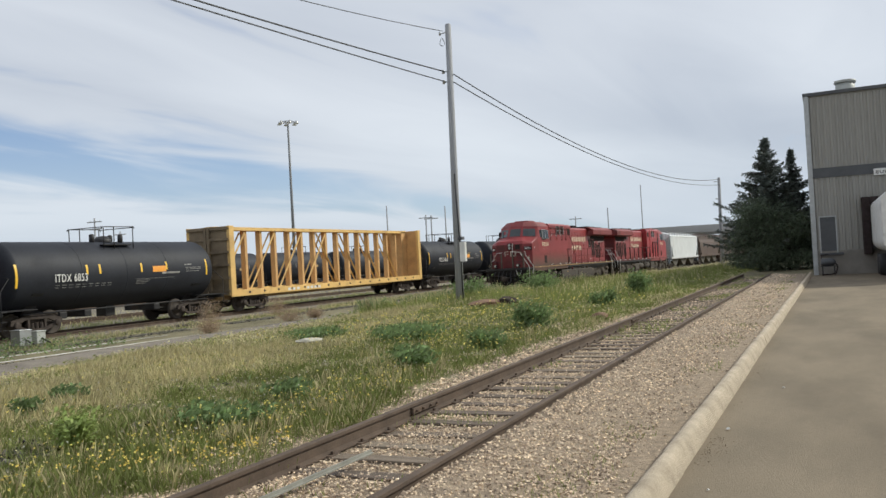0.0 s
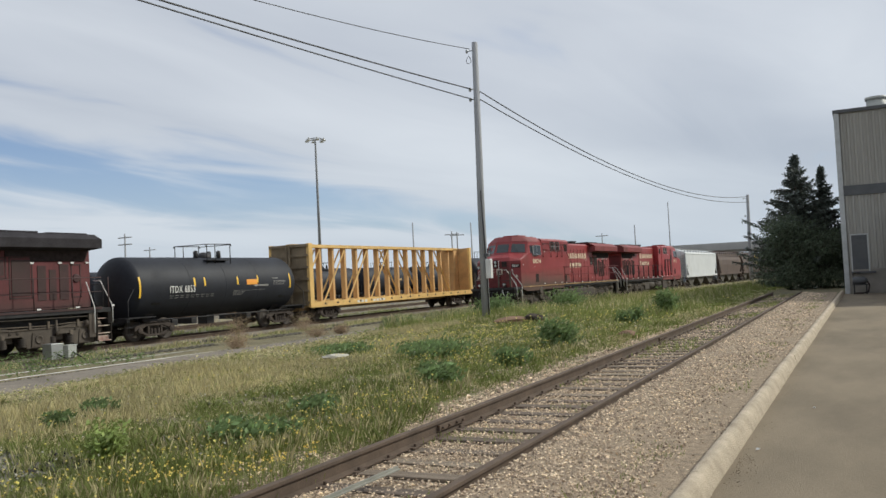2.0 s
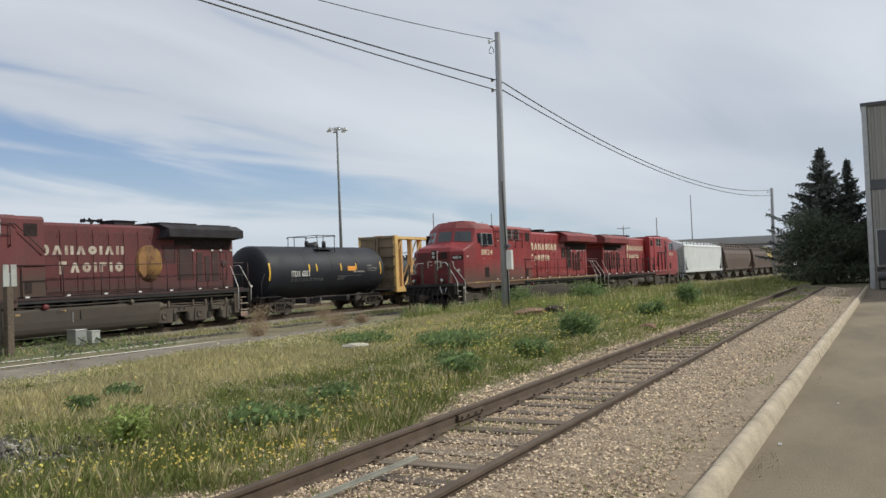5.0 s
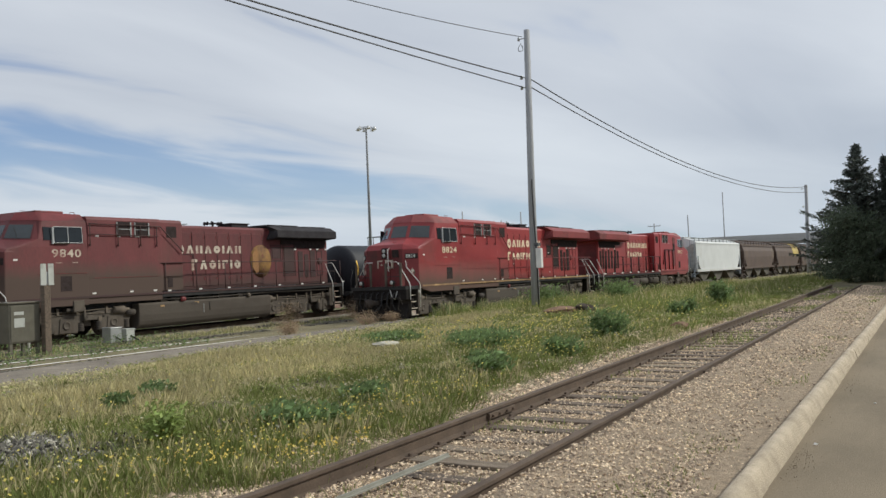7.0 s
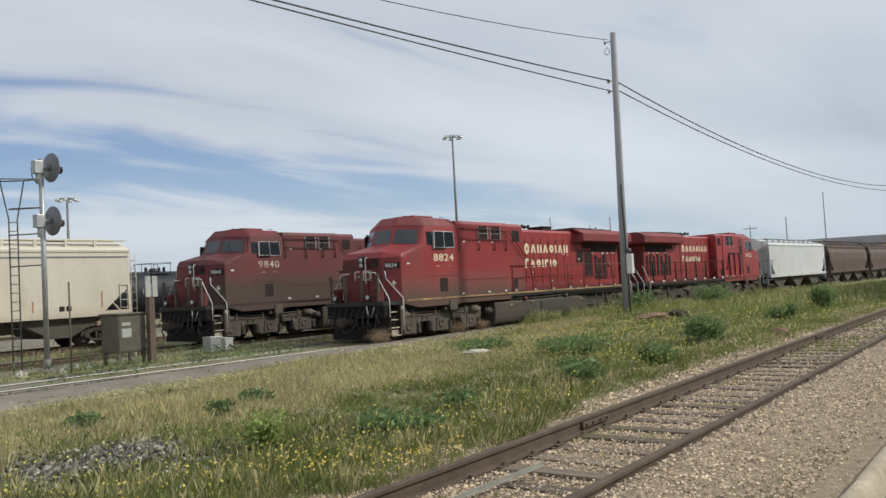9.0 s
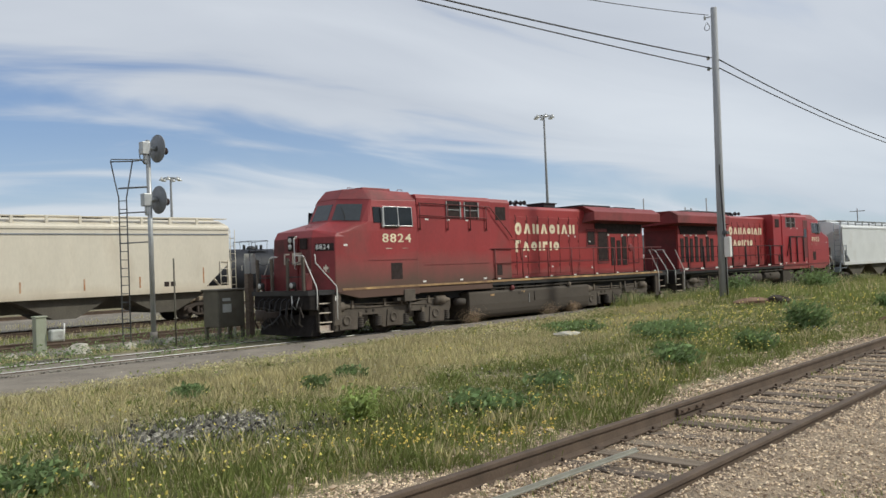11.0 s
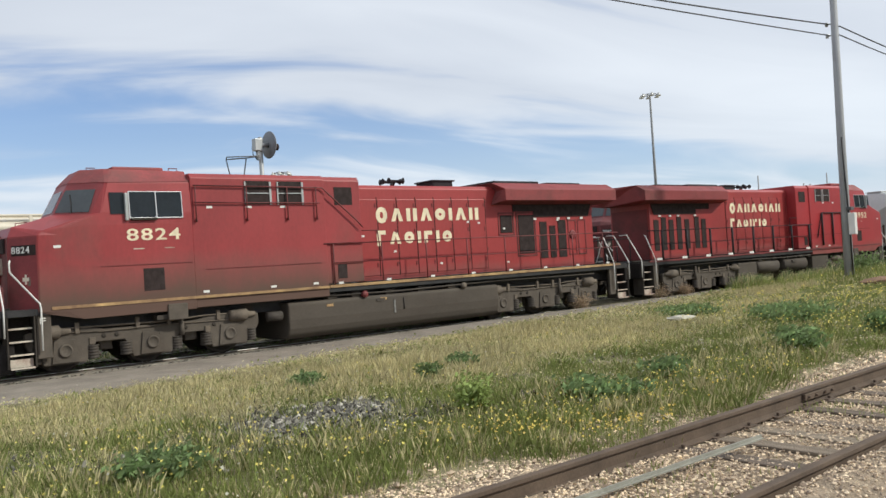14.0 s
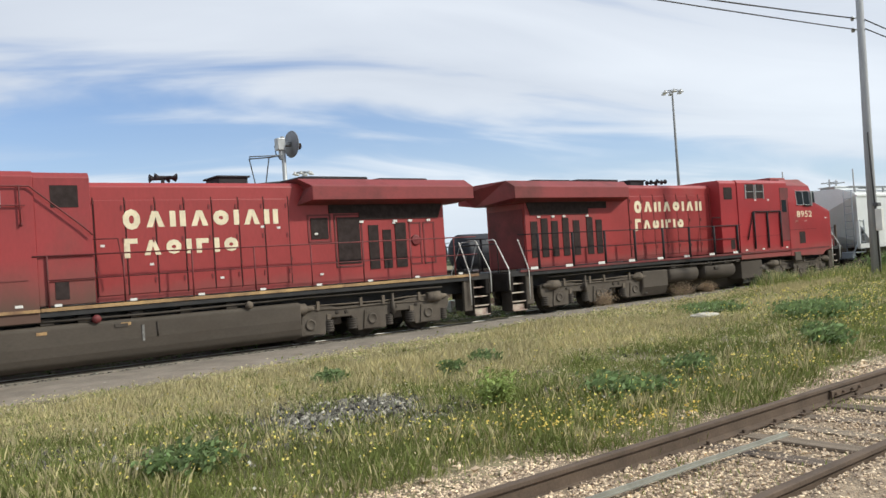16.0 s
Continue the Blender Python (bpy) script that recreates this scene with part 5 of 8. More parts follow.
    for v in bm.verts:
        if v.co.y < 17 and abs(v.co.x) > 1.3:
            v.co.y += 0.25
        if v.co.y > 20.9 and v.co.z < 3.9:
            v.co.y -= 0.35
    part("radiator_wing", bm, wing, lo, "broad overhanging radiator wing", 0.015)
    bm = bmesh.new()
    box(bm, -1.0, 1.0, 16.4, 18.6, 4.59, 4.69, 0.03)
    box(bm, -1.0, 1.0, 19.0, 20.8, 4.59, 4.66, 0.03)
    part("radiator_grille", bm, "soot", lo)
    bm = bmesh.new()
    ye = 14.5 if old else 14.2
    box(bm, -0.45, 0.45, ye, ye + (1.1 if old else 0.85), 4.42, 4.72, 0.03)
    box(bm, -0.5, 0.5, ye - 0.06, ye + (1.16 if old else 0.91), 4.70, 4.75, 0.015)
    part("exhaust", bm, "soot", lo, "sooty exhaust stack")
    bm = bmesh.new()
    yh = 13.75 if old else 12.85
    tube(bm, ((0, yh, 4.42), (0, yh, 4.68)), 0.05)
    for k, (dx, ln) in enumerate(((-0.25, 0.26), (0, 0.34), (0.25, 0.28))):
        for d in (-1, 1):
            lathe(bm, [(0, 0.03), (d * ln * 0.7, 0.035), (d * ln * 0.95, 0.085), (d * ln, 0.10), (d * ln * 0.98, 0.02)], "y", 12, (dx, yh, 4.72))
    part("horn", bm, "soot", lo, "roof air horn")
    bm = bmesh.new()
    box(bm, -0.55, 0.55, 3.9, 5.2, 4.80, 4.93, 0.04)
    part("roof_unit", bm, "red_dark" if old else "red_roof", lo)
    bm = bmesh.new()
    tube(bm, ((0.9, 5.2, 4.76), (0.9, 5.2, 4.86), (0.9, 5.42, 4.86), (0.9, 5.42, 4.74)), 0.014)
    tube(bm, ((0.3, 1.7, 3.47), (0.3, 1.7, 3.56), (0.3, 1.95, 3.58), (0.3, 1.95, 3.5)), 0.014)
    tube(bm, ((0.5, 3.3, 4.8), (0.5, 3.3, 4.88), (0.5, 3.5, 4.88), (0.5, 3.5, 4.8)), 0.014)
    part("roof_grab", bm, "red_dark", lo)
    # frame, tank and running gear
    bm = bmesh.new()
    box(bm, -1.5, 1.5, 9.4, 21.75 + ext, 1.38, 1.55)
    box(bm, -1.0, 1.0, 1.0, 21.75 + ext, 0.98, 1.48)
    box(bm, -1.5, 1.5, 0.78, 2.0, 1.40, 1.55)
    part("underframe", bm, "black", lo)
    bm = bmesh.new()
    prism(bm, [(-0.7, 0.45), (-0.6, 0.16), (1.12, 0.16), (1.28, 0.2), (1.39, 0.30), (1.44, 0.46), (1.46, 0.7), (1.45, 1.12), (1.40, 1.18), (-0.7, 1.18)], "y", 8.1, 15.9)
    part("fuel_tank", bm, "grimelt", lo, "long dusty fuel tank", 0.05)
    part("fuel_tank", made(prism, [(-1.45, 0.55), (-1.25, 0.2), (-0.7, 0.2), (-0.7, 1.16), (-1.45, 1.16)], "y", 14.4, 15.9), "grimelt", lo, "", 0.04)
    part("sight_glass", made(box, 1.455, 1.475, 11.62, 11.68, 0.62, 1.0, 0.004), "stencil", lo, "pale fuel gauge strip")
    for y, z in ((9.3, 0.98), (11.15, 1.03)):
        part("fuel_plate", made(box, 1.44, 1.465, y, y + 0.22, z, z + 0.07), "stripe", lo, "small yellow plate")
    part("filler_cap", made(lathe, [(1.40, 0.02), (1.40, 0.10), (1.50, 0.10), (1.52, 0.02)], "x", 14, (0, 10.6, 1.24)), "red_dark", lo, "round filler cap")
    part("filler_cap", made(lathe, [(1.40, 0.02), (1.40, 0.10), (1.50, 0.10), (1.52, 0.02)], "x", 14, (0, 14.4, 1.24)), "grime", lo, "round filler cap")
    part("battery_box", made(box, -1.42, -0.7, 7.75, 9.35, 0.45, 1.2, 0.03), "grimelt", lo)
    for u, v in ((9.7, 11.92), (12.27, 14.23)):
        part("air_reservoir", made(lathe, [(u, 0.03), (u + 0.03, 0.26), (u + 0.12, 0.33), (v - 0.12, 0.33), (v - 0.03, 0.26), (v, 0.03)], "y", 20, (-1.1, 0, 0.92)), "grimelt", lo, "round air reservoir")
    # pipes take the dark steel, which paints in shade below the sill
    bm = bmesh.new()
    for s in (-1, 1):
        box(bm, *sorted((s * 1.38, s * 1.47)), 11.0, 11.3, 1.0, 1.08)
        tube(bm, ((s * 1.47, 12.0, 1.05), (s * 1.47, 12.0, 0.7)), 0.02)
        box(bm, *sorted((s * 1.2, s * 1.46)), 4.5, 5.1, 1.05, 1.16)
        for y in (9.4, 10.2, 11.4, 12.6, 13.8):
            box(bm, *sorted((s * 1.1, s * 1.4)), y, y + 0.3, 1.18, 1.34, 0.02)
        tube(bm, ((s * 1.40, 8.4, 1.28), (s * 1.42, 12.0, 1.25), (s * 1.40, 16.0, 1.3), (s * 1.38, 20.8, 1.26)), 0.03)
        lathe(bm, [(7.5, 0.02), (7.52, 0.13), (7.95, 0.13), (7.97, 0.02)], "y", 12, (s * 1.3, 0, 0.85))
    part("piping", bm, "wheel", lo)
    loco_truck(lo, 4.42)
    loco_truck(lo, 18.25)
    bm = bmesh.new()
    prism(bm, [(0.56, 0.14), (0.60, 0.30), (0.68, 0.55), (0.78, 0.80), (0.95, 0.80), (0.95, 0.14)], "x", -1.36, 1.36)
    for v in bm.verts:
        v.co.y += 0.16 * abs(v.co.x) / 1.36
    part("plow", bm, "pilot", lo, "black snow plow", 0.03)
    part("pilot", made(box, -1.48, 1.48, 0.62, 0.95, 0.95, 1.45, 0.04), "pilot", lo)
    part("pilot", made(box, -1.48, 1.48, 21.6 + ext, 21.85 + ext, 0.9, 1.5, 0.03), "pilot", lo)
    for x in (-0.85, 0.85):
        part("ditch_light", made(lathe, [(0.42, 0.02), (0.43, 0.11), (0.55, 0.11), (0.6, 0.04)], "y", 14, (x, 0, 1.72)), "black", lo, "round black ditch light")
        part("lens", made(lathe, [(0.405, 0.01), (0.41, 0.075), (0.425, 0.085)], "y", 14, (x, 0, 1.72)), "lamp", lo, "clear ditch light lens")
    bm = bmesh.new()
    for x in (-0.85, 0.85):
        tube(bm, ((x, 0.6, 1.55), (x, 0.55, 1.70)), 0.04)
    part("light_bracket", bm, "black", lo)["kind"] = "stuff"
    for x in (-1.22, -0.42, 0.42, 1.22):
        part("platform_post", made(box, x - 0.05, x + 0.05, 0.58, 0.66, 1.45, 2.58, 0.012), "truck", lo, "dusty square platform post")
    for u, v in ((-1.22, -0.42), (0.42, 1.22)):
        part("chain", made(tube, [(u + (v - u) * k / 6, 0.62, 2.5 - 0.5 * k / 6 * (1 - k / 6)) for k in range(7)], 0.012, 5), "black", lo)
        part("platform_rail", made(tube, ((u, 0.62, 1.98), (v, 0.62, 1.98)), 0.016, 5), "black", lo)
    for s in (-1, 1):
        part("receptacle_box", made(box, *sorted((s * 0.92, s * 1.2)), 0.72, 0.98, 1.55, 2.08, 0.03), "red_dark", lo, "red receptacle box on the front platform")
        part("cut_lever", made(tube, ((s * 0.15, 0.48, 0.95), (s * 0.7, 0.44, 1.02), (s * 1.25, 0.44, 1.05), (s * 1.4, 0.44, 0.75)), 0.016, 5), "wheel", lo)
    for s in (1,):
        part("hanging_hose", made(tube, ((s * 0.62, 0.6, 1.48), (s * 0.78, 0.5, 1.1), (s * 0.95, 0.5, 0.98), (s * 1.05, 0.56, 1.35)), 0.02, 6), "white", lo, "pale looped hose")
    part("platform_rail", made(tube, ((-1.0, 21.8 + ext, 1.5), (-1.0, 21.8 + ext, 2.46), (-0.95, 21.8 + ext, 2.5), (0.95, 21.8 + ext, 2.5), (1.0, 21.8 + ext, 2.46), (1.0, 21.8 + ext, 1.5)), 0.02), "black", lo)
    bm = bmesh.new()
    box(bm, -0.9, 0.9, *((20.82, 20.88) if old else (21.32, 21.38)), 1.62, 3.65)
    part("rear_door", bm, "red_dark", lo)
    for k in range(7):
        x = -0.9 + 0.3 * k
        part("hose", made(tube, ((x, 0.62, 1.3), (x, 0.45, 1.22), (x, 0.36, 0.8), (x + 0.1, 0.45, 0.5)), 0.026), "black", lo)
    for k, x in enumerate((-1.2, -0.75, -0.5, 0.5, 0.72, 1.15)):
        part("brake_hose", made(tube, ((x, 0.62, 1.05 + 0.03 * k), (x + 0.03, 0.50, 0.92), (x - 0.02, 0.47, 0.55), (x + 0.08, 0.52, 0.36 + 0.02 * k)), 0.03, 6), "pitch", lo)
    # the platform and its fittings stand a little behind the coupler
    front = ("platform_post", "chain", "platform_rail", "receptacle_box", "cut_lever", "hanging_hose", "ditch_light", "lens", "light_bracket", "plow", "pilot", "hose", "brake_hose")
    for ob in lo.children:
        if ob.name.split(".")[0] in front and ob.data.vertices[0].co.y < 5:
            ob.data.transform(Matrix.Translation((0, 0.22, 0)))
    coupler(lo, 0.0, -1)
    coupler(lo, 22.2 + ext, 1)
    if emblem:
        for s in (1, -1):
            bm = bmesh.new()
            lathe(bm, [(s * 1.024, 0.02), (s * 1.026, 0.72), (s * 1.034, 0.72), (s * 1.036, 0.02)], "x", 28, (0, 15.75, 2.8))
            for v in bm.verts:
                v.co.z = 2.8 + (v.co.z - 2.8) * 1.1
            part("emblem", bm, "emblem", lo, "worn gold oval emblem")
            bm = bmesh.new()
            prism(bm, [(15.2, 2.5), (15.45, 2.2), (15.6, 2.3), (15.6, 3.3), (15.4, 3.4), (15.2, 3.1)], "x", *sorted((s * 1.036, s * 1.042)))
            part("emblem_shield", bm, "emblem_dull", lo, "faded shield on the emblem")
    if old:
        shorten_front(lo)
    return lo


def freight_truck(parent, y0):
    bm = bmesh.new()
    for s in (-1, 1):
        xs = sorted((s * 0.98, s * 1.12))
        prism(bm, [(-1.15, 0.46), (-1.1, 0.64), (-0.5, 0.80), (0.5, 0.80), (1.1, 0.64), (1.15, 0.46), (0.95, 0.44), (0.48, 0.64), (-0.48, 0.64), (-0.95, 0.44)], "x", *xs)
        prism(bm, [(-1.0, 0.45), (-0.44, 0.20), (0.44, 0.20), (1.0, 0.45), (0.80, 0.46), (0.40, 0.30), (-0.40, 0.30), (-0.80, 0.46)], "x", *xs)
        for e in (-0.36, 0.36):
            box(bm, *xs, e - 0.05, e + 0.05, 0.26, 0.68)
        for e in (-0.88, 0.88):
            lathe(bm, [(s * 1.1, 0.13), (s * 1.2, 0.13), (s * 1.22, 0.03)], "x", 12, (0, e, 0.46))
    box(bm, -1.0, 1.0, -0.2, 0.2, 0.55, 0.85)
    tr = part("truck", bm, "freight", parent, "", 0.015)
    tr.matrix_basis = pose(0, y0, 0)
    bits("spring", mesh_of(made(coil, 0.30, 0.54, 0.09, 4), "spring", "freight"), tr, [pose(s * 1.05, e, 0) for s in (-1, 1) for e in (-0.2, 0, 0.2)])
    for e in (-0.88, 0.88):
        wheelset(tr, e, 0.46)
    return tr


def build_tank(label, length=12.6, marks="", r=1.38, cz=2.25, plain=False):
    tk = thing("tank_wagon", label, "tank wagon")
    a = 0.75
    prof = [(a, 0.02)] + [(a + 0.55 * (1 - math.cos(t)), r * math.sin(t)) for t in (0.3, 0.6, 0.9, 1.2, 1.45, 1.57)]
    prof += [(length * 0.25, r), (length * 0.5, r), (length * 0.75, r)] + [(length - p, q) for p, q in reversed(prof)]
    part("shell", made(lathe, prof, "y", 48, (0, 0, cz)), "tank", tk, "rounded black tank shell")
    for y in (length * 0.32, length * 0.5, length * 0.68):
        bm = bmesh.new()
        lathe(bm, [(y - 0.012, r + 0.001), (y - 0.012, r + 0.006), (y + 0.012, r + 0.006), (y + 0.012, r + 0.001)], "y", 48, (0, 0, cz))
        part("weld_seam", bm, "tank", tk)
    mid = length / 2
    for s in (-0.75, 0.75):
        part("walkway", made(box, s - 0.2, s + 0.2, mid - 0.8, mid + 0.7, cz + r * 0.86, cz + r * 0.86 + 0.04), "black", tk)
    t = cz + r
    for s in (-1.0, 1.0):
        bm = bmesh.new()
        for y in (mid - 0.85, mid - 0.3, mid + 0.75):
            tube(bm, ((s, y, t - 0.35), (s, y, t + 0.58)), 0.022)
        tube(bm, ((s, mid - 0.95, t + 0.5), (s, mid - 0.9, t + 0.57), (s, mid + 0.8, t + 0.6), (s, mid + 0.85, t + 0.5)), 0.022)
        part("top_rail", bm, "black", tk, "platform handrail on the dome")
    for y in (mid - 0.9, mid + 0.8):
        part("end_rail", made(tube, ((-1, y, t + 0.57), (1, y, t + 0.57)), 0.02), "black", tk)
    bm = bmesh.new()
    lathe(bm, [(t - 0.15, 0.36), (t + 0.10, 0.36), (t + 0.12, 0.32), (t + 0.22, 0.24), (t + 0.25, 0.05)], "z", 20, (0, mid, 0))
    for dx, dy in ((0.3, 0.7), (-0.3, 0.7), (0.2, -0.75)):
        lathe(bm, [(t - 0.1, 0.11), (t + 0.28, 0.11), (t + 0.32, 0.04)], "z", 10, (dx, mid + dy, 0))
    part("manway", bm, "black", tk)
    bm = bmesh.new()
    for e in (0, 1):
        y0, y1 = (0.45, 3.1) if not e else (length - 3.1, length - 0.45)
        box(bm, -0.35, 0.35, y0, y1, 0.72, 1.0)
        box(bm, -1.35, 1.35, *((0.45, 0.6) if not e else (length - 0.6, length - 0.45)), 0.85, 1.0)
        yb = 2.2 if not e else length - 2.2
        prism(bm, [(-1.25, 1.6), (1.25, 1.6), (0.5, 0.8), (-0.5, 0.8)], "y", yb - 0.25, yb + 0.25)
        ys = 0.55 if not e else length - 0.55
        for s in (-1, 1):
            box(bm, *sorted((s * 0.6, s * 1.35)), *sorted((ys, ys + (1.5 if not e else -1.5))), 1.0, 1.04)
    tube(bm, ((1.2, 1.5, 0.85), (1.2, length - 1.5, 0.85)), 0.03)
    tube(bm, ((-1.2, 1.5, 0.85), (-1.2, length - 1.5, 0.85)), 0.03)
    box(bm, -0.3, 0.3, mid - 0.25, mid + 0.25, 0.45, cz - r + 0.1, 0.03)
    for y in (3.4, 4.6, length - 4.6):
        box(bm, -0.9, 0.9, y, y + 0.35, 0.55, 0.82, 0.03)
    part("stub_sill", bm, "black", tk)
    for s in (-1, 1):
        for y, d in ((0.5, 1), (length - 0.5, -1)):
            bm = bmesh.new()
            tube(bm, ((s * 1.4, y, 0.35), (s * 1.4, y, 1.75), (s * 1.2, y + d * 0.5, 2.2), (s * 1.0, y + d * 0.45, 2.3)), 0.018)
            for z in (0.35, 0.65, 1.0):
                tube(bm, ((s * 1.4, y - 0.2, z), (s * 1.4, y + 0.2, z)), 0.018)
            part("ladder", bm, "black", tk, "black end ladder and steps")
    # curved marks on the shell
    def skin(bm, y0, y1, a0, a1, s, lift=0.004):
        k = 6
        rows = [[bm.verts.new((s * (r + lift) * math.cos(t), y, cz + (r + lift) * math.sin(t))) for y in (y0, y1)] for t in (a0 + (a1 - a0) * i / k for i in range(k + 1))]
        for u, v in zip(rows, rows[1:]):
            bm.faces.new((u[0], u[1], v[1], v[0]))
    for s in () if plain else (1, -1):
        flip = (lambda y: y) if s > 0 else (lambda y: length - y)
        for y, a0, a1 in ((1.15, -0.3, 0.35), (4.35, 0.0, 0.28), (5.0, 0.0, 0.28), (7.25, 0.0, 0.28), (8.75, 0.05, 0.3), (11.35, -0.2, 0.35)):
            part("conspicuity_mark", made(skin, *sorted((flip(y), flip(y + 0.1))), a0, a1, s), "decal", tk, "yellow reflective strip")
        part("placard", made(skin, *sorted((flip(7.95), flip(8.75))), -0.02, 0.17, s), "placard", tk, "orange placard panel")
        for y0, y1, a0, a1 in ((8.5, 9.6, -0.09, -0.03), (9.95, 10.4, 0.17, 0.2), (10.0, 11.0, 0.07, 0.09), (10.0, 11.0, 0.02, 0.035), (10.0, 10.9, -0.05, -0.035)):
            part("stencil_bar", made(skin, *sorted((flip(y0), flip(y1))), a0, a1, s), "stencil", tk)
        bm = bmesh.new()
        bm_rows = 9
        for k in range(bm_rows):
            skin(bm, *sorted((flip(2.9 + k * 0.32), flip(3.1 + k * 0.32))), -0.29, -0.273, s)
            skin(bm, *sorted((flip(2.9 + k * 0.32), flip(3.08 + k * 0.32))), -0.36, -0.345, s)
            skin(bm, *sorted((flip(7.0 + k * 0.26), flip(7.2 + k * 0.26))), -0.22, -0.207, s)
        for k in range(3):
            skin(bm, *sorted((flip(7.0), flip(7.8 - k * 0.1))), -0.27 - k * 0.05, -0.258 - k * 0.05, s)
        part("stencilling", bm, "stencil", tk, "small pale stencilled data")["kind"] = "stuff"
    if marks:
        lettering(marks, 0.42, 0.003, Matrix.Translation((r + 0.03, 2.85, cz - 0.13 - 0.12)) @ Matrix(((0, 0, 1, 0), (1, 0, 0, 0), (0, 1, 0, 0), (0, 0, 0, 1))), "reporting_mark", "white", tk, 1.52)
    freight_truck(tk, 2.2)
    freight_truck(tk, length - 2.2)
    coupler(tk, 0.0, -1)
    coupler(tk, length, 1)
    return tk


def build_centerbeam(length=21.6):
    """A lumber flat with a trussed centre beam and bulkheads at its ends."""
    cb = thing("centerbeam_flat_wagon", "empty yellow centre-beam lumber wagon with trussed beam", "freight wagon")
    top, deck = 4.34, 0.92
    bm = bmesh.new()
    box(bm, -1.33, 1.33, 0.2, length - 0.2, deck - 0.06, deck, 0.01)
    box(bm, -0.4, 0.4, 0.4, length - 0.4, 0.62, deck - 0.06)
    part("deck", bm, "ochre", cb, "weathered yellow deck")
    for s in (-1, 1):
        part("side_sill", made(box, *sorted((s * 1.27, s * 1.36)), 0.2, length - 0.2, 0.80, 1.12, 0.01), "yellow", cb, "yellow side sill")
        dia = mesh_of(made(prism, [(-0.11, 0.98), (0, 0.91), (0.11, 0.98), (0, 1.05)], "x", *sorted((s * 1.355, s * 1.367))), "tie_down_mark", "black")
        for k in range(16):
            q = new("tie_down_mark", dia)
            q.parent = cb
            q.matrix_basis = pose(0, 1.6 + k * (length - 3.2) / 15, 0)
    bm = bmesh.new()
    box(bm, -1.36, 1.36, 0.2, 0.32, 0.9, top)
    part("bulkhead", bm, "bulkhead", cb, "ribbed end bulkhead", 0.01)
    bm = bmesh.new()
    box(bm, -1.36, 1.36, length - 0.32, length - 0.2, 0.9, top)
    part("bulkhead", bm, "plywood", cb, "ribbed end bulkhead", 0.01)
    for ye, f in ((0.2, -1), (length - 0.2, 1)):
        bm = bmesh.new()
        for z in (1.1, 1.75, 2.4, 3.05, 3.7, 4.24):
            box(bm, -1.3, 1.3, *sorted((ye, ye + f * 0.1)), z - 0.06, z + 0.06)
        for x in (-0.1, 0.1):
            box(bm, x - 0.07, x + 0.07, *sorted((ye, ye + f * 0.14)), 1.0, top)
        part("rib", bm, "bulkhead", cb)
        for s in (-1, 1):
            part("corner_post", made(box, *sorted((s * 1.2, s * 1.375)), *sorted((ye - f * 0.35, ye + f * 0.02)), 0.85, top + 0.02, 0.015), "yellow", cb, "bright yellow corner post")
        # solid end panel of the beam
        part("end_panel", made(box, -0.3, 0.3, *sorted((ye - f * 0.13, ye - f * 0.9)), deck, top - 0.05, 0.01), "plywood", cb)
    for s in (-1, 1):
        part("top_chord", made(box, *sorted((s * 0.14, s * 0.3)), 0.34, length - 0.34, top - 0.14, top, 0.01), "yellow", cb, "yellow top chord")
    # the far bulkhead is boarded on its broad side
    bm = bmesh.new()
    box(bm, -0.3, 0.3, 0.36, length - 0.36, top + 0.003, top + 0.04)
    part("top_plate", bm, "yellow", cb)
    n = 14
    bay = (length - 3.4) / n
    post = mesh_of(made(lambda b: box(b, -0.15, 0.15, -0.10, 0.10, deck, top - 0.1, 0.008)), "post", "plywood")
    for k in range(n + 1):
        o = new("post", post)
        o.parent = cb
        o.matrix_basis = pose(0, 1.7 + k * bay, 0)
    # braces over two bays each, leaning to the middle from both ends and crossing there
    for k, lean in ((-1, 1), (1, 1), (3, 1), (5, 1), (6, -1), (8, -1), (10, -1), (12, -1)):
        y = 1.7 + k * bay
        for s in (-1, 1):
            p, q = Vector((s * 0.19, y + 0.14, deck + 0.12)), Vector((s * 0.19, y + 2 * bay - 0.1, top - 0.22))
            if lean < 0:
                p.z, q.z = q.z, p.z
            part("brace", made(tube, (p, q), 0.06, 4), "yellow", cb, "diagonal yellow brace")
    bits("reporting_mark", mesh_of(made(box, 1.361, 1.366, 0, 0.25, 0.88, 1.02), "reporting_mark", "white"), cb, [pose(0, 4.9 + k * 0.42, 0) for k in range(3)] + [pose(0, 6.7 + k * 0.38, 0) for k in range(4)], "worn white mark")
    freight_truck(cb, 2.3)
    freight_truck(cb, length - 2.3)
    coupler(cb, 0.0, -1)
    coupler(cb, length, 1)
    return cb


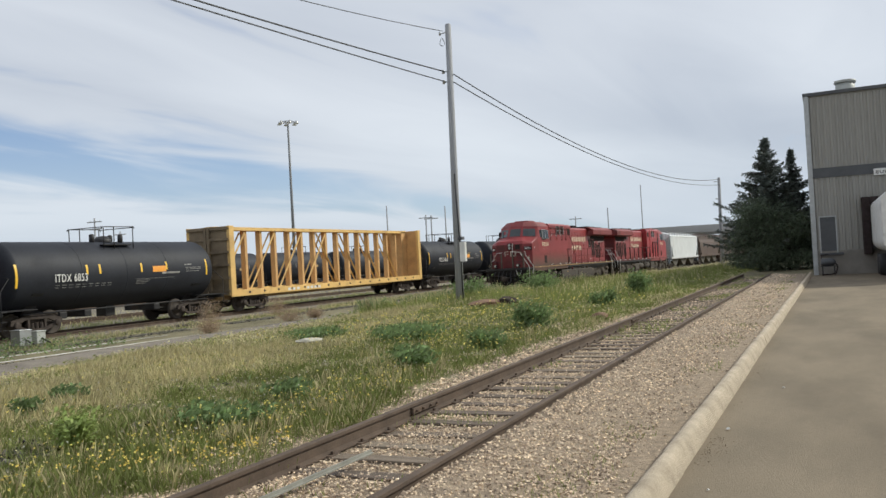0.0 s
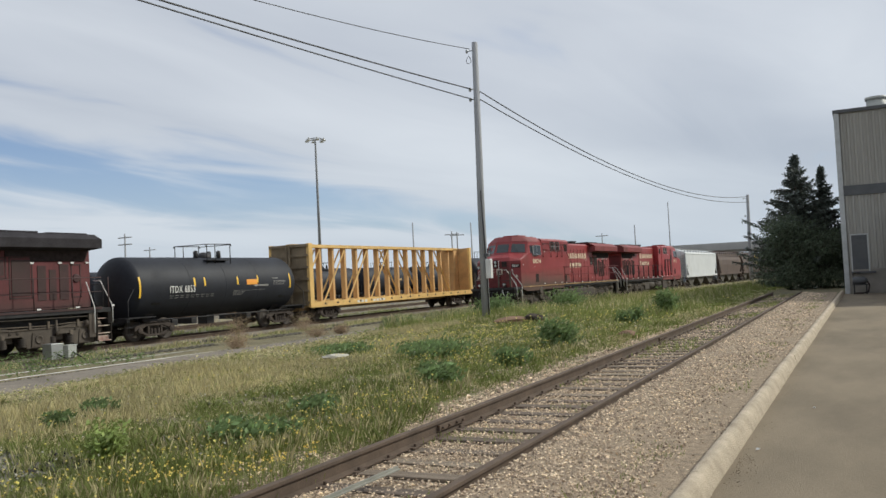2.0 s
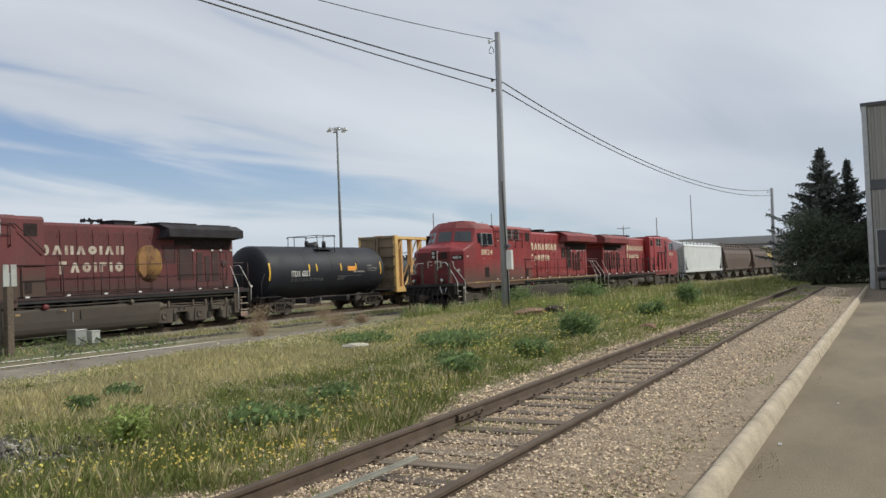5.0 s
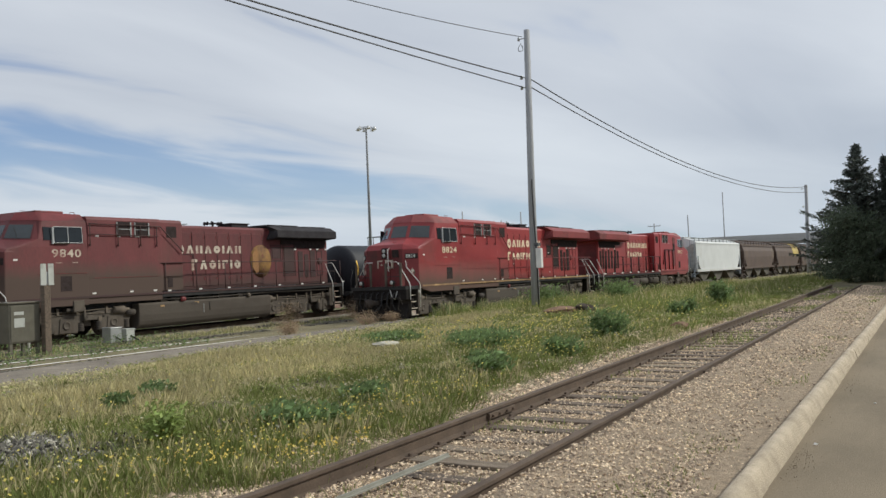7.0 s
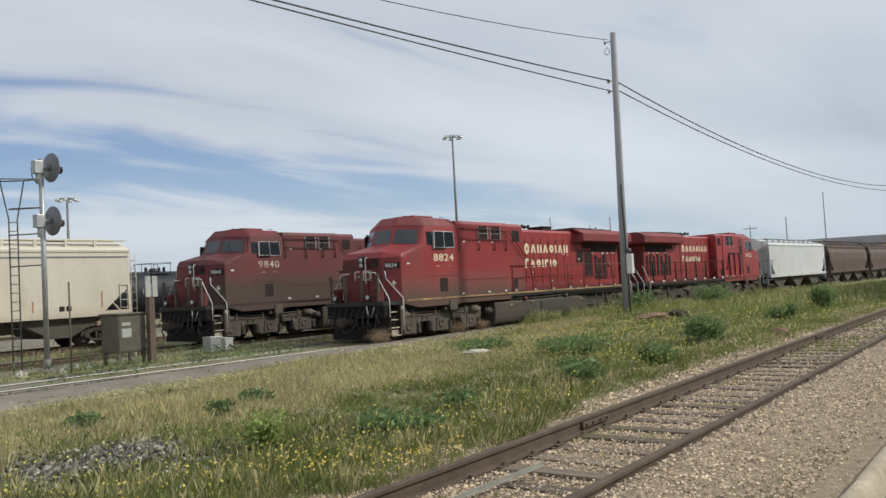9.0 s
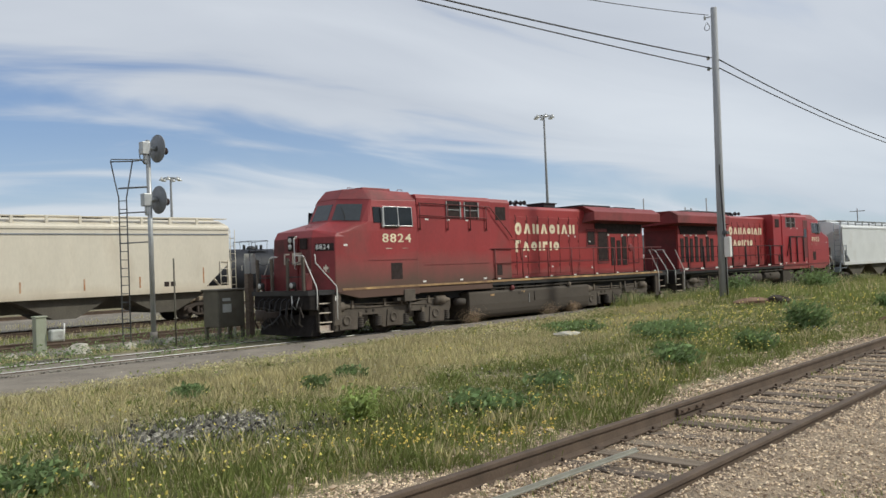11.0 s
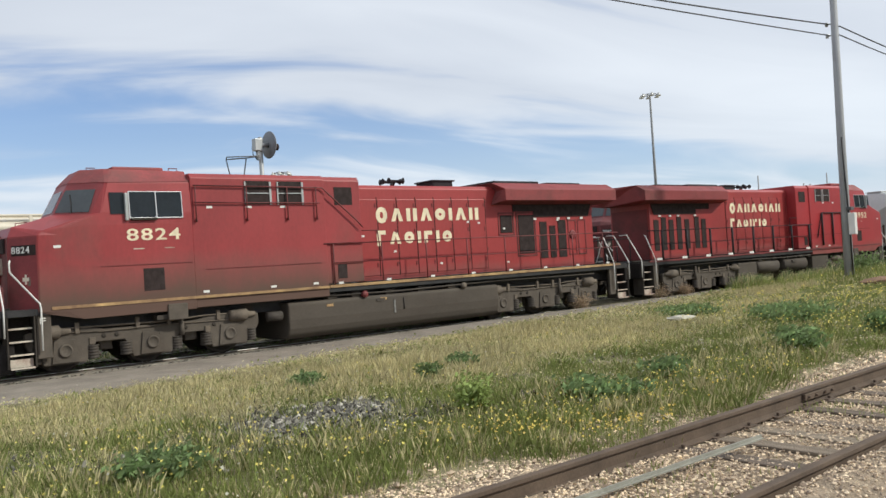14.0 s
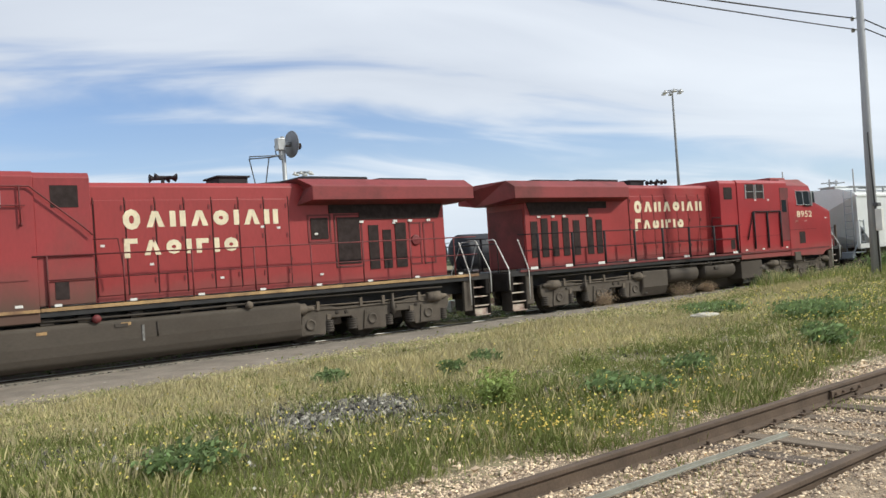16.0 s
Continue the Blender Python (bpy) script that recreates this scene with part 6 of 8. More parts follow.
def build_hopper(label, paint, length=18.0, end_paint=None, roof="galv", round_side=False, tall=0.0):
    """A covered grain hopper: sloped end sheets, three discharge hoppers, a roof walk."""
    hp = thing("hopper_wagon", label, "hopper wagon")
    a, b = 0.9, length - 0.9
    bm = bmesh.new()
    if round_side:
        prof = [(-1.5, 1.35), (-1.56, 2.65), (-1.52, 3.3), (-1.3, 4.0), (-0.7, 4.4), (0.7, 4.4), (1.3, 4.0), (1.52, 3.3), (1.56, 2.65), (1.5, 1.35)]
    else:
        prof = [(-1.5, 1.35), (-1.5, 2.65), (-1.5, 4.0 + tall), (-1.42, 4.12 + tall), (-0.6, 4.42 + tall), (0.6, 4.42 + tall), (1.42, 4.12 + tall), (1.5, 4.0 + tall), (1.5, 2.65), (1.5, 1.35)]
    prism(bm, prof, "y", a, b)
    # slope the end sheets inwards at the bottom
    for v in bm.verts:
        if v.co.z < 1.5:
            v.co.y += 1.55 * (1 if v.co.y < length / 2 else -1)
    part("body", bm, paint, hp, "", 0.02)
    bm = bmesh.new()
    for s in (-1, 1):
        prism(bm, [(a, 1.32), (b, 1.32), (b, 1.55), (a, 1.55)], "x", *sorted((s * 1.5, s * 1.56)))
        for y0, y1, f in ((a, a + 0.14, 1), (b - 0.14, b, -1)):
            box(bm, *sorted((s * 1.42, s * 1.54)), y0, y1, 1.3, 2.7)
        box(bm, *sorted((s * 1.49, s * 1.54)), a, b, 3.92 + tall, 4.02 + tall)
    part("side_sill", bm, paint, hp)
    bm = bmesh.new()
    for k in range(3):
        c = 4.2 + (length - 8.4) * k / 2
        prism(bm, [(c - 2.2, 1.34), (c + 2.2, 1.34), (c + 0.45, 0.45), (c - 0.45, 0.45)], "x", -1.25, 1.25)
    # shadow below the sill is painted into the chutes' dark colour
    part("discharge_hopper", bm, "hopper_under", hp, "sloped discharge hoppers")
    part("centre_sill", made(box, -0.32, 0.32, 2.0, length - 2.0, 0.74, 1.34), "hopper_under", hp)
    bm = bmesh.new()
    box(bm, -0.45, 0.45, 0.9, length - 0.9, 4.50 + tall, 4.54 + tall)
    for s in (-1, 1):
        box(bm, *sorted((s * 1.0, s * 1.35)), 0.9, length - 0.9, 4.44 + tall, 4.48 + tall)
        for k in range(int(length / 1.6)):
            y = 1.1 + k * (length - 2.3) / int(length / 1.6)
            box(bm, *sorted((s * 1.30, s * 1.36)), y, y + 0.12, 4.05 + tall, 4.48 + tall)
    part("roof_walk", bm, roof, hp, "metal roof walkway")
    bm = bmesh.new()
    for k in range(5):
        y = 2.2 + k * (length - 4.4) / 4
        box(bm, -0.42, 0.42, y - 1.2, y + 1.2, 4.42 + tall, 4.58 + tall, 0.05)
    part("hatch", bm, paint, hp)
    for e, f in ((0.4, 1), (length - 0.4, -1)):
        bm = bmesh.new()
        box(bm, -1.4, 1.4, *sorted((e, e + f * 0.25)), 0.85, 1.1)
        box(bm, -0.35, 0.35, *sorted((e, e + f * 3.2)), 0.75, 1.05)
        box(bm, -1.45, 1.45, *sorted((e, e + f * 1.2)), 1.1, 1.15)
        part("end_frame", bm, end_paint or paint, hp)
        for s in (-1, 1):
            bm = bmesh.new()
            for dx in (0.0, 0.4):
                tube(bm, ((s * (1.45 - dx), e + f * 0.15, 0.75), (s * (1.45 - dx), e + f * 0.15, 4.25)), 0.02)
            for z in range(9):
                tube(bm, ((s * 1.45, e + f * 0.15, 0.8 + z * 0.38), (s * 1.05, e + f * 0.15, 0.8 + z * 0.38)), 0.016)
            part("end_ladder", bm, end_paint or paint, hp)
            part("side_ladder", made(lambda b: ([tube(b, ((s * 1.53, e + f * d, 1.15), (s * 1.53, e + f * d, 2.75)), 0.022) for d in (0.62, 1.05)], [tube(b, ((s * 1.53, e + f * 0.62, 1.3 + 0.35 * k), (s * 1.53, e + f * 1.05, 1.3 + 0.35 * k)), 0.018) for k in range(5)])), end_paint or paint, hp)
            part("end_brace", made(tube, ((s * 1.2, e + f * 0.5, 1.1), (s * 1.2, e + f * 2.2, 2.9)), 0.05, 4), end_paint or paint, hp)
    freight_truck(hp, 2.1)
    freight_truck(hp, length - 2.1)
    coupler(hp, 0, -1)
    coupler(hp, length, 1)
    return hp


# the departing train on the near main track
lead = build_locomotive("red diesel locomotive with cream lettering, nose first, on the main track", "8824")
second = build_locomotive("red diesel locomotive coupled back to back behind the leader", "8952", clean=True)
white_hopper = build_hopper("clean white covered hopper with grey ends behind the locomotives", "hopper_white", 18.6, "hopper_grey")
brown_hopper = build_hopper("dull brown covered hopper wagon in the train", "hopper_brown", 18.0, None, "hopper_brown", True)
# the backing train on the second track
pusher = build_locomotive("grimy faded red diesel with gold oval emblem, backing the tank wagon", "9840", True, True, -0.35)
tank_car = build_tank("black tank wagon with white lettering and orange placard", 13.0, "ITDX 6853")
beam_car = build_centerbeam()
end_tank = copy_thing(tank_car, pose(0, 0, 0))
end_tank["label"] = "black tank wagon coupled beyond the yellow lumber wagon"
tail_tank = copy_thing(tank_car, pose(0, 0, 0))
tail_tank["label"] = "black tank wagon at the head of the backing train"
brown_two = build_hopper("brown round-sided covered hopper with a yellow end band", "hopper_brown", 18.0, "hopper_brown", "hopper_brown", True)
part("yellow_band", made(prism, [(-1.57, 2.7), (-1.53, 3.3), (-1.31, 4.01), (-0.7, 4.41), (0.7, 4.41), (1.31, 4.01), (1.53, 3.3), (1.57, 2.7)], "y", 12.6, 17.0), "hopper_tan", brown_two, "yellow painted end band")
brown_three = copy_thing(brown_hopper, pose(0, 0, 0))
pale_four = copy_thing(white_hopper, pose(0, 0, 0))
for o in (brown_hopper, brown_two, brown_three, white_hopper, pale_four):
    o["group"] = "hopper wagons of the departing train"
# parked rows
parked = build_hopper("parked cream covered hopper with rust-stained lower side", "hopper", 17.6, None, "hopper", False, 0.32)
for y, z, h in ((2.3, 1.65, 0.55), (5.2, 1.6, 0.45), (6.9, 1.62, 0.45), (9.5, 1.6, 0.5), (12.0, 1.62, 0.5), (15.2, 1.7, 0.75)):
    part("rust_streak", made(box, 1.5, 1.508, y, y + 0.065, z, z + h), "orange", parked, "orange-brown mark")
part("rub_rail", made(box, 1.5, 1.54, 0.95, 16.6, 4.0, 4.04), "hopper_grey", parked)
bm = bmesh.new()
for k in range(2):
    box(bm, 1.5, 1.506, 13.2 + k * 0.32, 13.44 + k * 0.32, 1.62, 1.84)
part("stencil", bm, "louvre", parked)
parked.matrix_basis = pose(TRACK3_X, 23.2 - 17.6 + 0.4, TRACK3_Z)
for k in (1, 2):
    copy_thing(parked, pose(TRACK3_X, 23.2 - 17.6 * (k + 1) + 0.4 - 0.1 * k, TRACK3_Z))
plain_tank = build_tank("dark tank wagon parked on the far yard track", 12.9, "", 1.5, 2.42, True)
for s in (-2.2, 2.9):
    part("conspicuity_mark", made(box, 1.49, 1.506, 6.75 + s, 6.81 + s, 2.3, 2.7), "stencil", plain_tank, "faded reflective strip")
part("placard", made(box, 1.49, 1.506, 8.2, 8.75, 2.2, 2.45), "ochre", plain_tank, "small dull yellow placard")
plain_tank.matrix_basis = pose(TRACK4_X, 29.9, TRACK4_Z)
plain_tank["group"] = "parked tank wagons"
for k in range(1, 6):
    o = copy_thing(plain_tank, pose(TRACK4_X, 29.9 + 13.0 * k, TRACK4_Z))
    o["label"], o["group"] = "dark tank wagon parked on the far yard track", "parked tank wagons"

# ---- buildings, poles, signals ----
def build_warehouse():
    wh = thing("warehouse", "grey corrugated metal warehouse with a dark band and loading dock", "warehouse")
    y, x0, x1, top = 48.0, -0.75, 42.0, 9.55
    part("wall", made(box, x0 + 0.08, x1, y + 0.06, y + 38, -0.05, top - 0.1), "siding", wh, "grey corrugated cladding")
    # corrugations on the face towards the yard and on the track side
    bm = bmesh.new()
    k = 0
    x = x0 + 0.25
    while x < 9:
        for z0, z1 in ((1.25, 5.08), (5.62, top - 0.2)):
            prism(bm, [(x, y + 0.062), (x + 0.03, y), (x + 0.13, y), (x + 0.16, y + 0.062)], "z", z0, z1)
        x += 0.30
    part("corrugation", bm, "siding", wh)
    part("plinth", made(box, x0 + 0.1, x1, y - 0.02, y + 0.06, -0.05, 1.22), "concrete", wh, "concrete plinth")
    bm = bmesh.new()
    box(bm, x0 - 0.02, x0 + 0.22, y - 0.05, y + 0.3, -0.05, top, 0.01)
    part("corner_trim", bm, "galv", wh, "paler corner flashing")
    part("band", made(box, x0 + 0.22, x1, y - 0.03, y + 0.06, 5.09, 5.60, 0.005), "trim", wh, "dark horizontal band")
    part("parapet", made(box, x0 - 0.06, x1, y - 0.08, y + 38.1, top - 0.12, top + 0.06, 0.01), "trim", wh, "dark roof-edge flashing")
    # matt grey pane: the glass's dim reflection is painted as its colour
    win = part("window", made(box, -0.33, 0.40, y - 0.01, y + 0.06, 1.13, 3.0), "trim", wh, "dark window with its grey reflection in the pane colour")
    bm = bmesh.new()
    for a in ((-0.39, -0.33, 1.1, 3.06), (0.40, 0.46, 1.1, 3.06), (-0.33, 0.40, 3.0, 3.06)):
        box(bm, a[0], a[1], y - 0.05, y, a[2], a[3])
    part("frame", bm, "galv", win)
    part("sill", made(box, -0.42, 0.72, y - 0.16, y, 1.0, 1.12, 0.01), "trim", win)
    part("sign", made(box, 2.32, 4.6, y - 0.075, y - 0.035, 4.99, 5.33, 0.005), "white", wh, "white dock sign")
    s = [c for c in wh.children if c.name.startswith("sign")][0]
    lettering("BULK", 0.22, 0.003, Matrix.Translation((2.42, y - 0.078, 5.07)) @ pose(0, 0, 0, 90), "words", "louvre", s, 0.75)
    part("blank_words", made(box, 3.3, 4.4, y - 0.081, y - 0.074, 5.08, 5.25), "louvre", s)
    # dock seal round the trailer
    part("dock_seal", made(lambda bm: (box(bm, 1.65, 2.05, y - 0.55, y, 0.95, 3.9, 0.05), box(bm, 4.7, 5.1, y - 0.55, y, 0.95, 3.9, 0.05), box(bm, 2.05, 4.7, y - 0.55, y, 3.5, 3.9, 0.05))), "louvre", wh, "black rubber dock seal")
    bm = bmesh.new()
    tube(bm, ((1.35, y + 3.6, top), (1.35, y + 3.6, top + 1.0)), 0.5, 20)
    part("roof_vent", bm, "box", wh, "round bare-metal roof vent")
    bm = bmesh.new()
    tube(bm, ((1.35, y + 3.6, top + 0.95), (1.35, y + 3.6, top + 1.1)), 0.56, 20)
    part("vent_cap", bm, "box", wh)
    return wh


def build_trailer():
    tr = thing("trailer", "white rounded bulk trailer backed against the dock", "trailer", pose(3.4, 47.4, 0))
    prof = []
    for cx, cz, a0 in ((0.85, 3.25, 0), (-0.85, 3.25, 90), (-0.85, 1.65, 180), (0.85, 1.65, 270)):
        prof += [(cx + 0.5 * math.cos(radians(a0 + k * 15)), cz + 0.5 * math.sin(radians(a0 + k * 15))) for k in range(7)]
    part("tank", made(prism, prof, "y", -9.0, 0.0), "white", tr, "white rounded tank body", 0.03)
    part("frame", made(box, -0.5, 0.5, -9.0, -0.2, 0.75, 1.05), "black", tr)
    for y in (-1.6, -2.9):
        for s in (-1, 1):
            bm = bmesh.new()
            lathe(bm, [(s * 0.75, 0.25), (s * 0.75, 0.48), (s * 0.8, 0.52), (s * 1.2, 0.52), (s * 1.25, 0.48), (s * 1.25, 0.2)], "x", 20, (0, y, 0.5))
            part("wheel", bm, "black", tr)
    part("bumper", made(box, -1.2, 1.2, -0.1, 0.05, 0.45, 0.6, 0.02), "trim", tr)
    for s in (-0.9, 0.9):
        part("landing_leg", made(box, s - 0.06, s + 0.06, -7.6, -7.45, -0.03, 0.8), "black", tr)
    return tr


def build_pump():
    """Small dark machine on a stand by the wall."""
    ob = thing("hose_pump", "dark pump with hoses standing by the warehouse wall", "pump", pose(-0.05, 47.2, -0.03))
    part("stand", made(lambda bm: [box(bm, x - 0.03, x + 0.03, y - 0.03, y + 0.03, 0, 0.5) for x in (-0.28, 0.28) for y in (-0.2, 0.2)]), "black", ob)
    part("motor", made(lathe, [(-0.35, 0.05), (-0.33, 0.2), (0.2, 0.2), (0.3, 0.12), (0.36, 0.05)], "x", 16, (0, 0, 0.68)), "trim", ob)
    part("plate", made(box, -0.36, 0.36, -0.25, 0.25, 0.46, 0.5), "black", ob)
    part("hose", made(tube, ((0.3, 0, 0.7), (0.42, -0.1, 0.45), (0.35, -0.2, 0.12), (0.1, -0.3, 0.06), (-0.3, -0.28, 0.06)), 0.04), "louvre", ob)
    part("handle", made(tube, ((-0.3, 0.1, 0.8), (-0.32, 0.1, 1.05), (0.0, 0.1, 1.1)), 0.025), "louvre", ob)
    return ob


POLE1 = (-14.6, 32.9)
POLE1_LEAN = (0.11, 0.05)


def build_pole(name, at, base, height, r, label, box_on=True):
    po = thing(name, label, "utility pole", pose(at[0], at[1], base))
    part("pole", made(tube, [(0.0, 0, -0.5), (0.03, 0.01, height * 0.4), (POLE1_LEAN[0], POLE1_LEAN[1], height)], r, 14, r * 0.68), "pole", po)
    for z, u, w in ((0.35, -0.28, 0.05), (2.05, -0.22, 0.06), (2.5, -0.22, 0.06)):
        bm = bmesh.new()
        tube(bm, ((0.11, 0.02, height - z), (u, 0.02, height - z)), w * 0.45)
        tube(bm, ((u, 0.02, height - z - 0.07), (u, 0.02, height - z + 0.08)), w, 8)
        part("insulator", bm, "galv", po)
    if box_on:
        part("meter_box", made(box, 0.18, 0.43, -0.2, 0.02, 1.68, 2.52, 0.02), "white", po, "white metal meter box")
        part("mast_head", made(box, 0.12, 0.32, -0.2, 0.1, 2.62, 2.76, 0.02), "trim", po)
        part("conduit", made(tube, ((0.2, -0.12, -0.3), (0.2, -0.12, 1.7), (0.19, -0.14, 2.6), (0.16, -0.17, 4.0), (0.12, -0.14, 5.5)), 0.028), "wire", po)
        part("loop", made(tube, [(0.08 + 0.12 * math.sin(t) - 0.2, -0.16, height - 0.6 - 0.35 * math.sin(t / 2)) for t in (0, 1, 2, 3, 4, 5, 6)], 0.015, 5), "wire", po)
    return po


def cable(name, a, b, sag, r, label):
    bm = bmesh.new()
    a, b = Vector(a), Vector(b)
    pts = []
    for i in range(25):
        t = i / 24
        p = a.lerp(b, t)
        p.z -= sag * 4 * t * (1 - t)
        pts.append(p)
    tube(bm, pts, r, 5)
    ob = part(name, bm, "wire")
    return tagged(ob, label, "overhead cable")


def build_light_mast(at, base, h, label):
    ma = thing("light_mast", label, "light mast", pose(at[0], at[1], base))
    part("shaft", made(tube, ((0, 0, 0), (0, 0, h)), 0.34, 10, 0.16), "mast", ma)
    bm = bmesh.new()
    for k in range(16):
        t, u = 2 * math.pi * k / 16, 2 * math.pi * (k + 1) / 16
        tube(bm, ((1.2 * math.cos(t), 1.2 * math.sin(t), h), (1.2 * math.cos(u), 1.2 * math.sin(u), h)), 0.06, 5)
    for k in range(4):
        t = math.pi * k / 2
        tube(bm, ((0, 0, h), (1.2 * math.cos(t), 1.2 * math.sin(t), h)), 0.05, 5)
    part("ring", bm, "mast", ma)
    for k in range(6):
        t = 2 * math.pi * k / 6 + 0.3
        part("floodlight", made(lambda bm: (lathe(bm, [(h - 0.42, 0.42), (h - 0.36, 0.44), (h - 0.05, 0.2), (h + 0.15, 0.12), (h + 0.2, 0.02)], "z", 12, (1.55 * math.cos(t), 1.55 * math.sin(t), 0)))), "lamp", ma)
    return ma


def build_signal():
    sg = thing("signal_mast", "two-headed railway signal on a grey mast with ladder", "railway signal", pose(-25.7, 13.62, -0.38))
    h = 6.87
    part("mast", made(tube, ((0, 0, 0), (0, 0, h - 0.1)), 0.085, 12, 0.075), "galv", sg)
    part("base", made(lambda bm: (tube(bm, ((0, 0, -0.2), (0, 0, 0.12)), 0.3, 12), tube(bm, ((0, 0, 0.1), (0, 0, 0.4)), 0.12, 10))), "concrete", sg, "concrete foot")
    for z in (h - 0.38, h - 2.1):
        hd = part("signal_head", made(lambda bm: (box(bm, -0.16, 0.10, -0.24, 0.05, z - 0.2, z + 0.22, 0.02), box(bm, -0.12, 0.05, -0.12, 0.05, z - 0.5, z - 0.2, 0.01), tube(bm, ((-0.05, -0.1, z), (0.0, 0.3, z + 0.02)), 0.09, 10))), "galv", sg, "grey signal housing")
        bm = bmesh.new()
        lathe(bm, [(0.14, 0.02), (0.14, 0.47), (0.165, 0.47), (0.17, 0.02)], "y", 32, (0.06, 0.16, z + 0.02))
        bm.transform(pose(0, 0, 0, 0, 0, 3))
        part("target", bm, "disc", hd, "round grey target disc")
        bm = bmesh.new()
        lathe(bm, [(0.16, 0.11), (0.48, 0.12), (0.5, 0.10), (0.3, 0.09)], "y", 16, (0.06, 0.16, z - 0.04))
        bm.transform(pose(0, 0, 0, 0, 0, 3))
        part("hood", bm, "louvre", hd)
    lx, ly = -0.62, -0.62
    bm = bmesh.new()
    for d in (-0.09, 0.09):
        tube(bm, ((lx + d, ly + d, 0), (lx + d, ly + d, h - 2.0), (lx + d * 2.8, ly + d * 2.8, h - 0.78)), 0.024)
    for k in range(17):
        tube(bm, ((lx - 0.09, ly - 0.09, 0.3 + k * 0.28), (lx + 0.09, ly + 0.09, 0.3 + k * 0.28)), 0.015)
    part("ladder", bm, "signal_grey", sg, "narrow steel ladder splayed at its top")
    for z in (h - 1.68, h - 2.5, h - 3.5):
        part("ladder_stay", made(tube, ((lx - 0.1, ly - 0.1, z), (0, 0, z + 0.02)), 0.024), "signal_grey", sg)
    part("platform_rail", made(tube, ((lx - 0.25, ly - 0.25, h - 0.78), (lx + 0.25, ly + 0.25, h - 0.78), (0.0, 0.0, h - 0.74)), 0.024), "signal_grey", sg)
    part("platform_rail", made(tube, ((lx - 0.25, ly - 0.25, h - 0.78), (lx + 0.3, ly - 0.5, h - 0.78), (0.1, -0.1, h - 0.76)), 0.02), "signal_grey", sg)
    part("platform_rail", made(tube, ((lx + 0.12, ly - 0.15, h - 1.68), (0.1, -0.1, h - 1.66)), 0.02), "signal_grey", sg)
    part("cable_loop", made(tube, ((-0.05, -0.12, h - 0.2), (-0.22, -0.2, h - 0.4), (-0.2, -0.18, h - 0.7), (-0.02, -0.1, h - 0.9)), 0.018), "wire", sg)
    return sg


